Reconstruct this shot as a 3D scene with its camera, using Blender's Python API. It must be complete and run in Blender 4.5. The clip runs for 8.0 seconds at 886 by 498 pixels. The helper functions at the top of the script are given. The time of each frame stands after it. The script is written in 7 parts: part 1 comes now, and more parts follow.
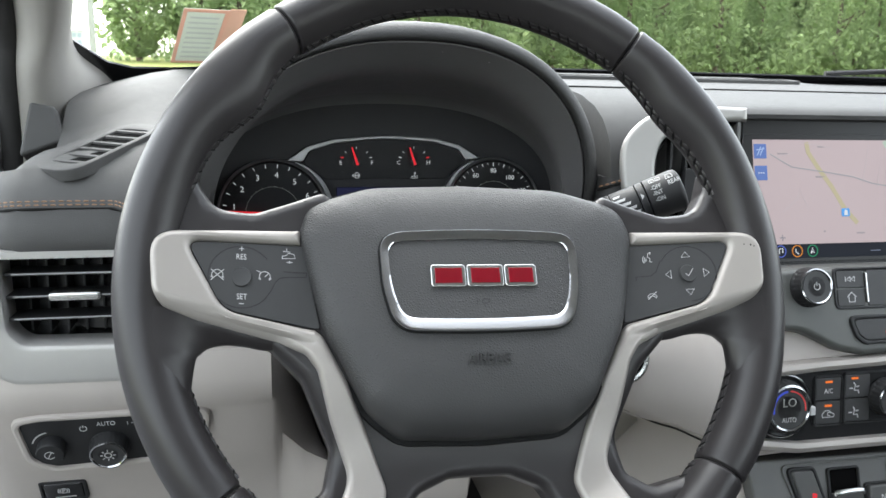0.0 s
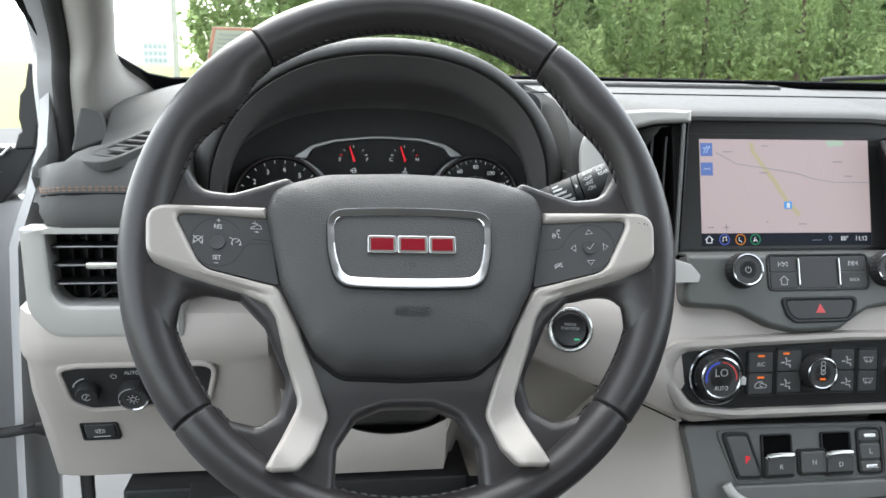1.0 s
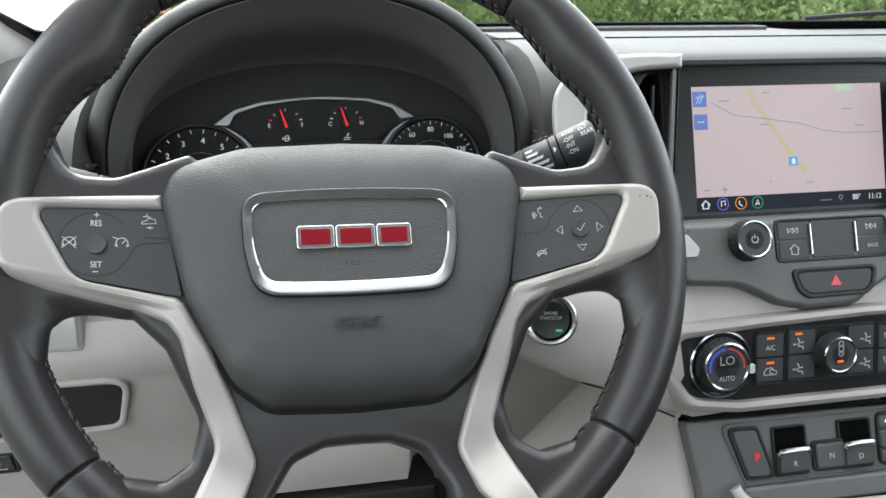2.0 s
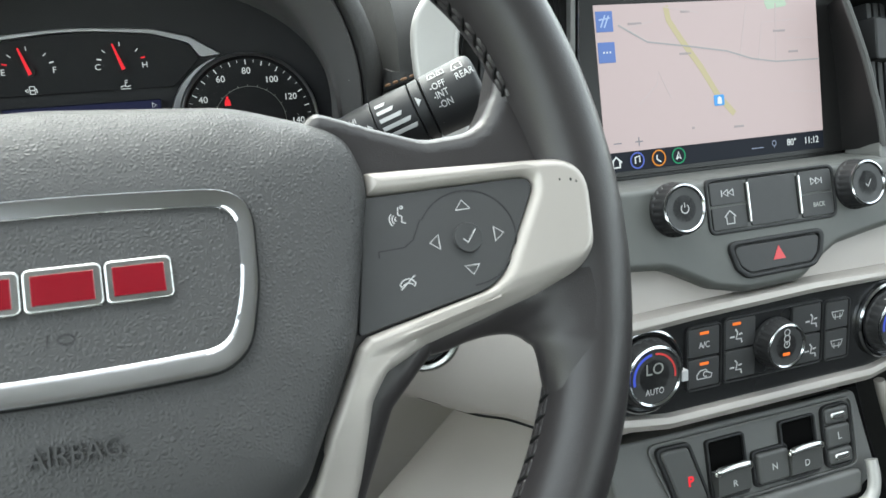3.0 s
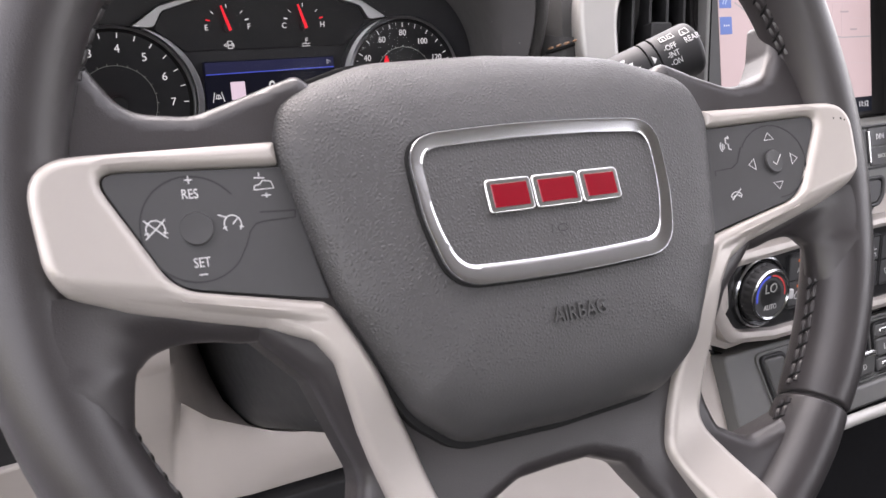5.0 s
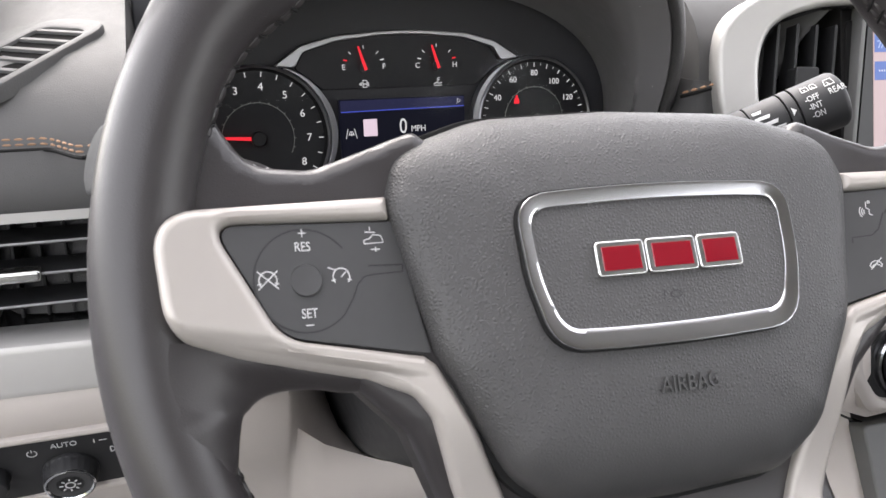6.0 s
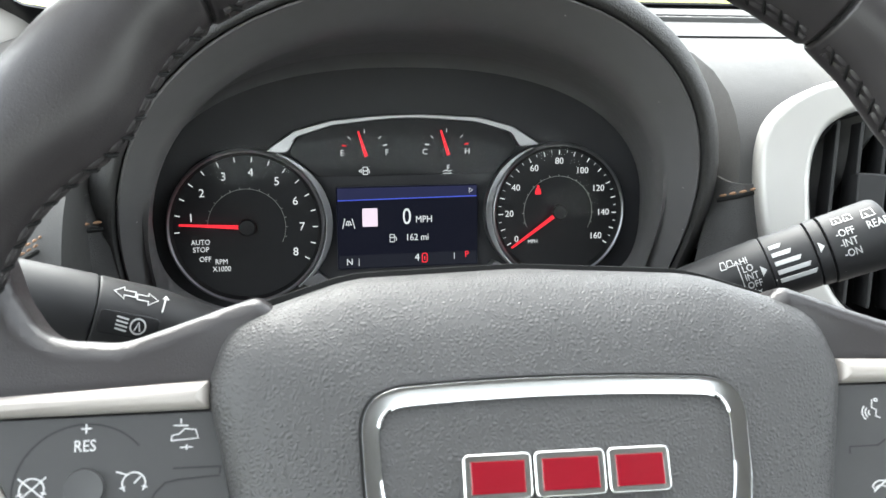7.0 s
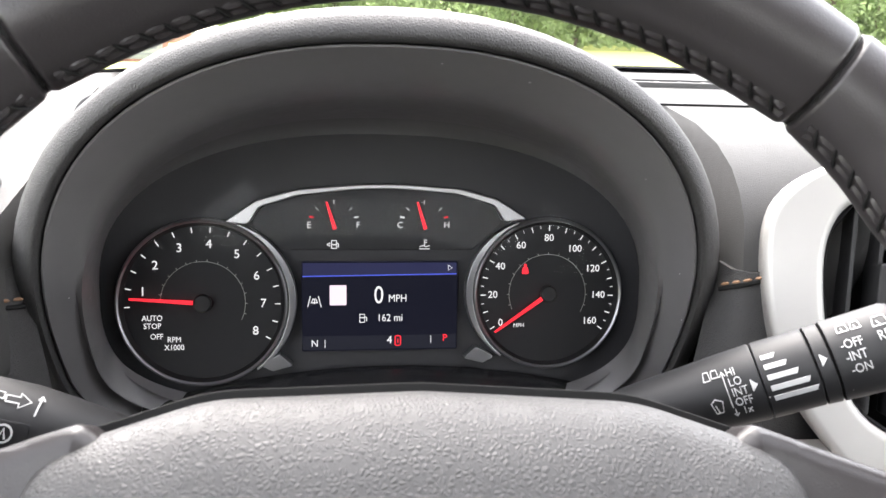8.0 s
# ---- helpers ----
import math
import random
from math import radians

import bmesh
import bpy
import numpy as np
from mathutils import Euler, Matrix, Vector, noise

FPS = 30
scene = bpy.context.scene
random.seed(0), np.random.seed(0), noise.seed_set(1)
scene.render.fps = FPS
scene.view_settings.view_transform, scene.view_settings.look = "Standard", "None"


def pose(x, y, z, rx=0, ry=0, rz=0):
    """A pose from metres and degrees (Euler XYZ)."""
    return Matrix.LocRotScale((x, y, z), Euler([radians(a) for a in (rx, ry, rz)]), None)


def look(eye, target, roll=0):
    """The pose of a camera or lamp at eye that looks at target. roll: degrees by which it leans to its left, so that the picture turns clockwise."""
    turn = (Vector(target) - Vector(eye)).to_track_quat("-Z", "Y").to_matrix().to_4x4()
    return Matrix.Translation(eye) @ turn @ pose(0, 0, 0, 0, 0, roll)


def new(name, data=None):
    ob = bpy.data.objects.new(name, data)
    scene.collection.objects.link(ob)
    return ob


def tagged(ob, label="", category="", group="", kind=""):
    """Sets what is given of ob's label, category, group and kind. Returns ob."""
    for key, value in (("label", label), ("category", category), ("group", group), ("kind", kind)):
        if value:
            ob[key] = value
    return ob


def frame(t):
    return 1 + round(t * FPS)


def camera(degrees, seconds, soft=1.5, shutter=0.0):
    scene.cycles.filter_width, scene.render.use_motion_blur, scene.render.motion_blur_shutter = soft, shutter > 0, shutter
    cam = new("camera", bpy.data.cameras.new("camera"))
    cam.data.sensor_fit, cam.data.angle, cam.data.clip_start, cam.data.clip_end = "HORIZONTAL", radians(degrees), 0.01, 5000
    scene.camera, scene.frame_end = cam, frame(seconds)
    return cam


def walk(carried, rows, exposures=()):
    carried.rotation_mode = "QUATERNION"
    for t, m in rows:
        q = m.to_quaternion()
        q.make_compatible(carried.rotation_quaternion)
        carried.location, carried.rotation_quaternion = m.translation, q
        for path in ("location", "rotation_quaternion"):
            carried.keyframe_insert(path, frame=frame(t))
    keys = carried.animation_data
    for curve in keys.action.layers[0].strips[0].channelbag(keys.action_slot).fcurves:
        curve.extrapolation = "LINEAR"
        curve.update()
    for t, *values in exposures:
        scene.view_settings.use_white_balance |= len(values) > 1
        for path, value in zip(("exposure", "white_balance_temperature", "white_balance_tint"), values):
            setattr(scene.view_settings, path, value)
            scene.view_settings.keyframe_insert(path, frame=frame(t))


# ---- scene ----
# The camera and its walk
cam = camera(57.7, 8.0)
cam.data.dof.use_dof = True
cam.data.dof.focus_distance, cam.data.dof.aperture_fstop = 0.48, 34.0
PATH = [
    (0, (-0.117, 0.021, 1.262), (0.323, 1.92, 0.815), 1.6),
    (0.5, (-0.059, -0.075, 1.266), (0.258, 1.851, 0.828), 1.5),
    (1, (-0.052, -0.095, 1.265), (0.215, 1.839, 0.833), 1.2),
    (1.2, (-0.051, -0.084, 1.265), (0.213, 1.85, 0.831), 1.0),
    (2.3, (-0.017, 0.085, 1.249), (0.434, 1.945, 0.667), -0.9),
    (2.5, (-0.002, 0.131, 1.246), (0.511, 1.963, 0.631), -1.0),
    (3, (0.023, 0.193, 1.238), (0.698, 1.944, 0.547), -0.7),
    (3.5, (0.005, 0.207, 1.232), (0.835, 1.87, 0.494), 0.2),
    (4, (-0.027, 0.216, 1.235), (0.9, 1.815, 0.473), 1.2),
    (4.5, (-0.111, 0.206, 1.253), (0.88, 1.761, 0.479), 2.2),
    (5, (-0.174, 0.198, 1.24), (0.745, 1.811, 0.495), 2.0),
    (5.2, (-0.18, 0.197, 1.242), (0.676, 1.847, 0.506), 1.8),
    (6.3, (-0.138, 0.201, 1.259), (0.398, 2.002, 0.573), 1.3),
    (6.5, (-0.113, 0.22, 1.266), (0.362, 2.042, 0.593), 1.3),
    (7, (-0.069, 0.242, 1.279), (0.262, 2.109, 0.642), 1.3),
    (7.5, (-0.037, 0.266, 1.284), (0.191, 2.172, 0.723), 1.7),
    (8, (-0.021, 0.284, 1.28), (0.204, 2.207, 0.776), 1.8),
]
EXPOSURE = 1.48
walk(cam, [(t, look(eye, target, roll)) for t, eye, target, roll in PATH], [(t, EXPOSURE + more, kelvin, tint) for t, more, kelvin, tint in ((0, -0.05, 6380, 5), (1.2, -0.05, 6380, 5), (2.5, 0.14, 6400, 1), (3, 0.23, 6420, -1), (4.5, 0.38, 6850, 17), (5, 0.34, 6850, 19), (6.5, 0.45, 6650, 8), (7, 0.74, 6500, 4), (8, 0.95, 6750, 12))])

# ---- world and light ----
world = bpy.data.worlds.new("world")
scene.world = world
world.use_nodes = True
wn = world.node_tree
sky = wn.nodes.new("ShaderNodeTexSky")
sky.sky_type = "NISHITA"
sky.sun_disc = False
sky.sun_elevation = radians(52)
sky.sun_rotation = radians(-17)
sky.air_density, sky.dust_density, sky.ozone_density = 1.0, 2.0, 0.6
pale = wn.nodes.new("ShaderNodeHueSaturation")
pale.inputs["Saturation"].default_value = 0.25
wn.links.new(sky.outputs["Color"], pale.inputs["Color"])
wn.links.new(pale.outputs["Color"], wn.nodes["Background"].inputs["Color"])
wn.nodes["Background"].inputs["Strength"].default_value = 0.37
sun = new("sun", bpy.data.lights.new("sun", "SUN"))
sun.data.energy, sun.data.angle, sun.data.color = 1.15, radians(85), (1.0, 0.97, 0.93)
sun.matrix_world = look((-1.5, 5, 9), (0, 0, 0))
LIT = 2 ** -(EXPOSURE + 0.48)


# ---- materials ----
def material(name, color, rough=0.5, metal=0.0, vary=0.12, scale=30.0, bump=0.0, bump_scale=800.0, kind="noise", spec=0.5, coat=0.0, fine=0.0):
    """A surface with slow blotches of wear and a fine relief, both at real size."""
    m = bpy.data.materials.new(name)
    m.use_nodes = True
    n, l = m.node_tree.nodes, m.node_tree.links
    b = n["Principled BSDF"]
    b.inputs["Roughness"].default_value, b.inputs["Metallic"].default_value = rough, metal
    b.inputs["Specular IOR Level"].default_value = spec
    b.inputs["Coat Weight"].default_value = coat
    co = n.new("ShaderNodeTexCoord")
    t = n.new("ShaderNodeTexNoise")
    t.inputs["Scale"].default_value, t.inputs["Detail"].default_value = scale, 6.0
    l.new(co.outputs["Object"], t.inputs["Vector"])
    ramp = n.new("ShaderNodeMix")
    ramp.data_type = "RGBA"
    ramp.inputs["A"].default_value = (*[c * (1 - vary) for c in color], 1)
    ramp.inputs["B"].default_value = (*[min(1, c * (1 + vary)) for c in color], 1)
    l.new(t.outputs["Fac"], ramp.inputs["Factor"])
    l.new(ramp.outputs["Result"], b.inputs["Base Color"])
    rr = n.new("ShaderNodeMapRange")
    rr.inputs["To Min"].default_value, rr.inputs["To Max"].default_value = max(0, rough - min(0.07, rough * 0.2)), min(1, rough + min(0.07, rough * 0.2))
    t2 = n.new("ShaderNodeTexNoise")
    t2.inputs["Scale"].default_value, t2.inputs["Detail"].default_value = scale * 5, 3.0
    l.new(co.outputs["Object"], t2.inputs["Vector"])
    l.new(t2.outputs["Fac"], rr.inputs["Value"])
    l.new(rr.outputs["Result"], b.inputs["Roughness"])
    if bump:
        bp = n.new("ShaderNodeBump")
        bp.inputs["Strength"].default_value, bp.inputs["Distance"].default_value = bump, 0.0006
        if kind == "pebble":
            warp = n.new("ShaderNodeTexNoise")
            warp.inputs["Scale"].default_value = bump_scale * 0.6
            l.new(co.outputs["Object"], warp.inputs["Vector"])
            mx = n.new("ShaderNodeMix")
            mx.data_type = "VECTOR"
            mx.inputs["Factor"].default_value = 0.0011
            l.new(co.outputs["Object"], mx.inputs["A"])
            l.new(warp.outputs["Color"], mx.inputs["B"])
            v = n.new("ShaderNodeTexVoronoi")
            v.feature = "DISTANCE_TO_EDGE"
            v.inputs["Scale"].default_value = bump_scale
            l.new(mx.outputs["Result"], v.inputs["Vector"])
            cell = n.new("ShaderNodeMapRange")
            cell.interpolation_type = "SMOOTHERSTEP"
            cell.inputs["From Max"].default_value = 0.46
            l.new(v.outputs["Distance"], cell.inputs["Value"])
            crease = n.new("ShaderNodeTexNoise")
            crease.inputs["Scale"].default_value, crease.inputs["Detail"].default_value = bump_scale * 1.7, 3.0
            l.new(co.outputs["Object"], crease.inputs["Vector"])
            both = n.new("ShaderNodeMath")
            both.operation = "MULTIPLY_ADD"
            both.inputs[1].default_value = 0.12
            l.new(crease.outputs["Fac"], both.inputs[0])
            l.new(cell.outputs["Result"], both.inputs[2])
            l.new(both.outputs["Value"], bp.inputs["Height"])
        else:
            v = n.new("ShaderNodeTexNoise")
            v.inputs["Scale"].default_value, v.inputs["Detail"].default_value = bump_scale, 4.0
            l.new(co.outputs["Object"], v.inputs["Vector"])
            l.new(v.outputs["Fac"], bp.inputs["Height"])
        l.new(bp.outputs["Normal"], b.inputs["Normal"])
    return m


def dusty(m, scale=260.0, share=0.10):
    """Sparse pale specks of dust on a surface."""
    n, l = m.node_tree.nodes, m.node_tree.links
    b = n["Principled BSDF"]
    was = b.inputs["Base Color"].links[0].from_socket
    v = n.new("ShaderNodeTexVoronoi")
    v.inputs["Scale"].default_value = scale
    l.new(n["Texture Coordinate"].outputs["Object"], v.inputs["Vector"])
    near, few, both, mx = n.new("ShaderNodeMath"), n.new("ShaderNodeMath"), n.new("ShaderNodeMath"), n.new("ShaderNodeMix")
    near.operation, few.operation, both.operation = "LESS_THAN", "LESS_THAN", "MULTIPLY"
    near.inputs[1].default_value, few.inputs[1].default_value = 0.11, share
    sep = n.new("ShaderNodeSeparateColor")
    l.new(v.outputs["Distance"], near.inputs[0])
    l.new(v.outputs["Color"], sep.inputs["Color"])
    l.new(sep.outputs["Red"], few.inputs[0])
    l.new(near.outputs["Value"], both.inputs[0])
    l.new(few.outputs["Value"], both.inputs[1])
    mx.data_type = "RGBA"
    mx.inputs["B"].default_value = (0.5, 0.49, 0.47, 1)
    l.new(both.outputs["Value"], mx.inputs["Factor"])
    l.new(was, mx.inputs["A"])
    l.new(mx.outputs["Result"], b.inputs["Base Color"])


def glowing(name, color, strength=1.0):
    """A lit mark of a display."""
    strength *= LIT
    m = bpy.data.materials.new(name)
    m.use_nodes = True
    b = m.node_tree.nodes["Principled BSDF"]
    b.inputs["Base Color"].default_value = (*[c * 0.3 for c in color], 1)
    b.inputs["Emission Color"].default_value = (*color, 1)
    b.inputs["Emission Strength"].default_value = strength
    b.inputs["Roughness"].default_value = 0.5
    b.inputs["Specular IOR Level"].default_value = 0.12
    return m


def clear(name, gloss=0.04, rough=0.02):
    m = bpy.data.materials.new(name)
    m.use_nodes = True
    n, l = m.node_tree.nodes, m.node_tree.links
    n.remove(n["Principled BSDF"])
    t, g, mx, fr = (n.new("ShaderNodeBsdf" + k) if k in ("Transparent", "Glossy") else n.new("ShaderNode" + k) for k in ("Transparent", "Glossy", "MixShader", "Fresnel"))
    g.inputs["Roughness"].default_value = rough
    fr.inputs["IOR"].default_value = 1.0 + gloss * 10
    l.new(fr.outputs["Fac"], mx.inputs["Fac"])
    l.new(t.outputs["BSDF"], mx.inputs[1])
    l.new(g.outputs["BSDF"], mx.inputs[2])
    l.new(mx.outputs["Shader"], n["Material Output"].inputs["Surface"])
    return m


LEATHER = material("rim_leather", (0.0275, 0.0248, 0.0255), 0.35, bump=0.10, bump_scale=1300, kind="pebble", vary=0.15, scale=18, spec=0.45)
AIRBAG = material("pebbled_cover", (0.036, 0.0352, 0.0355), 0.53, bump=0.42, bump_scale=700, kind="pebble", vary=0.08, scale=25, spec=0.55)
BLACK = material("black_plastic", (0.017, 0.017, 0.018), 0.52, bump=0.08, bump_scale=2500, spec=0.36)
PAD = material("switch_pad", (0.034, 0.034, 0.035), 0.55, bump=0.06, bump_scale=3000)
SOFT = material("soft_dash", (0.068, 0.067, 0.066), 0.64, bump=0.22, bump_scale=1000, kind="pebble", vary=0.1, spec=0.26)
HOODMAT = material("hood_leatherette", (0.05, 0.049, 0.049), 0.60, bump=0.45, bump_scale=800, kind="pebble", vary=0.1, spec=0.35)
TUNNEL = material("hood_inside", (0.140, 0.136, 0.138), 0.45, bump=0.05, bump_scale=2500)
GREY = material("light_grey_plastic", (0.40, 0.365, 0.338), 0.5, bump=0.10, bump_scale=1500, vary=0.05)
SILVER = material("satin_silver", (0.352, 0.325, 0.302), 0.41, metal=0.30, vary=0.04, scale=60, bump=0.02, bump_scale=4000)
CHROME = material("chrome", (0.52, 0.53, 0.545), 0.17, metal=1.0, vary=0.02)
BADGE = material("badge_chrome", (0.64, 0.64, 0.655), 0.2, metal=1.0, vary=0.01, scale=3)
MOULD = material("moulded_lettering", (0.037, 0.0365, 0.0365), 0.42, vary=0.05)
BRIGHT = material("dull_chrome", (0.62, 0.62, 0.61), 0.25, metal=1.0, vary=0.03)
STEEL = material("gauge_bezel", (0.32, 0.32, 0.33), 0.34, metal=0.9, vary=0.05)
RED = material("red_enamel", (0.17, 0.005, 0.012), 0.22, vary=0.1, coat=0.3)
WHITE = material("white_print", (0.47, 0.47, 0.47), 0.6, vary=0.03)
THREAD_GAP = material("black_thread_and_gap", (0.007, 0.007, 0.007), 0.75, spec=0.2)
ORANGE = material("orange_thread", (0.22, 0.125, 0.07), 0.7)
PALE = material("bright_satin", (0.40, 0.390, 0.374), 0.40, metal=0.3, vary=0.03, scale=60)
# Near-black that stands in for shade in shallow wells and ducts
SHADE = material("painted_shade", (0.003, 0.003, 0.003), 0.95, spec=0.05)
CONSOLE = material("console_grey", (0.112, 0.112, 0.109), 0.5, bump=0.06, bump_scale=2500)
KEYMAT = material("key_grey", (0.064, 0.064, 0.063), 0.5, bump=0.05, bump_scale=3000)
AUDIO = material("audio_panel_grey", (0.085, 0.087, 0.082), 0.46, bump=0.05, bump_scale=3000)
SURROUND = material("screen_black", (0.013, 0.0125, 0.0125), 0.34, vary=0.08, spec=0.25)
# Black plastic taken darker still, in place of the footwell's shade
SHADED = material("shaded_black_plastic", (0.0045, 0.0045, 0.005), 0.7, spec=0.08, bump=0.08, bump_scale=2000)
PIANO = material("gloss_black", (0.018, 0.018, 0.019), 0.24, vary=0.05)
PLATE = material("cluster_plate", (0.036, 0.036, 0.039), 0.6, spec=0.3)
FACE = material("gauge_face", (0.017, 0.017, 0.019), 0.6, spec=0.3)
PILLAR = material("pillar_trim", (0.31, 0.295, 0.275), 0.7, bump=0.25, bump_scale=1600, vary=0.05)
RUBBER = material("rubber_seal", (0.025, 0.024, 0.024), 0.7, bump=0.1, bump_scale=900)
BODY = material("white_body_paint", (0.56, 0.56, 0.57), 0.25, vary=0.02, coat=0.5)
FRIT = material("black_glass_border", (0.01, 0.01, 0.011), 0.2)
CARPET = material("dark_carpet", (0.007, 0.007, 0.007), 0.95, bump=0.5, bump_scale=700)
HEADLINER = material("headliner_cloth", (0.46, 0.435, 0.405), 0.9, bump=0.3, bump_scale=900)
SEATMAT = material("seat_leather", (0.014, 0.014, 0.014), 0.6, bump=0.2, bump_scale=500, kind="pebble")
GLASS = clear("windscreen_glass", 0.02)
LENS = clear("lens_glass", 0.012, 0.03)
G_WHITE = glowing("lit_white", (0.85, 0.87, 0.9), 0.75)
G_RED = glowing("lit_red", (1.0, 0.035, 0.055), 0.9)
G_BLUE = glowing("lit_blue", (0.08, 0.12, 0.7), 0.8)
G_AMBER = glowing("lit_amber", (1.0, 0.22, 0.04), 0.9)
G_GREEN = glowing("lit_green", (0.1, 0.8, 0.4), 0.8)


def fading(m, y0, y1):
    """The grain dies out between two heights of the part."""
    n, l = m.node_tree.nodes, m.node_tree.links
    at, way, much = n.new("ShaderNodeSeparateXYZ"), n.new("ShaderNodeMapRange"), n["Bump"].inputs["Strength"]
    way.interpolation_type = "SMOOTHSTEP"
    way.inputs["From Min"].default_value, way.inputs["From Max"].default_value = y0, y1
    way.inputs["To Min"].default_value, way.inputs["To Max"].default_value = 0.04, much.default_value
    l.new(n["Texture Coordinate"].outputs["Object"], at.inputs["Vector"])
    l.new(at.outputs["Y"], way.inputs["Value"])
    l.new(way.outputs["Result"], much)


fading(AIRBAG, -0.074, -0.044)
dusty(TUNNEL, 220.0, 0.05)
dusty(BLACK, 260.0, 0.012)


# ---- shape helpers ----
def matrix(o, u, v):
    """A frame at o with x along u and y near v."""
    u = Vector(u).normalized()
    n = u.cross(Vector(v)).normalized()
    v = n.cross(u)
    m = Matrix((u, v, n)).transposed().to_4x4()
    m.translation = o
    return m


def thing(name, m, label, category, group="", kind=""):
    ob = new(name)
    ob.empty_display_size = 0.02
    ob.matrix_world = m
    return tagged(ob, label, category, group, kind)


def bend(bm, shape, step=0.005):
    """Cuts a mesh into narrow strips across x and lifts them by shape(x)."""
    lo, hi = min(v.co.x for v in bm.verts), max(v.co.x for v in bm.verts)
    x = math.ceil(lo / step) * step
    while x < hi:
        bmesh.ops.bisect_plane(bm, geom=bm.verts[:] + bm.edges[:] + bm.faces[:], plane_co=(x, 0, 0), plane_no=(1, 0, 0), dist=1e-6)
        x += step
    for v in bm.verts:
        v.co.z += shape(v.co.x)
    return bm


def part(name, bm, mat, parent, label="", sharp=38, m=None):
    """One mesh object under a thing or a part."""
    if m is not None:
        bm.transform(m)
    bmesh.ops.recalc_face_normals(bm, faces=bm.faces)
    me = bpy.data.meshes.new(name)
    bm.to_mesh(me)
    bm.free()
    me.polygons.foreach_set("use_smooth", [True] * len(me.polygons))
    me.set_sharp_from_angle(angle=radians(sharp))
    me.materials.append(mat)
    ob = new(name, me)
    ob.parent = parent
    wn_mod = ob.modifiers.new("normals", "WEIGHTED_NORMAL")
    wn_mod.keep_sharp, wn_mod.weight = True, 60
    return tagged(ob, label)


def facing(ob, way):
    """Turns a single sheet so that its normals look along way."""
    me = ob.data
    if me.polygons[len(me.polygons) // 2].normal.dot(Vector(way)) < 0:
        me.flip_normals()
    return ob


def solid(name, bm, mat, label, category, kind="", group=""):
    ob = part(name, bm, mat, None)
    return tagged(ob, label, category, group, kind)


class Outline(list):
    """A rounded outline that remembers its corners."""

    corners, radius, count = (), 0.0, 5


def rounded(pts, r=0.003, n=5):
    """An outline with its corners rounded; a point may carry its own radius."""
    out = Outline()
    pts = [(p[0], p[1], p[2] if len(p) > 2 else r) for p in pts]
    out.corners, out.radius, out.count = pts, r, n
    k = len(pts)
    for i, p in enumerate(pts):
        c = Vector(p[:2])
        a, b = Vector(pts[i - 1][:2]) - c, Vector(pts[(i + 1) % k][:2]) - c
        la, lb = max(a.length, 1e-9), max(b.length, 1e-9)
        a, b = a / la, b / lb
        half = max(a.angle(b, 3.14) / 2, 0.05)
        d = min(p[2] / math.tan(half), la * 0.48, lb * 0.48)
        p0, p1 = c + a * d, c + b * d
        for j in range(n + 1):
            f = j / n
            out.append(p0 * (1 - f) ** 2 + c * 2 * f * (1 - f) + p1 * f**2)
    return out


def box2(x0, y0, x1, y1, r=0.003, n=5):
    return rounded([(x0, y0), (x1, y0), (x1, y1), (x0, y1)], r, n)


def circle2(x, y, r, n=40, ry=None):
    return [Vector((x + r * math.cos(2 * math.pi * i / n), y + (ry or r) * math.sin(2 * math.pi * i / n))) for i in range(n)]


def inset(loop, d):
    """The outline moved inwards by d."""
    if isinstance(loop, Outline):
        pts, k = loop.corners, len(loop.corners)
        turn = sum(pts[i - 1][0] * pts[i][1] - pts[i][0] * pts[i - 1][1] for i in range(k))
        side = 1 if turn > 0 else -1
        out = []
        for i, p in enumerate(pts):
            e0 = (Vector(p[:2]) - Vector(pts[i - 1][:2])).normalized()
            e1 = (Vector(pts[(i + 1) % k][:2]) - Vector(p[:2])).normalized()
            n0, n1 = Vector((-e0.y, e0.x)) * side, Vector((-e1.y, e1.x)) * side
            q = Vector(p[:2]) + (n0 + n1) * d / max(0.3, 1 + n0.dot(n1))
            convex = e0.cross(e1) * side > 0
            out.append((q.x, q.y, max(0.00015, p[2] - d if convex else p[2] + d)))
        return rounded(out, loop.radius, loop.count)
    k = len(loop)
    area = sum(loop[i - 1].x * loop[i].y - loop[i].x * loop[i - 1].y for i in range(k))
    sign = 1 if area > 0 else -1
    out = []
    for i in range(k):
        e0, e1 = loop[i] - loop[i - 1], loop[(i + 1) % k] - loop[i]
        t = Vector((0, 0))
        for e in (e0, e1):
            if e.length > 1e-9:
                t += e.normalized()
        if t.length < 1e-9:
            out.append(loop[i].copy())
            continue
        t.normalize()
        out.append(loop[i] + Vector((-t.y, t.x)) * d * sign)
    return out


def stack(loops, bottom=True, top=True, bm=None):
    """Joins loops of equal count, each a list of 3D points, into a skin."""
    bm = bm or bmesh.new()
    rows = [[bm.verts.new(p) for p in loop] for loop in loops]
    k = len(rows[0])
    for a, b in zip(rows, rows[1:]):
        for i in range(k):
            bm.faces.new((a[i - 1], a[i], b[i], b[i - 1]))
    if bottom:
        bm.faces.new(list(reversed(rows[0])))
    if top:
        bm.faces.new(rows[-1])
    return bm


def at_z(loop, z):
    return [(p.x, p.y, z) for p in loop]


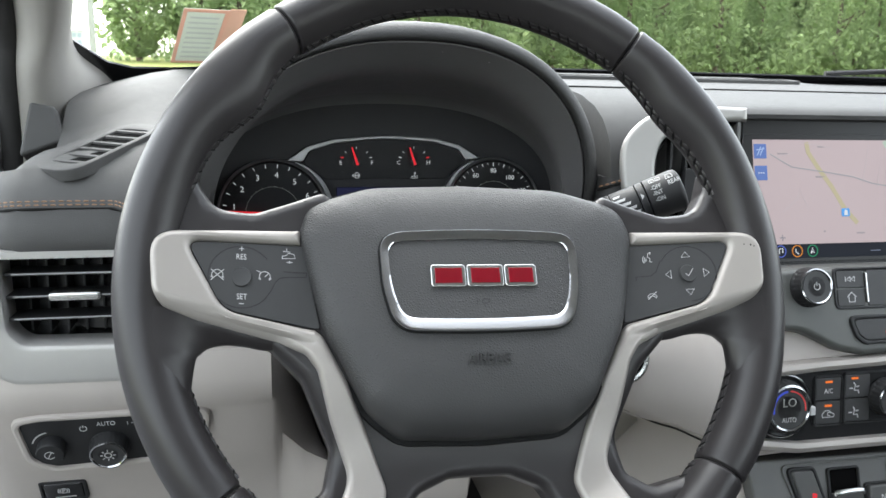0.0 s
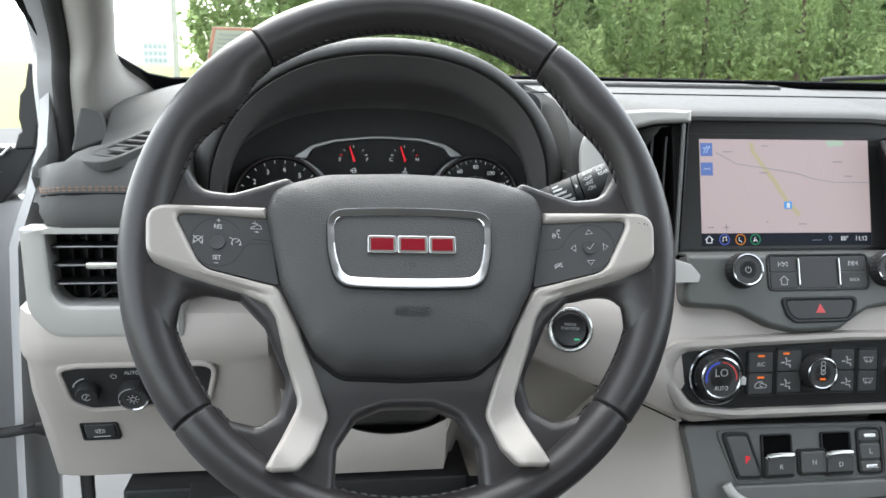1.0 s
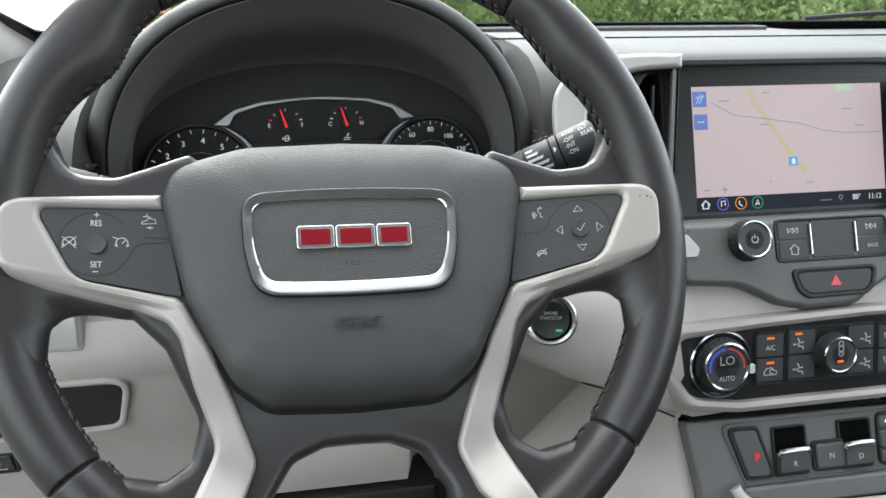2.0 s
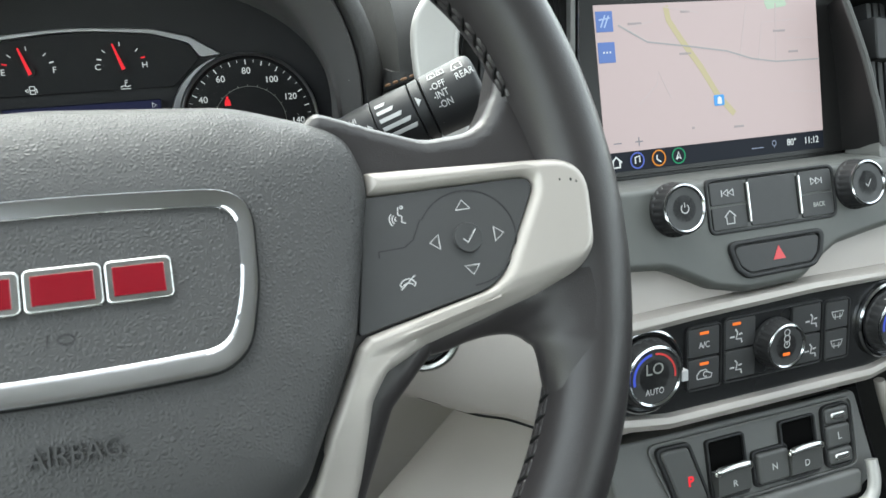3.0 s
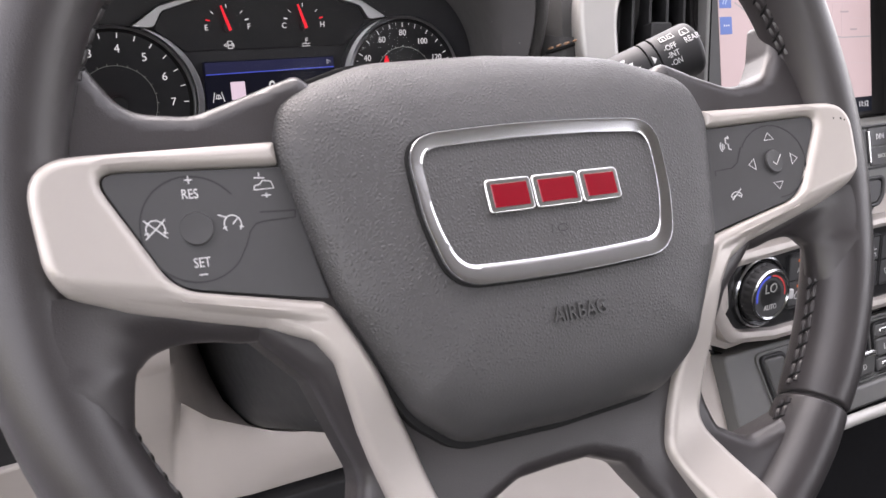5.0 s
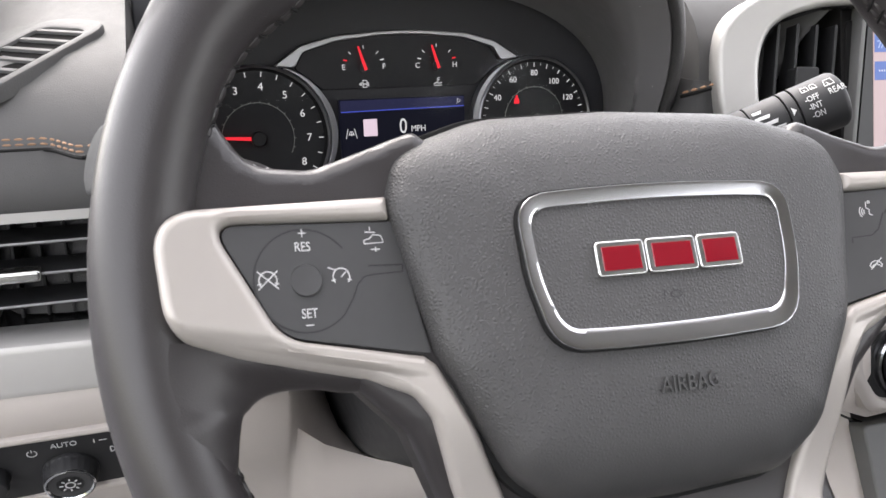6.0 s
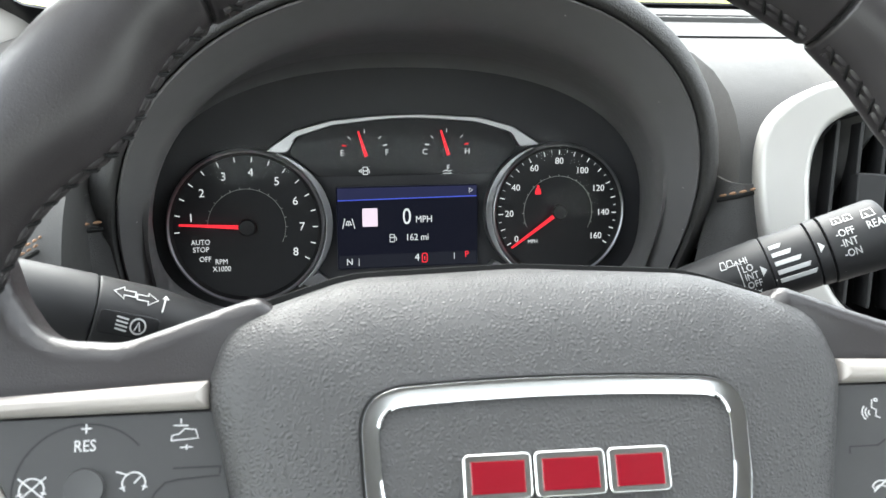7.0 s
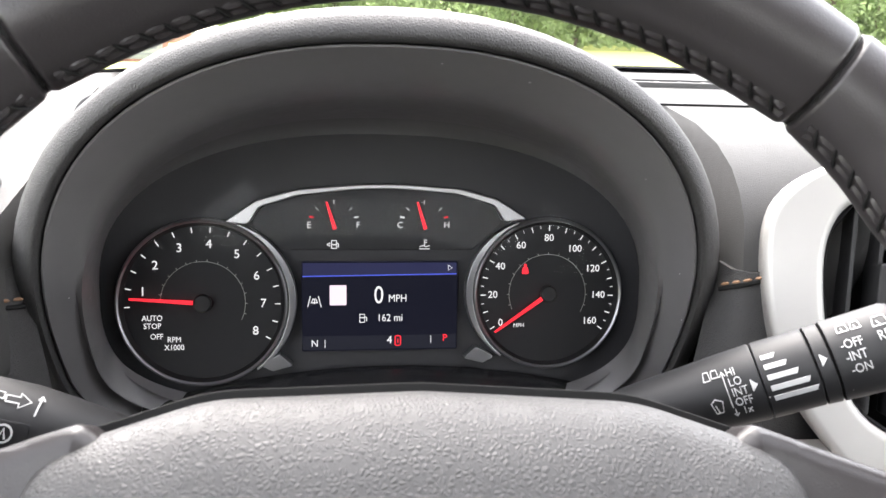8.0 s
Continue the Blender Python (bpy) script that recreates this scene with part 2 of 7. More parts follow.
def prism(outline, z0, z1, bev=0.001, steps=3, bm=None):
    """An outline raised from z0 to z1, its upper edge rounded by bev."""
    loops = [at_z(outline, z0), at_z(outline, z1 - bev)]
    for i in range(1, steps + 1):
        a = math.pi / 2 * i / steps
        loops.append(at_z(inset(outline, bev * (1 - math.cos(a))), z1 - bev + bev * math.sin(a)))
    return stack(loops, True, True, bm)


def frame_ring(outer, inner, z0, z1, bev=0.001, bm=None):
    """A flat frame between two outlines of equal count, with rounded upper edges."""
    loops = [at_z(inner, z0), at_z(inner, z1 - bev), at_z(inset(inner, -bev * 0.3), z1 - bev * 0.3), at_z(inset(inner, -bev), z1),
             at_z(inset(outer, bev), z1), at_z(inset(outer, bev * 0.3), z1 - bev * 0.3), at_z(outer, z1 - bev), at_z(outer, z0)]
    bm = bm or bmesh.new()
    rows = [[bm.verts.new(p) for p in loop] for loop in loops]
    k = len(rows[0])
    for a, b in zip(rows, rows[1:] + rows[:1]):
        for i in range(k):
            bm.faces.new((a[i - 1], a[i], b[i], b[i - 1]))
    return bm


def dome(outline, centre, profile, bm=None):
    """Rings of an outline drawn in to its centre: (scale, height) pairs from the rim inwards."""
    c = Vector(centre)
    loops = [[(*(c + (p - c) * s), z) for p in outline] for s, z in profile]
    return stack(loops, True, True, bm)


def turned(profile, n=48, bm=None, closed=True):
    """A lathe about z: (radius, height) pairs."""
    loops = [[(r * math.cos(2 * math.pi * i / n), r * math.sin(2 * math.pi * i / n), z) for i in range(n)] for r, z in profile]
    return stack(loops, closed, closed, bm)


def smooth_path(pts, per=6):
    """A Catmull-Rom line through the points."""
    pts = [Vector(p) for p in pts]
    out = []
    for i in range(len(pts) - 1):
        p0, p1, p2, p3 = pts[max(i - 1, 0)], pts[i], pts[i + 1], pts[min(i + 2, len(pts) - 1)]
        for j in range(per):
            t = j / per
            out.append(0.5 * (2 * p1 + (p2 - p0) * t + (2 * p0 - 5 * p1 + 4 * p2 - p3) * t**2 + (3 * p1 - p0 - 3 * p2 + p3) * t**3))
    return out + [pts[-1]]


def tube(path, r, n=10, bm=None, flat=1.0):
    """A round rod along a path; r may be a list."""
    path = [Vector(p) for p in path]
    k = len(path)
    loops = []
    up = Vector((0.123, 0.2, 1)).normalized()
    for i, p in enumerate(path):
        t = (path[min(i + 1, k - 1)] - path[max(i - 1, 0)]).normalized()
        a = t.cross(up).normalized()
        b = a.cross(t)
        rad = r[i] if isinstance(r, (list, tuple)) else r
        loops.append([p + a * rad * math.cos(2 * math.pi * j / n) + b * rad * flat * math.sin(2 * math.pi * j / n) for j in range(n)])
    return stack(loops, True, True, bm)


def loft(rows, thick=0.0, bm=None):
    """An open sheet from rows of points; with thick, a closed shell below it (downwards and forwards)."""
    bm = bm or bmesh.new()
    grid = [[bm.verts.new(p) for p in row] for row in rows]
    for a, b in zip(grid, grid[1:]):
        for i in range(len(a) - 1):
            bm.faces.new((a[i], a[i + 1], b[i + 1], b[i]))
    if thick:
        bmesh.ops.recalc_face_normals(bm, faces=bm.faces)
        bmesh.ops.solidify(bm, geom=bm.faces[:], thickness=thick)
    return bm


def strokes(lines, width, z=0.0002, bm=None, high=0.00012):
    """Thin raised strokes along polylines in the xy plane: printed symbols."""
    bm = bm or bmesh.new()
    for line in lines:
        pts = [Vector(p) for p in line]
        left, right = [], []
        for i, p in enumerate(pts):
            t = Vector((0, 0))
            if i:
                t += (p - pts[i - 1]).normalized()
            if i < len(pts) - 1:
                t += (pts[i + 1] - p).normalized()
            t = t.normalized() if t.length > 1e-6 else Vector((1, 0))
            nrm = Vector((-t.y, t.x)) * width / 2
            left.append(p + nrm)
            right.append(p - nrm)
        ring = left + right[::-1]
        lo = [bm.verts.new((q.x, q.y, z - high)) for q in ring]
        hi = [bm.verts.new((q.x, q.y, z)) for q in ring]
        k = len(left)
        for i in range(k - 1):
            bm.faces.new((hi[i], hi[i + 1], hi[2 * k - 2 - i], hi[2 * k - 1 - i]))
        for i in range(2 * k):
            bm.faces.new((lo[i - 1], lo[i], hi[i], hi[i - 1]))
    return bm


def arc2(x, y, r, a0, a1, n=16, ry=None):
    return [(x + r * math.cos(radians(a0 + (a1 - a0) * i / n)), y + (ry or r) * math.sin(radians(a0 + (a1 - a0) * i / n))) for i in range(n + 1)]


def wrapped(bm, r, step=0.0012):
    """Lays flat marks round a rod of radius r that runs along x."""
    lo, hi = min(v.co.y for v in bm.verts), max(v.co.y for v in bm.verts)
    y = lo + step
    while y < hi:
        bmesh.ops.bisect_plane(bm, geom=bm.verts[:] + bm.edges[:] + bm.faces[:], plane_co=(0, y, 0), plane_no=(0, 1, 0), dist=1e-7)
        y += step
    for v in bm.verts:
        a = v.co.y / r
        rr = r + v.co.z
        v.co.y, v.co.z = rr * math.sin(a), rr * math.cos(a)
    return bm


def cuboid(x0, y0, z0, x1, y1, z1, bev=0.001, bm=None):
    return prism(box2(x0, y0, x1, y1, bev * 1.5, 3), z0, z1, bev, 2, bm)


WORDS = []


def lettering(text, size, x, y, z, mat, parent, name="lettering", turn=0.0, align="CENTER", label="", raise_by=0.00012, stretch=1.0, bold=0.0, lift=None, wrap=0.0):
    """Printed words in the xy plane of the parent; their meshes are filled at the end of the script."""
    cu = bpy.data.curves.new("words", "FONT")
    cu.body, cu.size, cu.align_x, cu.align_y, cu.extrude, cu.offset = text, size, align, "CENTER", raise_by, bold
    cu.resolution_u = 3
    src = new("words", cu)
    me = bpy.data.meshes.new(name)
    me.materials.append(mat)
    ob = new(name, me)
    ob.parent = parent
    m = Matrix.Translation((x, y, z)) @ Matrix.Rotation(radians(turn), 4, "Z") @ Matrix.Diagonal((stretch, 1, 1, 1))
    WORDS.append((src, me, m, lift, wrap))
    return tagged(ob, label)


def icons(name, parent, mat, groups, width, z, after=None, label=""):
    """Printed symbols, each a part of its own."""
    for lines in groups:
        b = strokes(lines, width, z)
        part(name, after(b) if after else b, mat, parent, label)


def lerp(a, b, f):
    return a + (b - a) * f


def ease(a, b, x):
    f = min(1, max(0, (x - a) / (b - a)))
    return f * f * (3 - 2 * f)


# ---- outside ----
def glass_base(x):
    """How far ahead the foot of the windscreen stands."""
    return 1.05 - 0.47 * (x - 0.37) ** 2


def grass_material():
    m = material("meadow_grass", (0.20, 0.22, 0.045), 0.9, vary=0.35, scale=0.25, bump=0.6, bump_scale=6)
    return m


GRASS = grass_material()
LEAF = material("leaves", (0.19, 0.245, 0.105), 0.6, vary=0.3, scale=0.6)
LEAFB = material("pale_leaves", (0.225, 0.285, 0.125), 0.6, vary=0.3, scale=0.6)
UNDER = material("undergrowth", (0.16, 0.21, 0.09), 0.8, vary=0.4, scale=0.8)


def translucent(m, color):
    """Leaves let part of the light from behind through."""
    n, l = m.node_tree.nodes, m.node_tree.links
    tr, mx = n.new("ShaderNodeBsdfTranslucent"), n.new("ShaderNodeMixShader")
    tr.inputs["Color"].default_value = (*color, 1)
    mx.inputs["Fac"].default_value = 0.6
    l.new(n["Principled BSDF"].outputs["BSDF"], mx.inputs[1])
    l.new(tr.outputs["BSDF"], mx.inputs[2])
    l.new(mx.outputs["Shader"], n["Material Output"].inputs["Surface"])


translucent(LEAF, (0.40, 0.52, 0.27))
translucent(LEAFB, (0.46, 0.57, 0.31))
translucent(UNDER, (0.38, 0.48, 0.24))
BARK = material("bark", (0.12, 0.095, 0.07), 0.9, vary=0.3, scale=4, bump=0.6, bump_scale=20)

def rise(y):
    """The meadow climbs gently ahead of the car."""
    return 0.025 * min(50, max(0, y - 12))


bm = bmesh.new()
rows = []
for j in range(41):
    y = -60 + 260 * (j / 40) ** 1.2
    rows.append([(-160 + 8 * i, y, rise(y) + 0.06 * noise.noise((i * 0.7, j * 0.7, 0))) for i in range(41)])
solid("ground", loft(rows, bm=bm), GRASS, "bright yellow-green summer meadow grass around the car", "ground", "structure")
ASPHALT = material("asphalt", (0.06, 0.06, 0.062), 0.9, vary=0.25, scale=1.2, bump=0.6, bump_scale=60)
solid("pavement", cuboid(-9, -14, 0.05, 12, 16, 0.09, 0.01), ASPHALT, "grey asphalt lot that the car stands on", "pavement", "structure")


def tree(x, y, high, wide, seed, mat):
    """A tapered trunk with limbs and a crown of many small leaf clumps."""
    rnd = random.Random(seed)
    root = thing("tree", pose(x, y, rise(y), 0, 0, rnd.uniform(0, 360)), "leafy green deciduous tree at the meadow's edge", "tree", "trees behind the meadow")
    b = tube(smooth_path([(0, 0, -0.3), (0.1, 0.05, high * 0.3), (-0.1, 0.1, high * 0.6), (0, 0, high * 0.92)], 3), [lerp(0.22, 0.04, i / 9) for i in range(10)], 7)
    for k in range(7):
        a, h = rnd.uniform(0, 6.28), rnd.uniform(0.25, 0.75) * high
        r = wide * rnd.uniform(0.5, 0.8)
        tube([(0, 0, h), (r * 0.5 * math.cos(a), r * 0.5 * math.sin(a), h + r * 0.3), (r * math.cos(a), r * math.sin(a), h + r * 0.75)], [0.09, 0.06, 0.02], 5, b)
    part("trunk", b, BARK, root)
    verts, faces = [], []
    n = 2600
    for k in range(n):
        a, u = rnd.uniform(0, 6.283), rnd.uniform(-1, 1)
        lump = 0.75 + 0.35 * noise.noise((math.cos(a) * 1.6 + seed, math.sin(a) * 1.6, u * 2.2))
        rr = lump * rnd.uniform(0.55, 1.0) ** 0.5
        h = high * (0.55 + 0.47 * u * (1.0 if u > 0 else 1.05))
        spread = wide * rr * math.sqrt(max(0.02, 1 - (abs(u) ** 2.2)))
        c = Vector((spread * math.cos(a), spread * math.sin(a), h))
        s = rnd.uniform(0.10, 0.24)
        e = Euler((rnd.uniform(-1.2, 1.2), rnd.uniform(-1.2, 1.2), rnd.uniform(0, 6.28)))
        base = len(verts)
        for px, py, pz in ((-1, 0, 0), (0, -0.45, 0.12), (1, 0, 0), (0, 0.45, 0.12), (-0.2, 0.1, 0.9), (0.3, -0.1, -0.9)):
            q = Vector((px, py, pz)) * s
            q.rotate(e)
            verts.append(c + q)
        faces += [(base, base + 1, base + 2, base + 3), (base, base + 4, base + 2), (base + 1, base + 5, base + 3)]
    me = bpy.data.meshes.new("crown")
    me.from_pydata(verts, [], faces)
    me.materials.append(mat)
    crown = new("crown", me)
    crown.parent = root
    return root


rnd = random.Random(7)
for i in range(26):
    x = -6.5 + i * 3.1 + rnd.uniform(-0.8, 0.8)
    tree(x, 52 + rnd.uniform(-2, 5), rnd.uniform(8.5, 12) * ((0.50, 0.78)[i] if i < 2 else 1), rnd.uniform(2.2, 3.2), 11 + i, LEAF if i % 3 else LEAFB)
for i in range(13):
    tree(-3 + i * 6.2 + rnd.uniform(-1, 1), 62 + rnd.uniform(0, 4), rnd.uniform(12, 15), 3.6, 60 + i, LEAFB if i % 3 else LEAF)
verts, faces = [], []
for k in range(16000):
    x = rnd.uniform(-9, 82)
    c = Vector((x, 50 + rnd.uniform(-1.5, 14), 0.9 + rnd.uniform(0.0, 3.4)))
    s = rnd.uniform(0.12, 0.32)
    e = Euler((rnd.uniform(-1.2, 1.2), rnd.uniform(-1.2, 1.2), rnd.uniform(0, 6.28)))
    base = len(verts)
    for q in ((-1, 0, 0), (0, -0.5, 0.1), (1, 0, 0), (0, 0.5, 0.1), (0, 0, 0.9)):
        q = Vector(q) * s
        q.rotate(e)
        verts.append(c + q)
    faces += [(base, base + 1, base + 2, base + 3), (base, base + 4, base + 2)]
me = bpy.data.meshes.new("undergrowth")
me.from_pydata(verts, [], faces)
me.materials.append(UNDER)
tagged(new("undergrowth", me), "dense dark green bushes below the trees", "bushes", kind="stuff")

far_leaves, far_faces = [], []
for k in range(36000):
    x = rnd.uniform(-4, 95)
    c = Vector((x, 68 + rnd.uniform(0, 6), 1.0 + rnd.uniform(0, 1) * (11.5 + 2.0 * noise.noise((x * 0.25, 3, 1)) - 4 * max(0.0, 1 - (x + 4) / 8))))
    s = rnd.uniform(0.35, 0.8)
    e = Euler((rnd.uniform(-1.0, 1.0), rnd.uniform(-1.0, 1.0), rnd.uniform(0, 6.28)))
    base = len(far_leaves)
    for q in ((-1, 0, 0), (0, 0.2, -0.5), (1, 0, 0), (0, 0, 0.7)):
        q = Vector(q) * s
        q.rotate(e)
        far_leaves.append(c + q)
    far_faces.append((base, base + 1, base + 2, base + 3))
me = bpy.data.meshes.new("far_woods")
me.from_pydata(far_leaves, [], far_faces)
me.materials.append(LEAF)
tagged(new("far_woods", me), "dense green woods behind the row of trees", "woods", kind="stuff")

POLE = material("galvanised_pole", (0.35, 0.36, 0.34), 0.5, metal=0.3, vary=0.1, scale=3)
solid("lamp_post", tube([(-4.80, 26, 0.2), (-4.80, 26, 4), (-4.80, 26, 10)], [0.10, 0.09, 0.07], 12), POLE, "tall pale grey steel lamp post standing in the meadow", "lamp post")

far = thing("office_building", pose(-24.0, 118, 1.2) @ Matrix.Scale(0.4, 4), "far-off pale building with rows of blue windows", "building")
part("wall", cuboid(-4.2, -3, 0, 4.2, 3, 7.6, 0.05), material("pale_wall", (0.6, 0.6, 0.6), 0.8, scale=0.5), far)
WINDOWMAT = material("far_window", (0.34, 0.40, 0.48), 0.3)
for r in range(3):
    for c in range(5):
        part("window", cuboid(-3.7 + c * 1.55, -3.08, 1.0 + r * 2.3, -2.5 + c * 1.55, -2.98, 2.4 + r * 2.3, 0.01), WINDOWMAT, far)
part("roof", cuboid(-4.4, -3.2, 7.6, 4.4, 3.2, 7.9, 0.03), POLE, far)


# ---- cabin ----
def screen_point(x, z):
    return (x, glass_base(x) - 1.75 * (z - 1.256), z)


rows = [[screen_point(lerp(-0.36 + 0.28 * f, 1.10 - 0.28 * f, i / 24), lerp(1.235, 1.62, f)) for i in range(25)] for f in [j / 10 for j in range(11)]]
ws = solid("window_1", loft(rows), GLASS, "clear raked windscreen over the dashboard", "windscreen", "structure")
ws.visible_shadow = False
facing(ws, (0, -1, -0.5))
# black printed border along the foot and the driver's side of the glass
rows = []
for i in range(33):
    x = lerp(-0.335, -0.10, i / 12) if i < 12 else lerp(-0.10, 1.05, (i - 12) / 20)
    low = 1.240 - 0.034 * ease(-0.15, -0.29, x)
    high = 1.2605 - 0.0095 * ease(-0.10, -0.20, x) + 0.022 * max(0.0, 1 - (x + 0.2755) / 0.036) ** 2
    rows.append([(px, py - 0.004, pz + 0.001) for px, py, pz in (screen_point(x, low), screen_point(x, (low + high) / 2), screen_point(x, high))])
solid("trim_1", loft(rows, 0.002), FRIT, "black printed border along the windscreen's foot", "window border", "structure")

# driver's A-pillar trim
A = smooth_path([(-0.250, 0.93, 1.234), (-0.262, 0.88, 1.246), (-0.276, 0.815, 1.270), (-0.249, 0.70, 1.322), (-0.185, 0.42, 1.45), (-0.13, 0.15, 1.60)], 6)
B = smooth_path([(-0.330, 0.83, 1.12), (-0.3211, 0.80, 1.182), (-0.3131, 0.77, 1.2437), (-0.3026, 0.74, 1.292), (-0.262, 0.55, 1.39), (-0.176, 0.12, 1.58)], 6)
rows = []
for a, b in zip(A, B):
    row = []
    for j in range(9):
        f = j / 8
        p = a.lerp(b, f)
        bulge = math.sin(math.pi * f) ** 0.7
        row.append(p + Vector((0.012, -0.030, -0.006)) * bulge)
    rows.append([a + Vector((-0.012, 0.03, 0.0))] + row + [b + Vector((-0.014, 0.03, 0.0))])
solid("trim_2", loft(rows, 0.003), PILLAR, "light beige cloth-grained pillar cover beside the windscreen", "pillar trim", "structure")
seal_path = [p + Vector((-0.010, 0.004, 0)) for p in B]
solid("trim_3", tube([Vector((-0.350, 0.84, 0.5)), Vector((-0.350, 0.84, 0.85)), Vector((-0.344, 0.84, 1.06))] + seal_path, 0.009, 12, flat=0.8), RUBBER, "dark grey rubber door seal along the pillar", "door seal", "structure")
rows = []
for p in seal_path:
    rows.append([p + Vector(q) for q in ((-0.006, 0.012, 0), (-0.010, 0.004, 0.0), (-0.024, 0.004, 0.0), (-0.030, 0.010, 0), (-0.036, 0.035, 0), (-0.05, 0.10, 0))])
solid("wall_left", loft(rows, 0.003), BODY, "white painted door opening of the car body", "car body", "structure")


# hinge pillar below, with the wiring boot that runs to the door
rows = []
for z, left in ((1.285, -0.352), (1.26, -0.350), (1.215, -0.354), (1.18, -0.359), (1.14, -0.372), (1.11, -0.383), (1.075, -0.396), (1.0, -0.401), (0.85, -0.409), (0.6, -0.42), (0.34, -0.43)):
    rows.append([(left + 0.024, 0.86, z), (left + 0.020, 0.80, z), (left + 0.014, 0.782, z), (left + 0.004, 0.786, z), (left, 0.796, z), (left - 0.004, 0.83, z), (left - 0.005, 0.95, z)])
solid("wall_hinge_pillar", loft(rows, 0.003), BODY, "white painted hinge pillar beside the dashboard", "car body", "structure")
boot = thing("wiring_boot", pose(0, 0, 0), "black rubber wiring boot between hinge pillar and door", "cable boot")
part("sleeve", tube(smooth_path([(-0.352, 0.775, 0.868), (-0.366, 0.768, 0.875), (-0.379, 0.762, 0.879), (-0.408, 0.762, 0.875), (-0.46, 0.77, 0.87)], 5), [0.011, 0.0105, 0.010, 0.009, 0.008, 0.0075, 0.007, 0.0065, 0.006, 0.006] + [0.0058] * 12, 12), RUBBER, boot)
part("clip", tube([(-0.372, 0.754, 0.887), (-0.385, 0.754, 0.884)], 0.0022, 8), BLACK, boot)


def plain_cabin():
    """Roof, floor and sides that close the car behind the camera."""
    rows = [[(lerp(-0.30, 1.00, i / 8), lerp(0.18, -2.3, f), 1.60 + 0.06 * math.sin(math.pi * i / 8) * (1 - f * 0.3)) for i in range(9)] for f in (0, 0.1, 0.3, 0.6, 1)]
    solid("ceiling", loft(rows, 0.03), HEADLINER, "pale cloth headliner of the car", "headliner", "structure")
    solid("floor", cuboid(-0.45, -2.4, 0.30, 1.2, 1.2, 0.34, 0.01), CARPET, "dark carpet in the footwell", "carpet", "structure")
    solid("wall_right", cuboid(1.12, -2.4, 0.3, 1.2, 1.2, 1.22, 0.02), SEATMAT, "dark passenger side door lining", "door lining", "structure")
    # unseen rear walls, added; their heights set how much light enters from behind
    solid("wall_back", cuboid(-0.45, -2.4, 0.3, 1.2, -2.3, 1.27, 0.02), SEATMAT, "unseen dark rear wall, open above to let light in", "lining", "structure")
    solid("wall_rear_left", cuboid(-0.50, -2.3, 0.3, -0.42, -0.42, 1.28, 0.02), SEATMAT, "unseen dark wall that holds back light from the rear left", "lining", "structure")
    solid("sill", cuboid(-0.50, -0.42, 0.3, -0.42, 0.80, 0.42, 0.01), BODY, "white painted door sill", "door sill", "structure")
    solid("wall_front", cuboid(-0.34, 1.12, 0.3, 1.2, 1.2, 1.225, 0.01), CARPET, "dark bulkhead ahead of the footwell", "bulkhead", "structure")


plain_cabin()


# the driver's door, swung open
door = thing("door_1", matrix((-0.44, 0.80, 0.35), (-0.88, -0.475, 0), (0, 0, 1)), "driver's door of the car, swung wide open", "car door", kind="structure")
part("door_shell", prism(box2(0.02, 0.0, 1.0, 0.84, 0.06), -0.05, 0.05, 0.02), BODY, door)
part("door_lining", prism(box2(0.05, 0.02, 0.97, 0.83, 0.05), 0.05, 0.085, 0.02), SEATMAT, door)
part("door_seal", frame_ring(box2(0.025, 0.005, 0.995, 0.835, 0.06), box2(0.04, 0.02, 0.98, 0.82, 0.05), 0.05, 0.062, 0.004), RUBBER, door)
edge = door.matrix_world.inverted() @ matrix((0, 0.86, 0), (1, 0, 0), (0, 0, 1))
part("edge_seal", prism(rounded([(-0.3830, 1.2660), (-0.3740, 1.2590), (-0.3720, 1.2350), (-0.3745, 1.2100), (-0.3840, 1.1720), (-0.4060, 1.1700), (-0.4000, 1.1870), (-0.3960, 1.1900), (-0.3985, 1.2050), (-0.3950, 1.2300), (-0.3890, 1.2380)], 0.002, 4), -0.03, 0.0, 0.003, 3), RUBBER, door, "black rubber corner of the door's edge", m=edge)
part("edge_cover", prism(rounded([(-0.3820, 1.1715), (-0.3910, 1.1560), (-0.4090, 1.1250), (-0.4260, 1.1080), (-0.52, 1.10), (-0.52, 1.1715)], 0.003, 4), -0.05, -0.004, 0.003, 3), BLACK, door, "black inner edge cover", m=edge)
part("edge_panel", prism(rounded([(-0.3980, 1.1100), (-0.4080, 0.85), (-0.42, 0.5), (-0.60, 0.5), (-0.60, 1.11)], 0.004, 4), -0.06, -0.012, 0.004, 3), BODY, door, m=edge)
part("chrome_strip", tube([(-0.4075, 1.1745, 0.001), (-0.4180, 1.1640, 0.001), (-0.45, 1.160, 0.0)], 0.0022, 8), BRIGHT, door, m=edge)


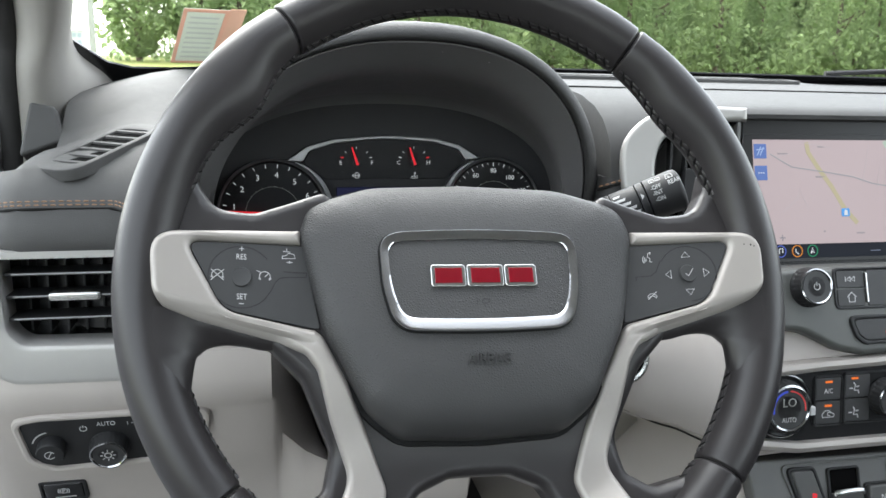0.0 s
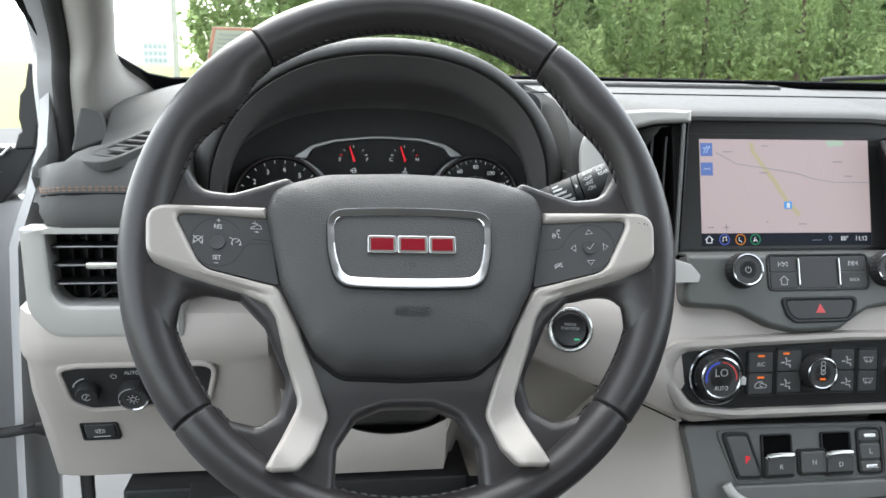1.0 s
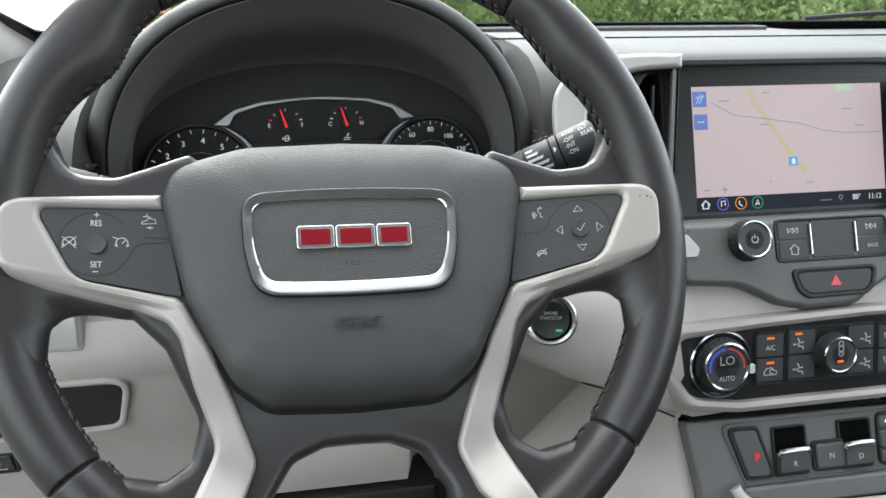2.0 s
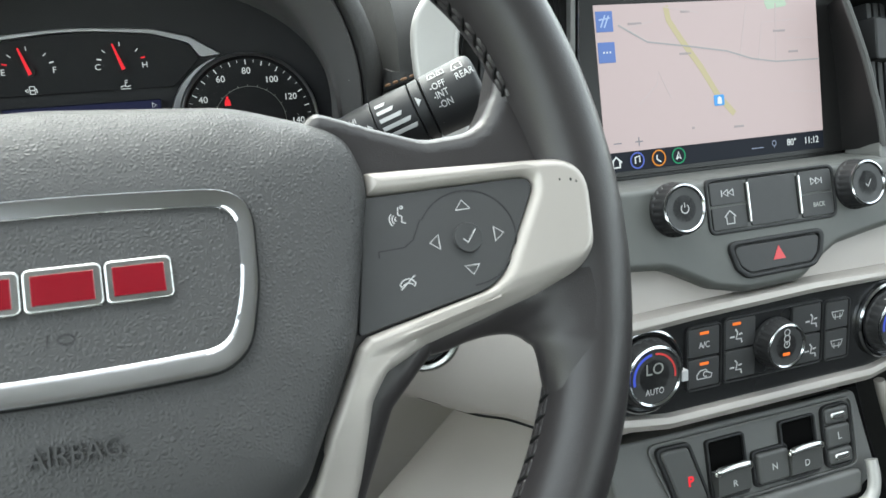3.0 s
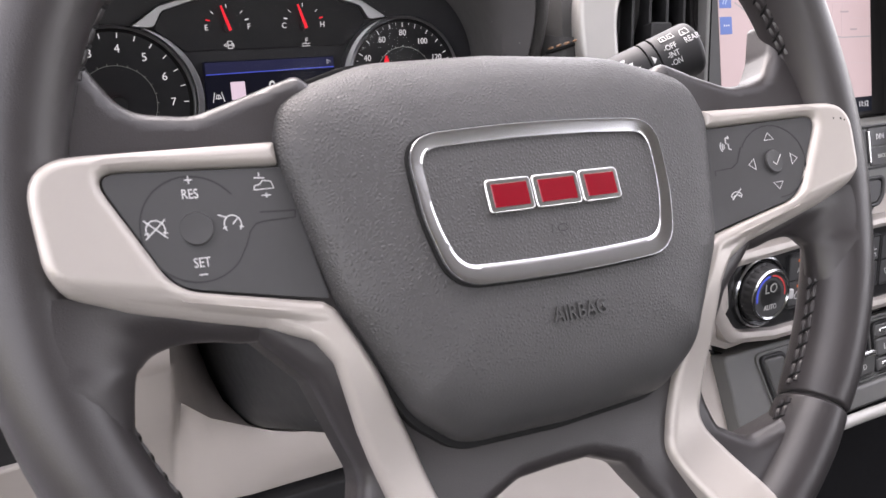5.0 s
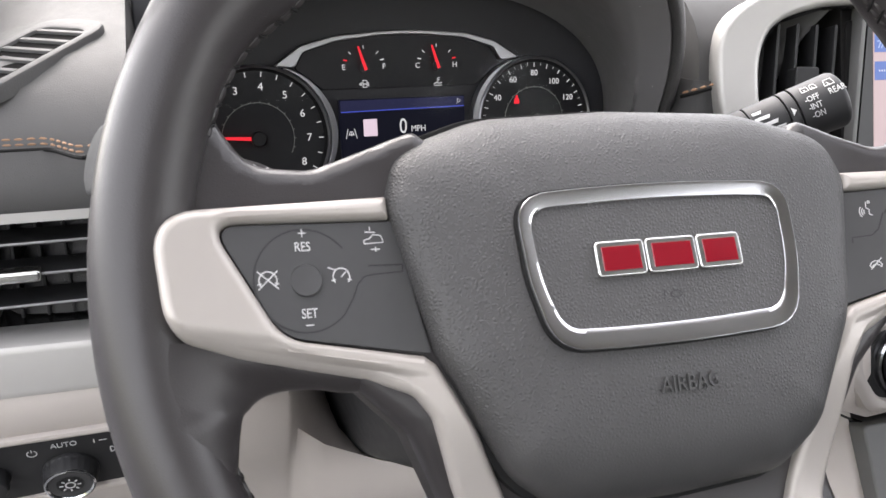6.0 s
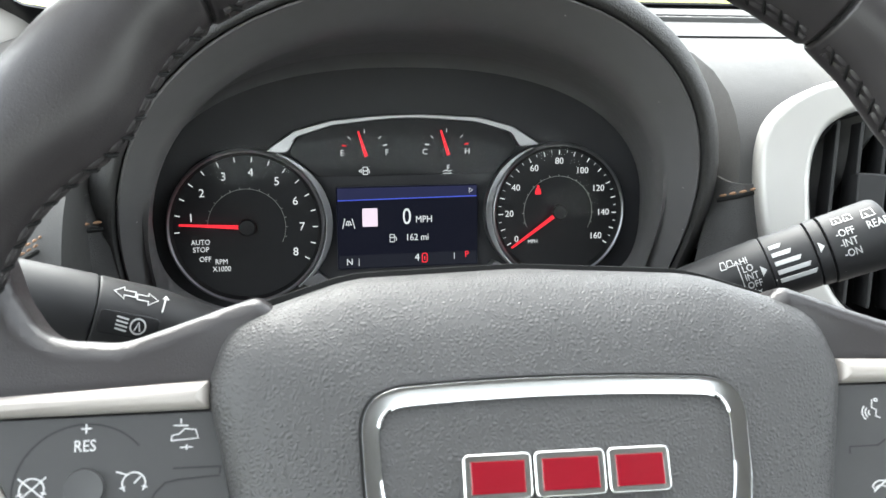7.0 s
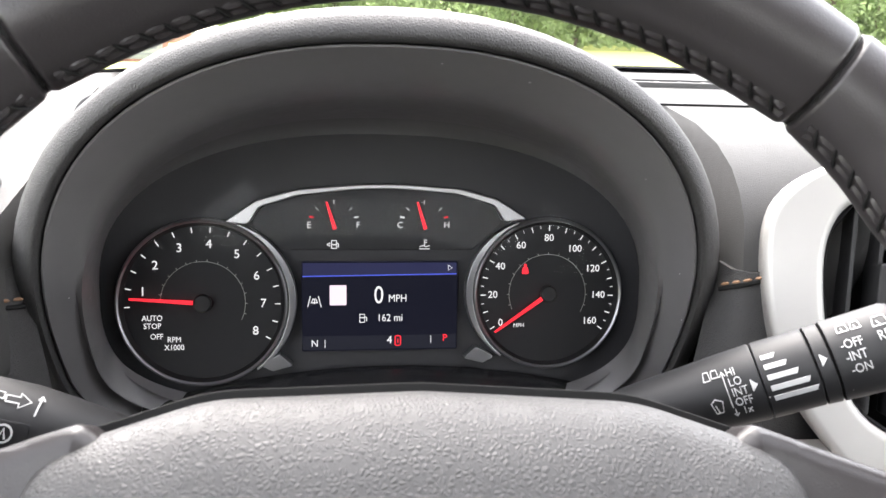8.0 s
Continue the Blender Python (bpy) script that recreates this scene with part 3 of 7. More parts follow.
# ---- dashboard ----
dash = thing("dashboard", pose(0, 0, 0), "dark grey soft dashboard with light grey lower panels and orange stitching", "dashboard")
SIDE = [(0.0, 1.2500), (-0.04, 1.2485), None, None, (0.74, 1.2180), (0.70, 1.2070), (0.66, 1.1960), (0.635, 1.1830), (0.621, 1.1700), (0.613, 1.1590), (0.608, 1.1480), (0.604, 1.1370), (0.607, 1.1285), (0.625, 1.1240), (0.66, 1.124)]
MIDR = [(0.0, 1.2560), (-0.05, 1.2550), (0.88, 1.2510), (0.78, 1.2440), (0.73, 1.2380), (0.70, 1.2300), (0.68, 1.2200), (0.668, 1.2090), (0.660, 1.1970), (0.657, 1.185), (0.655, 1.173), (0.655, 1.160), (0.657, 1.145), (0.66, 1.130), (0.68, 1.12)]
SCRN = [(0.0, 1.2560), (-0.05, 1.2550), (0.88, 1.2510), (0.78, 1.2440), (0.73, 1.2415), (0.69, 1.2390), (0.66, 1.2365), (0.643, 1.2345), (0.634, 1.2320), (0.630, 1.2285), (0.631, 1.2250), (0.640, 1.2215), (0.652, 1.219), (0.665, 1.217), (0.68, 1.215)]


def dash_row(x):
    yb = glass_base(x)
    out = []
    for k in range(15):
        pts = []
        for prof in (SIDE, MIDR, SCRN):
            p = prof[k]
            if p is None:
                p = (lerp(yb - 0.04, 0.74, 0.4 if k == 2 else 0.72), 1.2440 if k == 2 else 1.2320)
            y = p[0] if p[0] > 0.5 else yb + p[0]
            pts.append(Vector((x, min(y, yb - 0.012 * k * 0.5), p[1])))
        left = 1 - ease(-0.2, 0.0, x)
        right = ease(0.53, 0.62, x)
        scr = ease(0.225, 0.262, x) * (1 - ease(0.495, 0.53, x))
        p = pts[1].lerp(pts[0], max(left, right)).lerp(pts[2], scr)
        out.append(p)
    if -0.176 < x < 0.170:
        out = [Vector((q.x, max(q.y, min(0.80 + 0.02 * (14 - k), yb - 0.002 * k)), min(q.z, 1.236))) if k > 2 else q for k, q in enumerate(out)]
    low = ease(-0.19, -0.30, x)
    out = [p - Vector((0, 0, (0.021, 0.023, 0.030, 0.038, 0.034, 0.020, 0.009)[k] * low)) if k < 7 else p for k, p in enumerate(out)]
    if x > 0.52:
        out = [p - Vector((0, 0, 0.062 * ease(8, 13, k) * ease(0.52, 0.57, x))) for k, p in enumerate(out)]
    if x < -0.26:
        f, g = ease(-0.26, -0.335, x), ease(-0.284, -0.302, x)
        out = [p - Vector((0, 0, 0.075 * g * (1 - ease(3, 7, k)))) for k, p in enumerate(out)]
        out = [p + Vector((0, 0.10 * f ** 3 * ease(3, 9, k), -0.016 * f * f * (1 - ease(8, 13, k)) + 0.012 * f * f * ease(9, 14, k))) for k, p in enumerate(out)]
    return out


xs = [-0.335, -0.33, -0.32, -0.31, -0.295, -0.28, -0.26] + [-0.24, -0.22, -0.20, -0.19, -0.18, -0.17] + [-0.16 + 0.04 * i for i in range(9)] + [0.166, 0.175, 0.185, 0.20, 0.215, 0.23, 0.237, 0.244, 0.25, 0.256, 0.262] + [0.30 + 0.04 * i for i in range(6)] + [0.51, 0.52, 0.53, 0.56, 0.62, 0.75, 0.9, 1.1]
part("upper_pad", loft([dash_row(x) for x in xs], 0.003), SOFT, dash, "dark grey grained soft upper pad", sharp=50)


def threads(pts, mat, name, parent, length=0.0042, width=0.0009, gap=0.0017, lift=(0, -0.0008, 0.0005)):
    """A row of short stitches along a line."""
    path = smooth_path(pts, 12)
    b = bmesh.new()
    dist, want = 0.0, 0.0
    for p, q in zip(path, path[1:]):
        seg = (q - p).length
        while want < dist + seg:
            c = p.lerp(q, (want - dist) / seg) + Vector(lift)
            d = (q - p).normalized() * length / 2
            tube([c - d, c - d * 0.5 + Vector(lift) * 0.4, c + d * 0.5 + Vector(lift) * 0.4, c + d], [width * 0.4, width, width, width * 0.4], 6, b)
            want += length + gap
        dist += seg
    return part(name, b, mat, parent)


def groove(pts, r, mat, name, parent):
    return part(name, tube(smooth_path(pts, 8), r, 8), mat, parent)


row = [dash_row(x)[9] for x in (-0.328, -0.315, -0.30, -0.28, -0.25, -0.22, -0.19, -0.16)]
for up in (0.0010, 0.0036):
    threads([p + Vector((0, -0.0006, up)) for p in row], ORANGE, "stitching", dash, length=0.0036, width=0.0006)
groove([p + Vector((0, 0.0002, -0.0015)) for p in row], 0.0011, THREAD_GAP, "seam", dash)
# corner block under the pillar cover
blk = rounded([(-0.0160, 0.0210, 0.003), (0.0036, 0.0168, 0.004), (0.0110, -0.0120, 0.004), (-0.0250, -0.0260, 0.003)], 0.003, 4)
part("corner_block", prism(blk, -0.09, 0.0, 0.003, 3), SOFT, dash, "plain dark grey block below the pillar", m=matrix((-0.2880, 0.7600, 1.2025), (1, 0.06, 0), (0, 0.30, 0.95)))
# added wall: keeps daylight from leaking through gaps behind the panels
part("inner_wall", cuboid(-0.282, 0.80, 0.87, 1.08, 0.83, 1.18, 0.004), SHADED, dash, "added dark wall that stops daylight behind the panels")
# a fine joint across the top, and the speaker and demister slots at the glass
groove([(x, 0.78, 1.2446) for x in (0.16, 0.3, 0.5, 0.7, 0.9)], 0.0008, THREAD_GAP, "seam", dash)

# binnacle over the instruments
N = 80


def dee(cx, cz, hw, top, bottom, y_of, p=2.6):
    out = []
    for i in range(N):
        a = 2 * math.pi * i / N
        c, s = math.cos(a), math.sin(a)
        q = p if s > 0 else p + 0.8
        px = cx + hw * math.copysign(abs(c) ** (2 / q), c)
        pz = cz + (top - cz if s > 0 else cz - bottom) * math.copysign(abs(s) ** (2 / q), s)
        out.append(Vector((px, y_of(pz), pz)))
    return out


def lip(z):
    return 0.592 + (1.277 - z) * 0.58


CX = -0.006
inner = [
    dee(-0.005, 1.140, 0.158, 1.2260, 1.066, lambda z: 0.738 + 0.165 * (z - 1.145), 2.3),
    dee(-0.005, 1.140, 0.156, 1.2360, 1.066, lambda z: 0.728 + 0.165 * (z - 1.145), 2.3),
    dee(-0.006, 1.136, 0.1520, 1.2480, 1.068, lambda z: lerp(lip(z), 0.74, 0.60), 2.25),
    dee(CX, 1.122, 0.1496, 1.2535, 1.060, lambda z: lerp(lip(z), 0.74, 0.34), 2.25),
    dee(CX, 1.116, 0.1511, 1.2580, 1.056, lambda z: lerp(lip(z), 0.74, 0.20), 2.2),
    dee(CX, 1.112, 0.1545, 1.2650, 1.052, lambda z: lip(z) + 0.017, 2.2),
    dee(CX, 1.110, 0.1579, 1.2710, 1.048, lambda z: lip(z) + 0.009, 2.3),
    dee(CX, 1.110, 0.1614, 1.2752, 1.048, lambda z: lip(z) + 0.004, 2.3),
    dee(CX, 1.110, 0.1628, 1.2768, 1.048, lambda z: lip(z) + 0.002, 2.3),
    dee(CX, 1.110, 0.1640, 1.2776, 1.048, lambda z: lip(z) + 0.0025, 2.3),
    dee(CX, 1.110, 0.1651, 1.2780, 1.048, lambda z: lip(z) + 0.007, 2.3),
]
outer = [
    dee(CX, 1.110, 0.1651, 1.2782, 1.048, lambda z: lip(z) + 0.007, 2.3),
    dee(CX, 1.110, 0.1653, 1.2786, 1.048, lambda z: lip(z) + 0.001, 2.3),
    dee(CX, 1.110, 0.1660, 1.2794, 1.048, lambda z: lip(z) - 0.0014, 2.3),
    dee(CX, 1.106, 0.1687, 1.2812, 1.046, lambda z: lip(z) - 0.0016, 2.30),
    dee(CX, 1.106, 0.1726, 1.2845, 1.044, lambda z: lip(z) + 0.0010, 2.28),
    dee(CX, 1.106, 0.1775, 1.2880, 1.042, lambda z: lip(z) + 0.0060, 2.25),
    dee(CX, 1.106, 0.1824, 1.2904, 1.040, lambda z: lip(z) + 0.0135, 2.20),
    dee(CX, 1.106, 0.1868, 1.2917, 1.040, lambda z: lip(z) + 0.024, 2.15),
    dee(CX, 1.106, 0.1907, 1.2912, 1.040, lambda z: lip(z) + 0.048, 2.15),
    dee(CX, 1.106, 0.1917, 1.2830, 1.040, lambda z: lip(z) + 0.10, 2.20),
    dee(CX, 1.130, 0.1809, 1.2690, 1.05, lambda z: lip(z) + 0.17, 2.3),
    dee(CX, 1.130, 0.1711, 1.2450, 1.05, lambda z: lip(z) + 0.26, 2.4),
]
hood = part("instrument_hood", stack(outer, False, False), HOODMAT, dash, "dark leatherette hood over the instruments", sharp=60)
part("hood_lining", stack(inner, False, False), TUNNEL, hood, "smooth black lining inside the hood", sharp=60)
threads([(0.168, 0.6585, 1.1635), (0.176, 0.650, 1.168), (0.187, 0.646, 1.172)], ORANGE, "stitching", hood)
groove([(0.166, 0.660, 1.1605), (0.176, 0.651, 1.1655), (0.189, 0.650, 1.169)], 0.0012, THREAD_GAP, "seam", hood)
threads([(-0.174, 0.657, 1.1575), (-0.182, 0.652, 1.158), (-0.196, 0.648, 1.160)], ORANGE, "stitching", hood)
groove([(-0.172, 0.658, 1.154), (-0.182, 0.652, 1.155), (-0.196, 0.648, 1.157)], 0.0012, THREAD_GAP, "seam", hood)


# lower panels: keyed cross-sections from the door to the console
LOW = {
    -0.33: [(0.70, 1.058), (0.635, 1.052), (0.628, 1.03), (0.628, 1.015), (0.632, 1.008), (0.640, 1.002), (0.645, 0.97), (0.662, 0.93), (0.680, 0.89), (0.692, 0.861), (0.70, 0.855)],
    -0.317: [(0.70, 1.058), (0.616, 1.052), (0.609, 1.03), (0.610, 1.015), (0.612, 1.008), (0.616, 1.002), (0.6255, 0.97), (0.654, 0.93), (0.674, 0.89), (0.686, 0.861), (0.70, 0.855)],
    -0.296: [(0.70, 1.058), (0.607, 1.052), (0.600, 1.03), (0.604, 1.015), (0.607, 1.008), (0.612, 1.002), (0.6215, 0.97), (0.651, 0.93), (0.672, 0.89), (0.684, 0.861), (0.70, 0.855)],
    -0.15: [(0.70, 1.058), (0.607, 1.052), (0.600, 1.03), (0.604, 1.015), (0.607, 1.008), (0.612, 1.002), (0.6215, 0.97), (0.651, 0.93), (0.672, 0.89), (0.684, 0.861), (0.70, 0.855)],
    -0.112: [(0.65, 1.06), (0.607, 1.05), (0.600, 1.03), (0.604, 1.015), (0.607, 1.008), (0.612, 1.002), (0.6215, 0.97), (0.651, 0.93), (0.672, 0.89), (0.684, 0.861), (0.70, 0.855)],
    -0.104: [(0.74, 1.05), (0.68, 1.045), (0.63, 1.03), (0.62, 1.015), (0.616, 1.008), (0.620, 1.0), (0.631, 0.97), (0.654, 0.93), (0.672, 0.89), (0.684, 0.861), (0.70, 0.855)],
    -0.085: [(0.78, 1.05), (0.76, 1.04), (0.73, 1.02), (0.71, 1.0), (0.69, 0.98), (0.67, 0.962), (0.645, 0.945), (0.645, 0.925), (0.659, 0.89), (0.669, 0.861), (0.70, 0.855)],
    0.082: [(0.76, 1.05), (0.72, 1.047), (0.66, 1.04), (0.63, 1.034), (0.62, 1.03), (0.612, 1.025), (0.61, 1.02), (0.62, 1.015), (0.67, 1), (0.72, 0.9), (0.76, 0.8)],
    0.105: [(0.68, 1.07), (0.605, 1.064), (0.583, 1.052), (0.578, 1.042), (0.577, 1.03), (0.578, 1.022), (0.583, 1.014), (0.6, 1.01), (0.66, 1), (0.72, 0.9), (0.76, 0.8)],
    0.2: [(0.64, 1.085), (0.588, 1.078), (0.563, 1.060), (0.554, 1.038), (0.549, 1.016), (0.548, 1.001), (0.552, 0.990), (0.58, 0.981), (0.64, 0.972), (0.7, 0.89), (0.74, 0.8)],
    0.235: [(0.63, 1.09), (0.582, 1.079), (0.560, 1.058), (0.546, 1.032), (0.5385, 1.008), (0.5385, 0.988), (0.543, 0.974), (0.575, 0.966), (0.64, 0.960), (0.68, 0.88), (0.70, 0.80)],
    0.27: [(0.62, 1.095), (0.58, 1.08), (0.56, 1.055), (0.550, 1.02), (0.547, 0.99), (0.547, 0.970), (0.551, 0.957), (0.58, 0.950), (0.64, 0.945), (0.655, 0.87), (0.67, 0.8)],
    0.38: [(0.62, 1.095), (0.580, 1.080), (0.558, 1.055), (0.550, 1.02), (0.55, 0.995), (0.55, 0.975), (0.555, 0.963), (0.580, 0.956), (0.640, 0.949), (0.655, 0.87), (0.67, 0.80)],
    0.5: [(0.62, 1.095), (0.580, 1.080), (0.560, 1.055), (0.553, 1.02), (0.552, 0.995), (0.553, 0.975), (0.558, 0.963), (0.575, 0.955), (0.60, 0.92), (0.63, 0.87), (0.66, 0.80)],
    0.56: [(0.64, 1.072), (0.612, 1.066), (0.597, 1.058), (0.588, 1.05), (0.585, 1.04), (0.60, 1.03), (0.63, 1.02), (0.66, 1.01), (0.70, 0.98), (0.74, 0.93), (0.78, 0.86)],
    1.1: [(0.64, 1.072), (0.615, 1.066), (0.602, 1.058), (0.598, 1.05), (0.60, 1.04), (0.62, 1.03), (0.65, 1.02), (0.68, 1.01), (0.72, 0.98), (0.76, 0.93), (0.80, 0.86)],
}
for k in range(9):
    x = -0.058 + 0.0145 * k
    top = 0.908 + 0.016 * ((x - 0.004) / 0.058) ** 2
    LOW[x] = [(0.72, 0.86), (0.71, 0.862), (0.70, 0.868), (0.69, 0.878), (0.678, 0.892), (0.664, top - 0.004), (0.652, top), (0.648, top - 0.012), (0.655, 0.88), (0.665, 0.861), (0.70, 0.855)]
keys = sorted(LOW)
rows = []
for a, b in zip(keys, keys[1:]):
    n = max(2, int((b - a) / 0.02))
    for i in range(n):
        f = i / n
        f, g = (f if abs(a) < 0.055 else f * f * (3 - 2 * f)), f
        rows.append([(lerp(a, b, g), lerp(p[0], q[0], f), lerp(p[1], q[1], f)) for p, q in zip(LOW[a], LOW[b])])
part("lower_panel", loft(rows, 0.003), GREY, dash, "light grey hard plastic lower panel", sharp=45)
# dark rod laid below the lip to draw the shade of this gap
groove([(0.150, 0.5690, 1.0040), (0.165, 0.5625, 0.9985), (0.182, 0.5565, 0.9915), (0.2, 0.5530, 0.9860), (0.218, 0.5480, 0.9780), (0.235, 0.5440, 0.9705), (0.252, 0.5470, 0.9610)], 0.0008, THREAD_GAP, "panel_gap_shade", dash)
# ---- steering wheel ----
TILT = radians(29.6)
WHEEL = matrix((-0.003, 0.4272, 1.1476), (1, 0, 0), (0, math.sin(TILT), math.cos(TILT))) @ Matrix.Scale(0.978, 4)
wheel = thing("steering_wheel", WHEEL @ Matrix.Rotation(radians(-1.35), 4, "Z"), "black leather steering wheel with satin silver spokes", "steering wheel")


def own(pts):
    """Turned back by the wheel's own small turn."""
    c, s = math.cos(radians(1.35)), math.sin(radians(1.35))
    return [(p[0] * c - p[1] * s, p[0] * s + p[1] * c, *p[2:]) for p in pts]


def mirror(pts):
    return [(-p[0], *p[1:]) for p in reversed(pts)]


RX, RY, RM, RD, RZ, RC = 0.1767, 0.1775, 0.0152, 0.0173, -0.0063, 0.0012


def rim_point(a, b):
    """A point of the rim: a round the wheel, b round its section (0 outwards, 90 to the driver)."""
    c, s = math.cos(radians(a)), math.sin(radians(a))
    r = RM * math.cos(radians(b))
    if r < 0:
        # thumb rests swell the inner side
        r *= 1 + 0.58 * math.exp(-(((a % 360) - 141.5) / 7.5) ** 2) + 0.36 * math.exp(-(((a % 360) - 39.0) / 7.5) ** 2)
    near = math.exp(-((math.degrees(math.asin(max(-1, min(1, s)))) - 3) / 19) ** 4)
    deep = RD * (1 - 0.13 * near * (1 if math.sin(radians(b)) > 0 else 0))
    return Vector(((RX + r) * c, (RY + r) * s + RC, RZ + 0.1033 * RY * s + deep * math.sin(radians(b))))


def rim_mid(a):
    return Vector((RX * math.cos(radians(a)), RY * math.sin(radians(a)) + RC, RZ + 0.1033 * RY * math.sin(radians(a))))


def rim_arc(a0, a1):
    n = int(abs(a1 - a0) / 2.5)
    loops = []
    for i in range(n + 1):
        a = lerp(a0, a1, i / n)
        edge = min(i, n - i)
        k = 0.90 if edge == 0 else 0.97 if edge == 1 and n > 6 else 1.0
        if edge == 1:
            a = a0 + (a1 - a0) * (0.25 / n if i == 1 else 1 - 0.25 / n)
        c, s = math.cos(radians(a)), math.sin(radians(a))
        mid = rim_mid(a)
        loops.append([mid + (rim_point(a, 360 * j / 28) - mid) * k for j in range(28)])
    return stack(loops)


STEP = 2.3


def rim_stitches(a0, a1):
    """Short dark slanting threads sunk between the puckers on the rim's inner edge."""
    b = bmesh.new()
    n = int(abs(a1 - a0) / STEP)
    for i in range(n):
        a = lerp(a0, a1, (i + 0.5) / n)
        mid = rim_mid(a)
        p = [rim_point(a + 0.7 * (1 - 2 * f), 170 + 21 * f) for f in (0, 0.25, 0.5, 0.75, 1)]
        p = [q + (q - mid).normalized() * h for q, h in zip(p, (-0.0004, 0.0002, 0.0005, 0.0005, 0.0001))]
        tube(p, [0.0002, 0.0005, 0.0006, 0.0006, 0.0004], 6, b)
    return b


def rim_seam(a0, a1):
    """The leather edge, drawn into puffs between the threads."""
    b = bmesh.new()
    n = int(abs(a1 - a0) / STEP)
    m = n * 8
    for around, sink, shift in ((176, 0.950, 0.25), (187, 0.955, -0.25)):
        path, radii = [], []
        for i in range(m + 1):
            a = lerp(a0, a1, i / m)
            path.append(rim_mid(a).lerp(rim_point(a + shift, around), sink))
            radii.append(0.0005 + 0.0011 * abs(math.cos(math.pi * n * i / m)) ** 0.6)
        tube(path, radii, 8, b)
    return b


def lift(x):
    """The trims and pads climb on to the rim towards their outer ends."""
    return -0.006 + 0.21 * max(0.0, abs(x) - 0.096)


def rise_leg(bm, climb=0.0185):
    """The lower arms dip back, then climb on to the rim."""
    y = -0.161
    while y < -0.025:
        bmesh.ops.bisect_plane(bm, geom=bm.verts[:] + bm.edges[:] + bm.faces[:], plane_co=(0, y, 0), plane_no=(0, 1, 0), dist=1e-6)
        y += 0.0065
    for v in bm.verts:
        low, far = ease(0.03, 0.10, -v.co.y), ease(0.122, 0.166, v.co.xy.length)
        v.co.z += -0.0155 * low + climb * far * ease(0.06, 0.10, -v.co.y)
    return bm


def ridged(bm):
    """The trim's lower bar falls away below a ridge along the pad."""
    for side in (-1, 1):
        for k in range(9):
            d = 0.0018 + 0.0013 * k
            bmesh.ops.bisect_plane(bm, geom=bm.verts[:] + bm.edges[:] + bm.faces[:], plane_co=(side * 0.0868, -0.0222 - d, 0), plane_no=(side * -0.2227, 0.9749, 0), dist=1e-6)
    for v in bm.verts:
        d = -0.0222 + 0.2284 * (abs(v.co.x) - 0.0868) - v.co.y
        v.co.z -= 0.0052 * ease(0.0015, 0.0130, d) * ease(0.088, 0.112, abs(v.co.x))
    return bm


def wings(bm):
    """The spokes' upper edges stand up beside the hub."""
    y = 0.036
    while y < 0.06:
        bmesh.ops.bisect_plane(bm, geom=bm.verts[:] + bm.edges[:] + bm.faces[:], plane_co=(0, y, 0), plane_no=(0, 1, 0), dist=1e-6)
        y += 0.004
    for v in bm.verts:
        v.co.z += 3.5 * max(0.0, v.co.y - 0.036) ** 2 * (2.0 - 2.0 * ease(0.09, 0.150, abs(v.co.x)))
    return bm


for a0, a1, laced in ((54, 126, ((55.5, 124.5),)), (126, 218.5, ((127.5, 161.5), (196.5, 217))), (218.5, 321.5, ((220, 320),)), (-38.5, 54, ((-37, -16.5), (18.5, 52.5)))):
    arc = part("rim_section", rim_arc(a0 + 0.12, a1 - 0.12), LEATHER, wheel, sharp=70)
    for s0, s1 in laced:
        part("seam", rim_seam(s0, s1), LEATHER, arc, "puckered leather seam")
        part("stitching", rim_stitches(s0, s1), THREAD_GAP, arc, "black lacing along the inner edge")
part("rim_core", stack([[rim_mid(4 * i).lerp(rim_point(4 * i, 30 * j), 0.9) for j in range(12)] for i in range(91)], False, False), THREAD_GAP, wheel, sharp=70)

# dark spokes behind the silver trims
half = own([(0.0, 0.044), (-0.068, 0.0450, 0.004), (-0.082, 0.0570, 0.005), (-0.094, 0.0535, 0.014), (-0.120, 0.0450, 0.020), (-0.140, 0.0470, 0.018), (-0.1480, 0.060, 0.014), (-0.154, 0.078, 0.003), (-0.172, 0.070, 0.004), (-0.1690, -0.0250, 0.004), (-0.1480, -0.0235, 0.006), (-0.1290, -0.0236, 0.008), (-0.114, -0.0290, 0.008), (-0.0975, -0.047, 0.008), (-0.0830, -0.084, 0.014), (-0.0880, -0.1045, 0.006), (-0.1010, -0.1125, 0.008), (-0.1170, -0.1085, 0.008), (-0.1270, -0.1060, 0.002), (-0.1310, -0.1120, 0.003), (-0.1140, -0.1310, 0.01), (-0.0900, -0.1560, 0.01), (-0.0600, -0.1690, 0.004), (-0.0530, -0.1640, 0.003), (-0.0515, -0.1500, 0.006), (-0.0500, -0.1290, 0.006), (-0.037, -0.110, 0.010), (-0.020, -0.1035, 0.010), (0.0, -0.1035)])
whole = half[:-1] + [(0.0, -0.1035, 0.0)] + mirror(half[1:-1])
part("spokes", wings(rise_leg(bend(prism(rounded(whole, 0.004, 5), -0.020, -0.0018, 0.0065, 5), lambda x: -0.0054 + 0.11 * max(0.0, abs(x) - 0.1), 0.01), 0.0085)), LEATHER, wheel, "dark grey spoke frame")



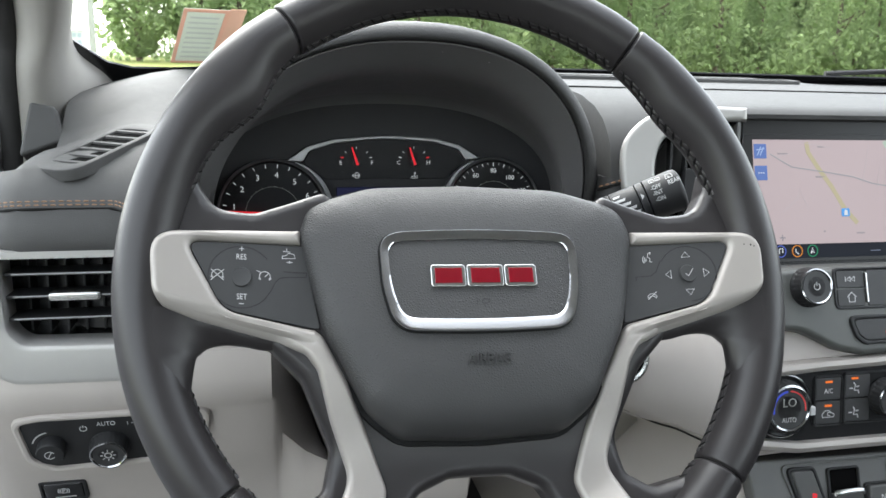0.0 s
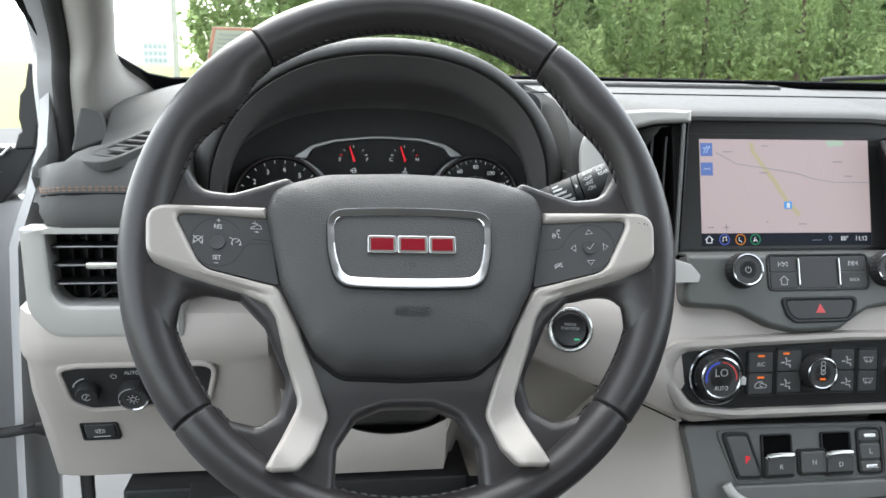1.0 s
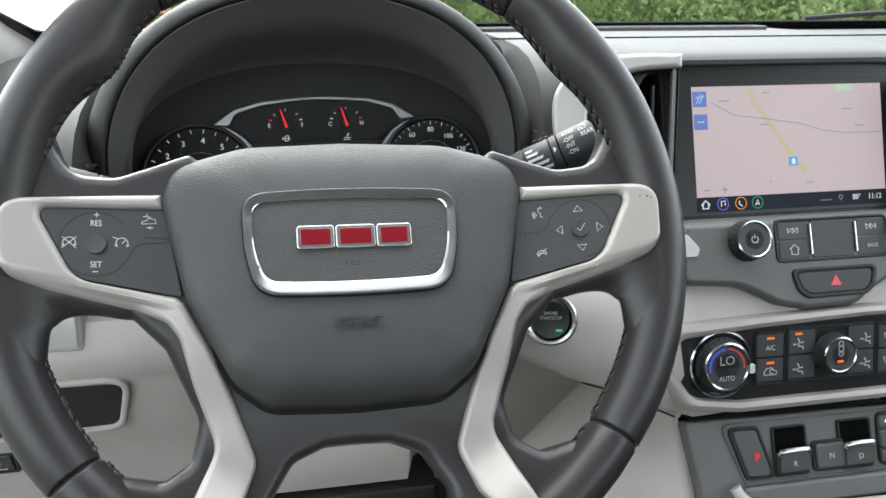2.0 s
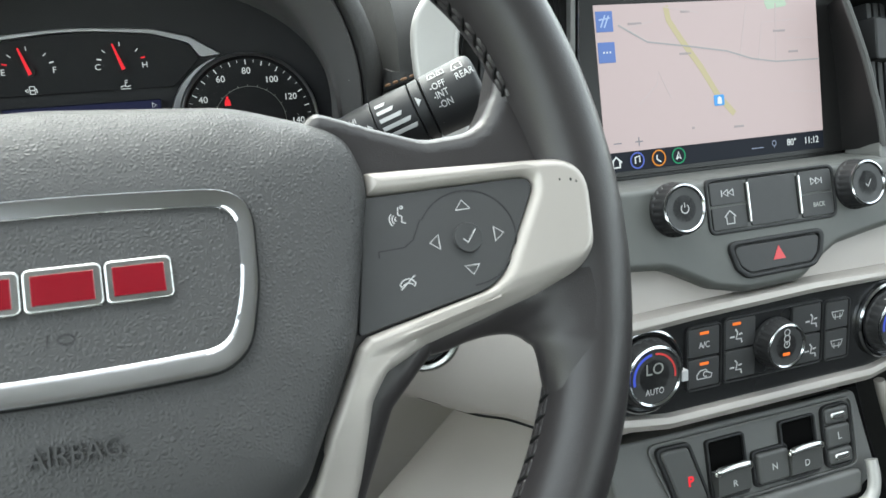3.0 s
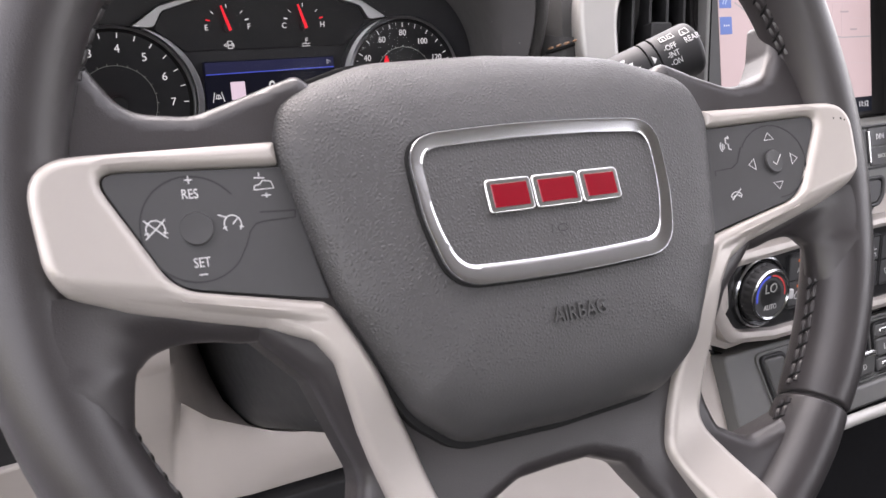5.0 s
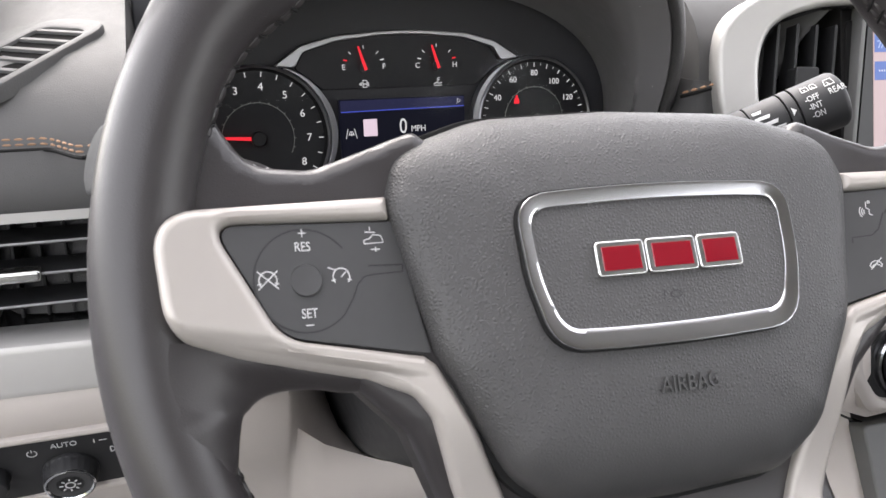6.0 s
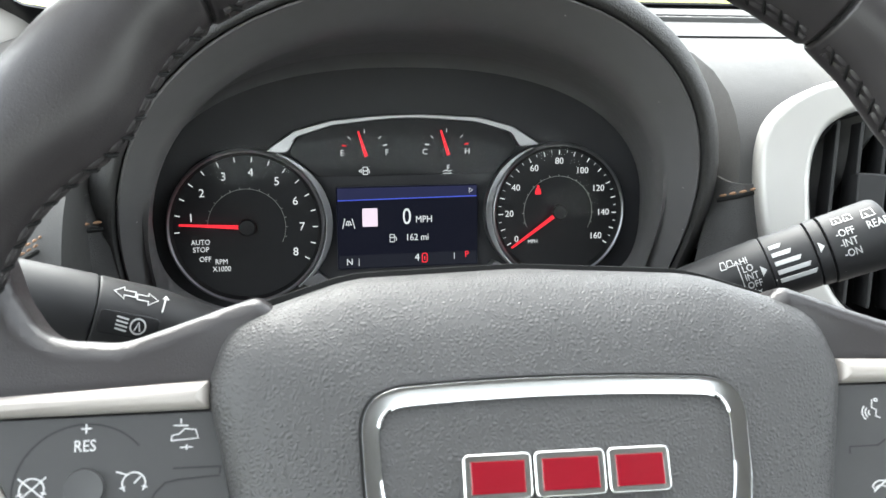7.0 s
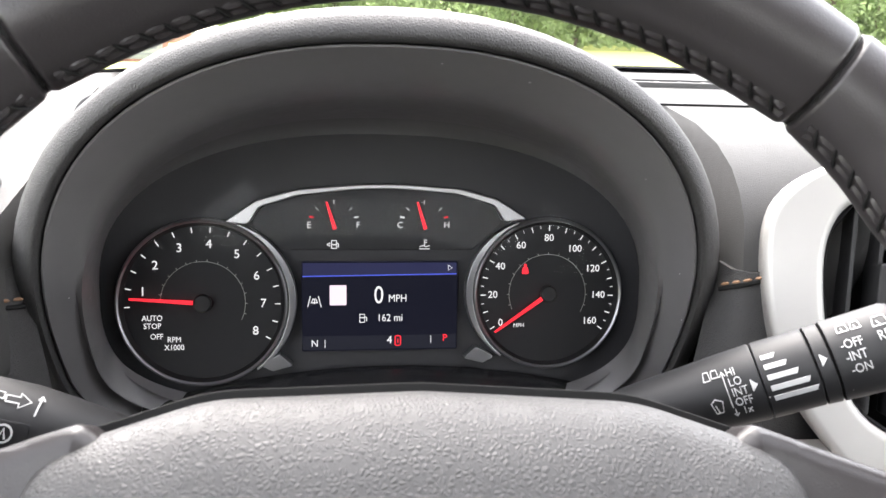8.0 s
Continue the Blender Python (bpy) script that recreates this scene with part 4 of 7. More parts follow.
def spoke_leather():
    """Leather drawn from the lower edge of a spoke round on to the rim."""
    upper = [Vector((x, y, -0.0095 + 0.21 * (x - 0.096))) for x, y in ((0.106, -0.0290), (0.122, -0.0250), (0.138, -0.0210), (0.150, -0.0165))]
    upper += [rim_point(a, b) - Vector((0, 0, 0.0003)) for a, b in ((-4.5, 112), (-7.5, 100), (-10.5, 98), (-14.0, 112), (-20.5, 150))]
    edge = [Vector((x, y, -0.0125 + 0.1 * (x - 0.096))) for x, y in ((0.104, -0.0338), (0.1160, -0.0332), (0.1250, -0.0312), (0.1335, -0.0303), (0.1395, -0.0307), (0.1440, -0.0320), (0.1472, -0.0345), (0.1500, -0.0385))] + [rim_point(-20.5, 176) + Vector((0.001, 0, 0))]
    rows = []
    for c, e in zip(smooth_path(upper, 4), smooth_path(edge, 4)):
        bulge = Vector((*c.xy.lerp(e.xy, 0.62), lerp(c.z, e.z, 0.22)))
        front = [c.lerp(bulge, f).lerp(bulge.lerp(e, f), f) for f in (0, 0.15, 0.3, 0.45, 0.6, 0.75, 0.88, 0.96)]
        inwards = Vector((*(c.xy - e.xy), 0)).normalized()
        rows.append(front + [e + Vector((0, 0, -0.0012)), e + inwards * 0.0006 + Vector((0, 0, -0.0045)), e + inwards * 0.003 + Vector((0, 0, -0.0085)), e.lerp(c, 0.7) + Vector((0, 0, -0.014))])
    return rows


for side in (-1, 1):
    rows = [[(side * p.x, p.y, p.z) for p in row] for row in spoke_leather()]
    part("spoke_leather", loft(rows if side > 0 else rows[::-1]), LEATHER, wheel, "black leather drawn round the spoke on to the rim", sharp=80)
pad_l = own([(-0.0945, 0.0246, 0.0015), (-0.1545, 0.0256, 0.005), (-0.1367, -0.0108, 0.016), (-0.0868, -0.0222, 0.0015)])
trim_l = own([(-0.0960, 0.0330, 0.001), (-0.1722, 0.0303, 0.014), (-0.1704, -0.0010, 0.02), (-0.1660, -0.0085, 0.012), (-0.1500, -0.0155, 0.03), (-0.1300, -0.0218, 0.03), (-0.1110, -0.0272, 0.012), (-0.0953, -0.0345, 0.008), (-0.0895, -0.0430, 0.010), (-0.0840, -0.0675, 0.03), (-0.0745, -0.0990, 0.018), (-0.0850, -0.1220, 0.02), (-0.0945, -0.1400, 0.003), (-0.0900, -0.1425, 0.003), (-0.0740, -0.1420, 0.008), (-0.0640, -0.1310, 0.01), (-0.0545, -0.1080, 0.014), (-0.0640, -0.0770, 0.02), (-0.0740, -0.0500, 0.02), (-0.0862, -0.0255, 0.004), (-0.0900, -0.0222, 0.002), (-0.1365, -0.0111, 0.0165), (-0.1549, 0.0258, 0.0052), (-0.0960, 0.0250, 0.001)])
for side in ("left", "right"):
    t_out, p_out = (trim_l, pad_l) if side == "left" else (mirror(trim_l), mirror(pad_l))
    part("spoke_trim", rise_leg(bend(ridged(prism(rounded(t_out, 0.003, 7), -0.012, 0.0034, 0.0036, 5)), lift)), SILVER, wheel, "satin silver spoke trim, slightly scuffed" if side == "right" else "satin silver spoke trim")
    sw = part("switch_pad", bend(prism(inset(rounded(p_out, 0.003, 6), 0.0002), -0.010, 0.0008, 0.0006, 2), lift), PAD, wheel, "dark grey rubbery pad of switches")
    sx = -0.1272 if side == "left" else 0.1275
    cy = 0.0035
    top = 0.0008
    # engraved circle with its tail, and the round button
    g = bmesh.new()
    if side == "left":
        strokes([arc2(sx, cy, 0.0165, 38, 318, 48), [(sx + 0.0122, cy - 0.0110), (sx + 0.0152, cy - 0.0066), (sx + 0.0172, cy - 0.0022), (sx + 0.0196, cy + 0.0002), (sx + 0.0230, cy + 0.0008), (sx + 0.0335, cy + 0.0012), (sx + 0.0338, cy + 0.0036)], [(sx + 0.0338, cy + 0.0036), (sx + 0.0215, cy + 0.0038)]], 0.0005, top + 0.0001, g, 0.0004)
    else:
        strokes([arc2(sx, cy, 0.0165, -90, 150, 40), [(sx - 0.0149, cy + 0.0086), (sx - 0.0182, cy + 0.0020), (sx - 0.0215, cy - 0.0002), (sx - 0.0300, cy - 0.0004), (sx - 0.0302, cy - 0.0034)]], 0.0005, top + 0.0001, g, 0.0004)
    part("engraved_line", bend(g, lift), BLACK, sw)
    part("button", turned([(0.0052, 0.0), (0.0052, 0.0007), (0.0049, 0.0011), (0.003, 0.0009), (0.0, 0.0008)], 32, closed=False), PAD, sw, m=pose(sx, cy, top + lift(sx)))
    w = 0.00036
    print_on = []
    if side == "left":
        lettering("RES", 0.0043, sx - 0.0002, cy + 0.0108, top + 0.0001, WHITE, sw, stretch=0.8, lift=lift)
        lettering("SET", 0.0043, sx + 0.0002, cy - 0.0106, top + 0.0001, WHITE, sw, stretch=0.8, lift=lift)
        print_on.append(([[(sx - 0.0013, cy + 0.0160), (sx + 0.0013, cy + 0.0160)], [(sx, cy + 0.0147), (sx, cy + 0.0173)]], 0.0002))
        print_on.append(([[(sx - 0.0014, cy - 0.0148), (sx + 0.0014, cy - 0.0148)]], 0.0002))
        for ox, cross in ((-0.0128, True), (0.0126, False)):
            x0, y0 = sx + ox, cy + 0.0006
            print_on.append(([arc2(x0, y0, 0.0030, -40, 220, 16), [(x0, y0), (x0 + 0.0018, y0 + 0.0018)], [(x0 - 0.0036, y0 - 0.0012), (x0 - 0.0022, y0 - 0.0008)], [(x0 + 0.0022, y0 - 0.0008), (x0 + 0.0036, y0 - 0.0012)]], 0.0002))
            if cross:
                print_on.append(([[(x0 - 0.0034, y0 - 0.0028), (x0 + 0.0034, y0 + 0.0032)], [(x0 - 0.0034, y0 + 0.0032), (x0 + 0.0034, y0 - 0.0028)]], 0.0002))
            else:
                print_on.append(([[(x0 - 0.0046, y0 + 0.0034), (x0 - 0.0018, y0 + 0.0024)]], 0.0002))
        x0, y0 = sx + 0.0258, cy + 0.0126
        print_on.append(([[(x0 - 0.0036, y0 - 0.0010), (x0 - 0.0034, y0 + 0.0004), (x0 - 0.0014, y0 + 0.0008), (x0, y0 + 0.0022), (x0 + 0.0030, y0 + 0.0018), (x0 + 0.0038, y0 - 0.0006), (x0 - 0.0036, y0 - 0.0010)], [(x0 - 0.0010, y0 + 0.0036), (x0 - 0.0010, y0 + 0.0050)], [(x0 - 0.003, y0 + 0.0032), (x0 + 0.001, y0 + 0.0030)], [(x0 - 0.0012, y0 - 0.0030), (x0 + 0.0022, y0 - 0.0030)], [(x0 + 0.0006, y0 - 0.0022), (x0 + 0.0006, y0 - 0.0038)]], 0.0002))
    else:
        for ox, oy, rot in ((0, 0.0118, 0), (0, -0.0113, 180), (-0.0117, 0, 90), (0.0112, 0, -90)):
            tri = [(-0.0026, -0.0014), (0.0026, -0.0014), (0, 0.0020), (-0.0026, -0.0014), (-0.0020, -0.0014)]
            c, s = math.cos(radians(rot)), math.sin(radians(rot))
            print_on.append(([[(sx + ox + x * c - y * s, cy + oy + x * s + y * c) for x, y in tri]], 0.0002))
        print_on.append(([[(sx - 0.0023, cy - 0.0004), (sx - 0.0008, cy - 0.0020), (sx + 0.0024, cy + 0.0024)]], 0.0022))
        x0, y0 = sx - 0.0235, cy + 0.0112
        print_on.append(([arc2(x0 + 0.0018, y0 + 0.0030, 0.0005, 0, 360, 10), [(x0 + 0.0006, y0 + 0.0032), (x0 + 0.0002, y0 + 0.0006), (x0 + 0.0016, y0 - 0.0002), (x0 + 0.0012, y0 - 0.0022), (x0 + 0.0026, y0 - 0.0028)], arc2(x0, y0 - 0.001, 0.0020, 130, 225, 8), arc2(x0, y0 - 0.001, 0.0030, 135, 225, 8), arc2(x0, y0 - 0.001, 0.0010, 130, 230, 8)], 0.0002))
        x0, y0 = sx - 0.0236, cy - 0.0130
        print_on.append(([arc2(x0, y0 - 0.0012, 0.0029, 25, 155, 12), arc2(x0, y0 - 0.0022, 0.0024, 40, 140, 8), [(x0 - 0.0029, y0), (x0 - 0.0021, y0 - 0.0012)], [(x0 + 0.0029, y0), (x0 + 0.0021, y0 - 0.0012)], [(x0 - 0.0025, y0 - 0.0018), (x0 + 0.0029, y0 + 0.0027)]], 0.0002))
    for lines, up in print_on:
        lines = [[(sx + (q[0] - sx) * 0.94, cy + (q[1] - cy) * 0.96) for q in line] for line in lines]
        part("symbol", bend(strokes(lines, w, top + up), lift), WHITE, sw)

for x, y, r in ((0.1650, 0.0181, 0.0004), (0.1668, 0.0172, 0.0003), (0.1612, 0.0186, 0.0003)):
    part("scuff", bend(prism(circle2(x, y, r, 10, r * 1.6), 0.0030, 0.00352, 0.00002, 1), lift), BLACK, wheel, "small dark scuff")


def lean(bm):
    """The cover falls away towards its top and swells below."""
    for v in bm.verts:
        v.co.z += -0.06 * v.co.y - 0.011 * max(0.0, (v.co.y - 0.028) / 0.036) ** 2 - 0.0115 * max(0.0, (-v.co.y - 0.034) / 0.051) ** 2
    return bm


# airbag cover: a domed, pebbled shield
shield = own([(0.0, 0.0640, 0.08), (-0.055, 0.0625, 0.05), (-0.092, 0.0500, 0.018), (-0.0975, 0.0300, 0.02), (-0.0860, -0.0230, 0.06), (-0.0640, -0.0680, 0.03), (-0.0470, -0.0820, 0.02), (0.0, -0.0850, 0.1)])
shield = rounded(shield[:-1] + [(0.0, -0.0850, 0.1)] + mirror(shield[1:-1]), 0.02, 8)
prof = [(1.0, -0.030), (1.0, -0.0100), (0.996, -0.0055), (0.985, -0.0022), (0.965, 0.0004), (0.93, 0.0028), (0.88, 0.0045), (0.80, 0.0058), (0.70, 0.0065), (0.55, 0.0070), (0.38, 0.0072), (0.2, 0.0072), (0.06, 0.0072)]
cover = part("airbag_cover", lean(dome(shield, (0.0, -0.010), prof)), AIRBAG, wheel, "dark grey pebbled airbag cover", sharp=70)
part("cover_gap", lean(prism(inset(shield, -0.0026), -0.030, -0.0100, 0.0002, 1)), THREAD_GAP, wheel)
dtop = 0.0075
def slanted_ring(outer, inner, z0, z):
    """A frame with a gently rounded band."""
    ways = ((0.0, 0.0), (0.0, 0.0022), (0.015, 0.0026), (0.04, 0.0028), (0.10, 0.00285), (0.25, 0.0027), (0.5, 0.0024), (0.75, 0.0021), (0.97, 0.0018), (1.0, 0.0016), (1.0, 0.0))
    loops = [at_z([o.lerp(i, f) for o, i in zip(outer, inner)], z + up if up else z0) for f, up in ways]
    return stack(loops, False, False)


def shield_ring(w1, top, w2, low, r1, r2):
    mid = lerp(w1, w2, 0.36) + 0.0012
    pts = [(-w1, top, r1), (w1, top, r1), (mid, -0.004, 0.06), (w2, -low, r2), (-w2, -low, r2), (-mid, -0.004, 0.06)]
    return rounded([(p[0] + 0.0004, *p[1:]) for p in pts], 0.01, 9)


def bowed(loop, n=10):
    """More points along a loop, its long sides bowed outwards."""
    pts = [p.lerp(q, i / n) for p, q in zip(loop, loop[1:] + loop[:1]) for i in range(n)]
    return [Vector((p.x, p.y + math.copysign(0.0016 * max(0.0, 1 - (p.x / 0.048) ** 2) * min(1.0, abs(p.y) / 0.02) ** 4, p.y))) for p in pts]


ring_o = shield_ring(0.0563, 0.0262, 0.0492, 0.0284, 0.0125, 0.0150)
ring_i = shield_ring(0.0513, 0.0208, 0.0446, 0.0212, 0.0080, 0.0100)
badge = part("badge_frame", lean(slanted_ring(bowed(list(ring_o)), bowed(list(ring_i)), 0.002, dtop)), BADGE, wheel, "polished chrome frame round the emblem")
part("badge_gap", lean(prism(inset(bowed(list(ring_o)), -0.0007), 0.002, dtop + 0.0003, 0.0001, 1)), THREAD_GAP, badge, "thin dark gap round the frame")
part("badge_plate", lean(prism(inset(ring_i, -0.0022), 0.002, dtop + 0.0006, 0.0002, 1)), AIRBAG, badge, "pebbled plate inside the frame")
# the maker's emblem as three plain red blocks edged in chrome
for x0, x1 in ((-0.0284, -0.0088), (-0.0084, 0.0124), (0.0128, 0.0314)):
    block = rounded([(x0, -0.0052), (x1, -0.0052), (x1, 0.0078), (x0, 0.0078)], 0.0022, 5)
    chip = part("emblem_block", lean(prism(block, dtop, dtop + 0.0024, 0.0009, 3)), BRIGHT, wheel, "chrome-edged red emblem block")
    part("enamel", lean(prism(inset(block, 0.0022), dtop + 0.002, dtop + 0.0027, 0.0002, 1)), RED, chip)
lettering("AIRBAG", 0.0081, 0.0010, -0.0443, 0.0098, MOULD, cover, label="embossed word", raise_by=0.0004, stretch=0.85)
b = strokes([arc2(0.0014, -0.0130, 0.0022, 0, 350, 16, 0.0013), [(-0.0036, -0.0146), (-0.0030, -0.0112)]], 0.0003, dtop + 0.0008)
part("horn_symbol", lean(b), BLACK, badge)

# steering column
col = thing("steering_column", WHEEL, "black steering column shroud behind the wheel", "steering column")
part("shroud", dome(rounded([(-0.062, 0.045), (0.062, 0.045), (0.075, -0.02), (0.055, -0.085), (-0.055, -0.085), (-0.075, -0.02)], 0.03, 6), (0, -0.01), [(1.05, -0.34), (1.02, -0.16), (0.96, -0.07), (0.93, -0.055), (0.86, -0.050)]), BLACK, col, sharp=60)


# ---- instrument cluster ----
CLUSTER = matrix((-0.0050, 0.7405, 1.1432), (1, 0.0185, 0), (0, 0.163, 0.987))
clus = thing("instrument_cluster", CLUSTER, "instrument cluster with two round gauges and a lit display", "instrument cluster")
part("back_plate", prism(box2(-0.172, -0.085, 0.176, 0.105, 0.02, 8), -0.012, -0.0045, 0.002), PLATE, clus, "matt black back plate")
TC, SC = (-0.1012, -0.0142), (0.1022, -0.0108)


def polar(c, r, a):
    return (c[0] + r * math.cos(radians(a)), c[1] + r * math.sin(radians(a)))


def gauge(name, c, r, ticks, long_ticks, label):
    g = part(name, turned([(r - 0.0035, -0.006), (r - 0.0035, -0.0012), (0.028, -0.0006), (0.0, -0.0006)], 64, closed=False), FACE, clus, label, m=pose(*c, 0))
    part("gauge_ring", turned([(r - 0.0016, -0.004), (r - 0.0016, 0.0026), (r - 0.0006, 0.0034), (r + 0.0004, 0.0026), (r + 0.0008, -0.004)], 64, closed=False), STEEL, g, "thin grey metal ring", m=pose(*c, 0))
    part("gauge_wall", turned([(r - 0.0036, -0.0015), (r - 0.0017, 0.0022)], 64, closed=False), BLACK, g, m=pose(*c, 0))
    b = bmesh.new()
    for a in ticks:
        strokes([[polar(c, r - 0.0060, a), polar(c, r - 0.0042, a)]], 0.00035, 0.0, b)
    for a in long_ticks:
        strokes([[polar(c, r - 0.0074, a), polar(c, r - 0.0042, a)]], 0.0006, 0.0, b)
    part("scale_marks", b, G_WHITE, g)
    b = strokes([arc2(*c, 0.0238, long_ticks[0] - 8, long_ticks[-1] + 4, 40)], 0.00028, 0.0)
    for a in long_ticks[1:-1]:
        strokes([[polar(c, 0.0238, a), polar(c, 0.0250, a)]], 0.0004, 0.0, b)
    part("inner_arc", b, POLE, g)
    return g


def needle(parent, c, a, long, width=0.0027):
    d = Vector((math.cos(radians(a)), math.sin(radians(a))))
    n = Vector((-d.y, d.x))
    o = Vector(c)
    pts = [o - d * 0.002 + n * width / 2, o + d * long + n * width * 0.22, o + d * long - n * width * 0.22, o - d * 0.002 - n * width / 2]
    part("needle", prism(pts, 0.0022, 0.0034, 0.0003, 1), G_RED, parent, "glowing red needle")


def rpm(k):
    return 168.9 - (k - 1) * 28.4


def mph(v):
    return 211.5 - v * 1.527


tach = gauge("rev_counter", TC, 0.0480, [], [rpm(k / 2) for k in range(1, 17)], "black rev counter, numbered in thousands")
for k in range(1, 9):
    lettering(str(k), 0.0072, *polar(TC, 0.0340, rpm(k)), 0.0, G_WHITE, tach, "numeral")
lettering("AUTO\nSTOP", 0.0046, TC[0] - 0.0285, TC[1] - 0.0112, 0.0, G_WHITE, tach, stretch=0.9)
lettering("OFF", 0.0046, TC[0] - 0.0262, TC[1] - 0.0196, 0.0, G_WHITE, tach, stretch=0.9)
lettering("RPM\nX1000", 0.0046, TC[0] - 0.0165, TC[1] - 0.0238, 0.0, G_WHITE, tach, stretch=0.9)
needle(tach, TC, 176.0, 0.0405)
part("needle_hub", turned([(0.0052, 0.0), (0.0052, 0.0026), (0.0044, 0.0034), (0.0, 0.0036)], 32, closed=False), BLACK, tach, m=pose(*TC, 0.0012))

spd = gauge("speedometer", SC, 0.0455, [mph(5 * i) for i in range(33) if i % 2], [mph(10 * i) for i in range(17)], "black speedometer in miles per hour")
for v in range(0, 161, 20):
    lettering(str(v), 0.0060, *polar(SC, 0.0338 if v < 90 else 0.0318, mph(v)), 0.0, G_WHITE, spd, "numeral")
lettering("MPH", 0.0034, SC[0] - 0.0175, SC[1] - 0.0195, 0.0, G_WHITE, spd)
needle(spd, SC, 215.0, 0.0400)
part("needle_hub", turned([(0.0050, 0.0), (0.0050, 0.0026), (0.0042, 0.0034), (0.0, 0.0036)], 32, closed=False), BLACK, spd, m=pose(*SC, 0.0012))
x0, y0 = SC[0] - 0.0140, SC[1] + 0.0150
b = prism(circle2(x0, y0 + 0.0022, 0.0009, 16), -0.0004, 0.0002, 0.0001, 1)
prism(rounded([(x0 - 0.0022, y0 - 0.0030), (x0 + 0.0022, y0 - 0.0030), (x0 + 0.0014, y0 + 0.0012), (x0 - 0.0014, y0 + 0.0012)], 0.0008, 4), -0.0004, 0.0002, 0.0001, 1, b)
part("belt_warning_light", b, G_RED, spd)

# grey bezel between the gauges
arch = rounded([(-0.0885, 0.0325, 0.001), (-0.0700, 0.0452, 0.01), (-0.0480, 0.0512, 0.03), (-0.0010, 0.0556, 0.3), (0.0470, 0.0524, 0.03), (0.0690, 0.0466, 0.01), (0.0880, 0.0345, 0.001),
                (0.0790, 0.0335, 0.002), (0.0740, 0.0330, 0.004), (0.0680, 0.0425, 0.006), (0.0455, 0.0492, 0.03), (-0.0010, 0.0530, 0.3), (-0.0465, 0.0480, 0.03), (-0.0690, 0.0412, 0.006), (-0.0745, 0.0315, 0.004), (-0.0795, 0.0315, 0.002)], 0.003, 6)
bez = part("bezel", prism(arch, -0.004, 0.0046, 0.0009, 2), STEEL, clus, "brushed grey metal bezel")
for c, r, a0, a1, rot in ((TC, 0.0490, 66, -52, 1), (SC, 0.0466, 114, 232, 1)):
    o = [Vector(polar(c, r + lerp(0.0010, 0.0042, math.sin(math.pi * i / 30)), lerp(a0, a1, i / 30))) for i in range(31)]
    q = [Vector(polar(c, r, lerp(a1, a0, i / 30))) for i in range(31)]
    part("bezel_side", prism(o + q, -0.004, 0.0040, 0.0006, 2), STEEL, bez)
for sx, y0 in ((-1, -0.0505), (1, -0.0480)):
    foot = rounded([(sx * 0.0500, y0 - 0.001), (sx * 0.0575, y0 + 0.0060), (sx * 0.0620, y0 + 0.0040), (sx * 0.0690, y0 - 0.0005), (sx * 0.0620, y0 - 0.0040)], 0.0012, 4)
    part("bezel_foot", prism(foot, -0.004, 0.0040, 0.0006, 2), STEEL, bez)
part("upper_face", prism(rounded([(-0.0740, 0.0310, 0.004), (-0.0680, 0.0415, 0.006), (-0.0460, 0.0482, 0.03), (0.0, 0.0532, 0.3), (0.0460, 0.0494, 0.03), (0.0680, 0.0428, 0.006), (0.0740, 0.0325, 0.004), (0.0560, 0.0160, 0.004), (-0.0560, 0.0160, 0.004)], 0.004, 5), -0.004, -0.0008, 0.0004, 1), FACE, clus)
b = bmesh.new()
for c in ((-0.0264, 0.0304), (0.0265, 0.0304)):
    icons("scale_mark", clus, G_WHITE, [[[polar(c, 0.0125, a), polar(c, 0.0150, a)]] for a in (90, 135, 45)], 0.0005, 0.0)
icons("scale_mark", clus, G_WHITE, [[[polar((-0.0264, 0.0304), 0.0125, 22), polar((-0.0264, 0.0304), 0.0152, 20)]], [[polar((0.0265, 0.0304), 0.0125, 158), polar((0.0265, 0.0304), 0.0152, 160)]]], 0.0008, 0.0)
x0, y0 = -0.0264, 0.0192
icons("fuel_symbol", clus, G_WHITE, [[[(x0 - 0.0014, y0 - 0.0022), (x0 - 0.0014, y0 + 0.0024), (x0 + 0.0014, y0 + 0.0024), (x0 + 0.0014, y0 - 0.0022), (x0 - 0.0014, y0 - 0.0022)], [(x0 - 0.0014, y0), (x0 + 0.0014, y0)], [(x0 + 0.0014, y0 + 0.001), (x0 + 0.0024, y0 + 0.0006), (x0 + 0.0024, y0 - 0.0016)], [(x0 - 0.0040, y0), (x0 - 0.0024, y0 + 0.0010), (x0 - 0.0024, y0 - 0.0010), (x0 - 0.0040, y0)]]], 0.0006, 0.0)
x0 = 0.0268
icons("heat_symbol", clus, G_WHITE, [[[(x0, y0 - 0.0010), (x0, y0 + 0.0026), (x0 + 0.0016, y0 + 0.0026)], [(x0, y0 + 0.0012), (x0 + 0.0014, y0 + 0.0012)], [(x0 - 0.0030, y0 - 0.0014), (x0 - 0.001, y0 - 0.0006), (x0 + 0.001, y0 - 0.0014), (x0 + 0.003, y0 - 0.0006)], [(x0 - 0.0030, y0 - 0.0026), (x0 + 0.0030, y0 - 0.0026)]]], 0.0005, 0.0)
icons("red_mark", clus, G_RED, [[[polar((-0.0264, 0.0304), 0.0125, 158), polar((-0.0264, 0.0304), 0.0152, 160)]], [[polar((0.0265, 0.0304), 0.0125, 22), polar((0.0265, 0.0304), 0.0152, 20)]]], 0.0008, 0.0)
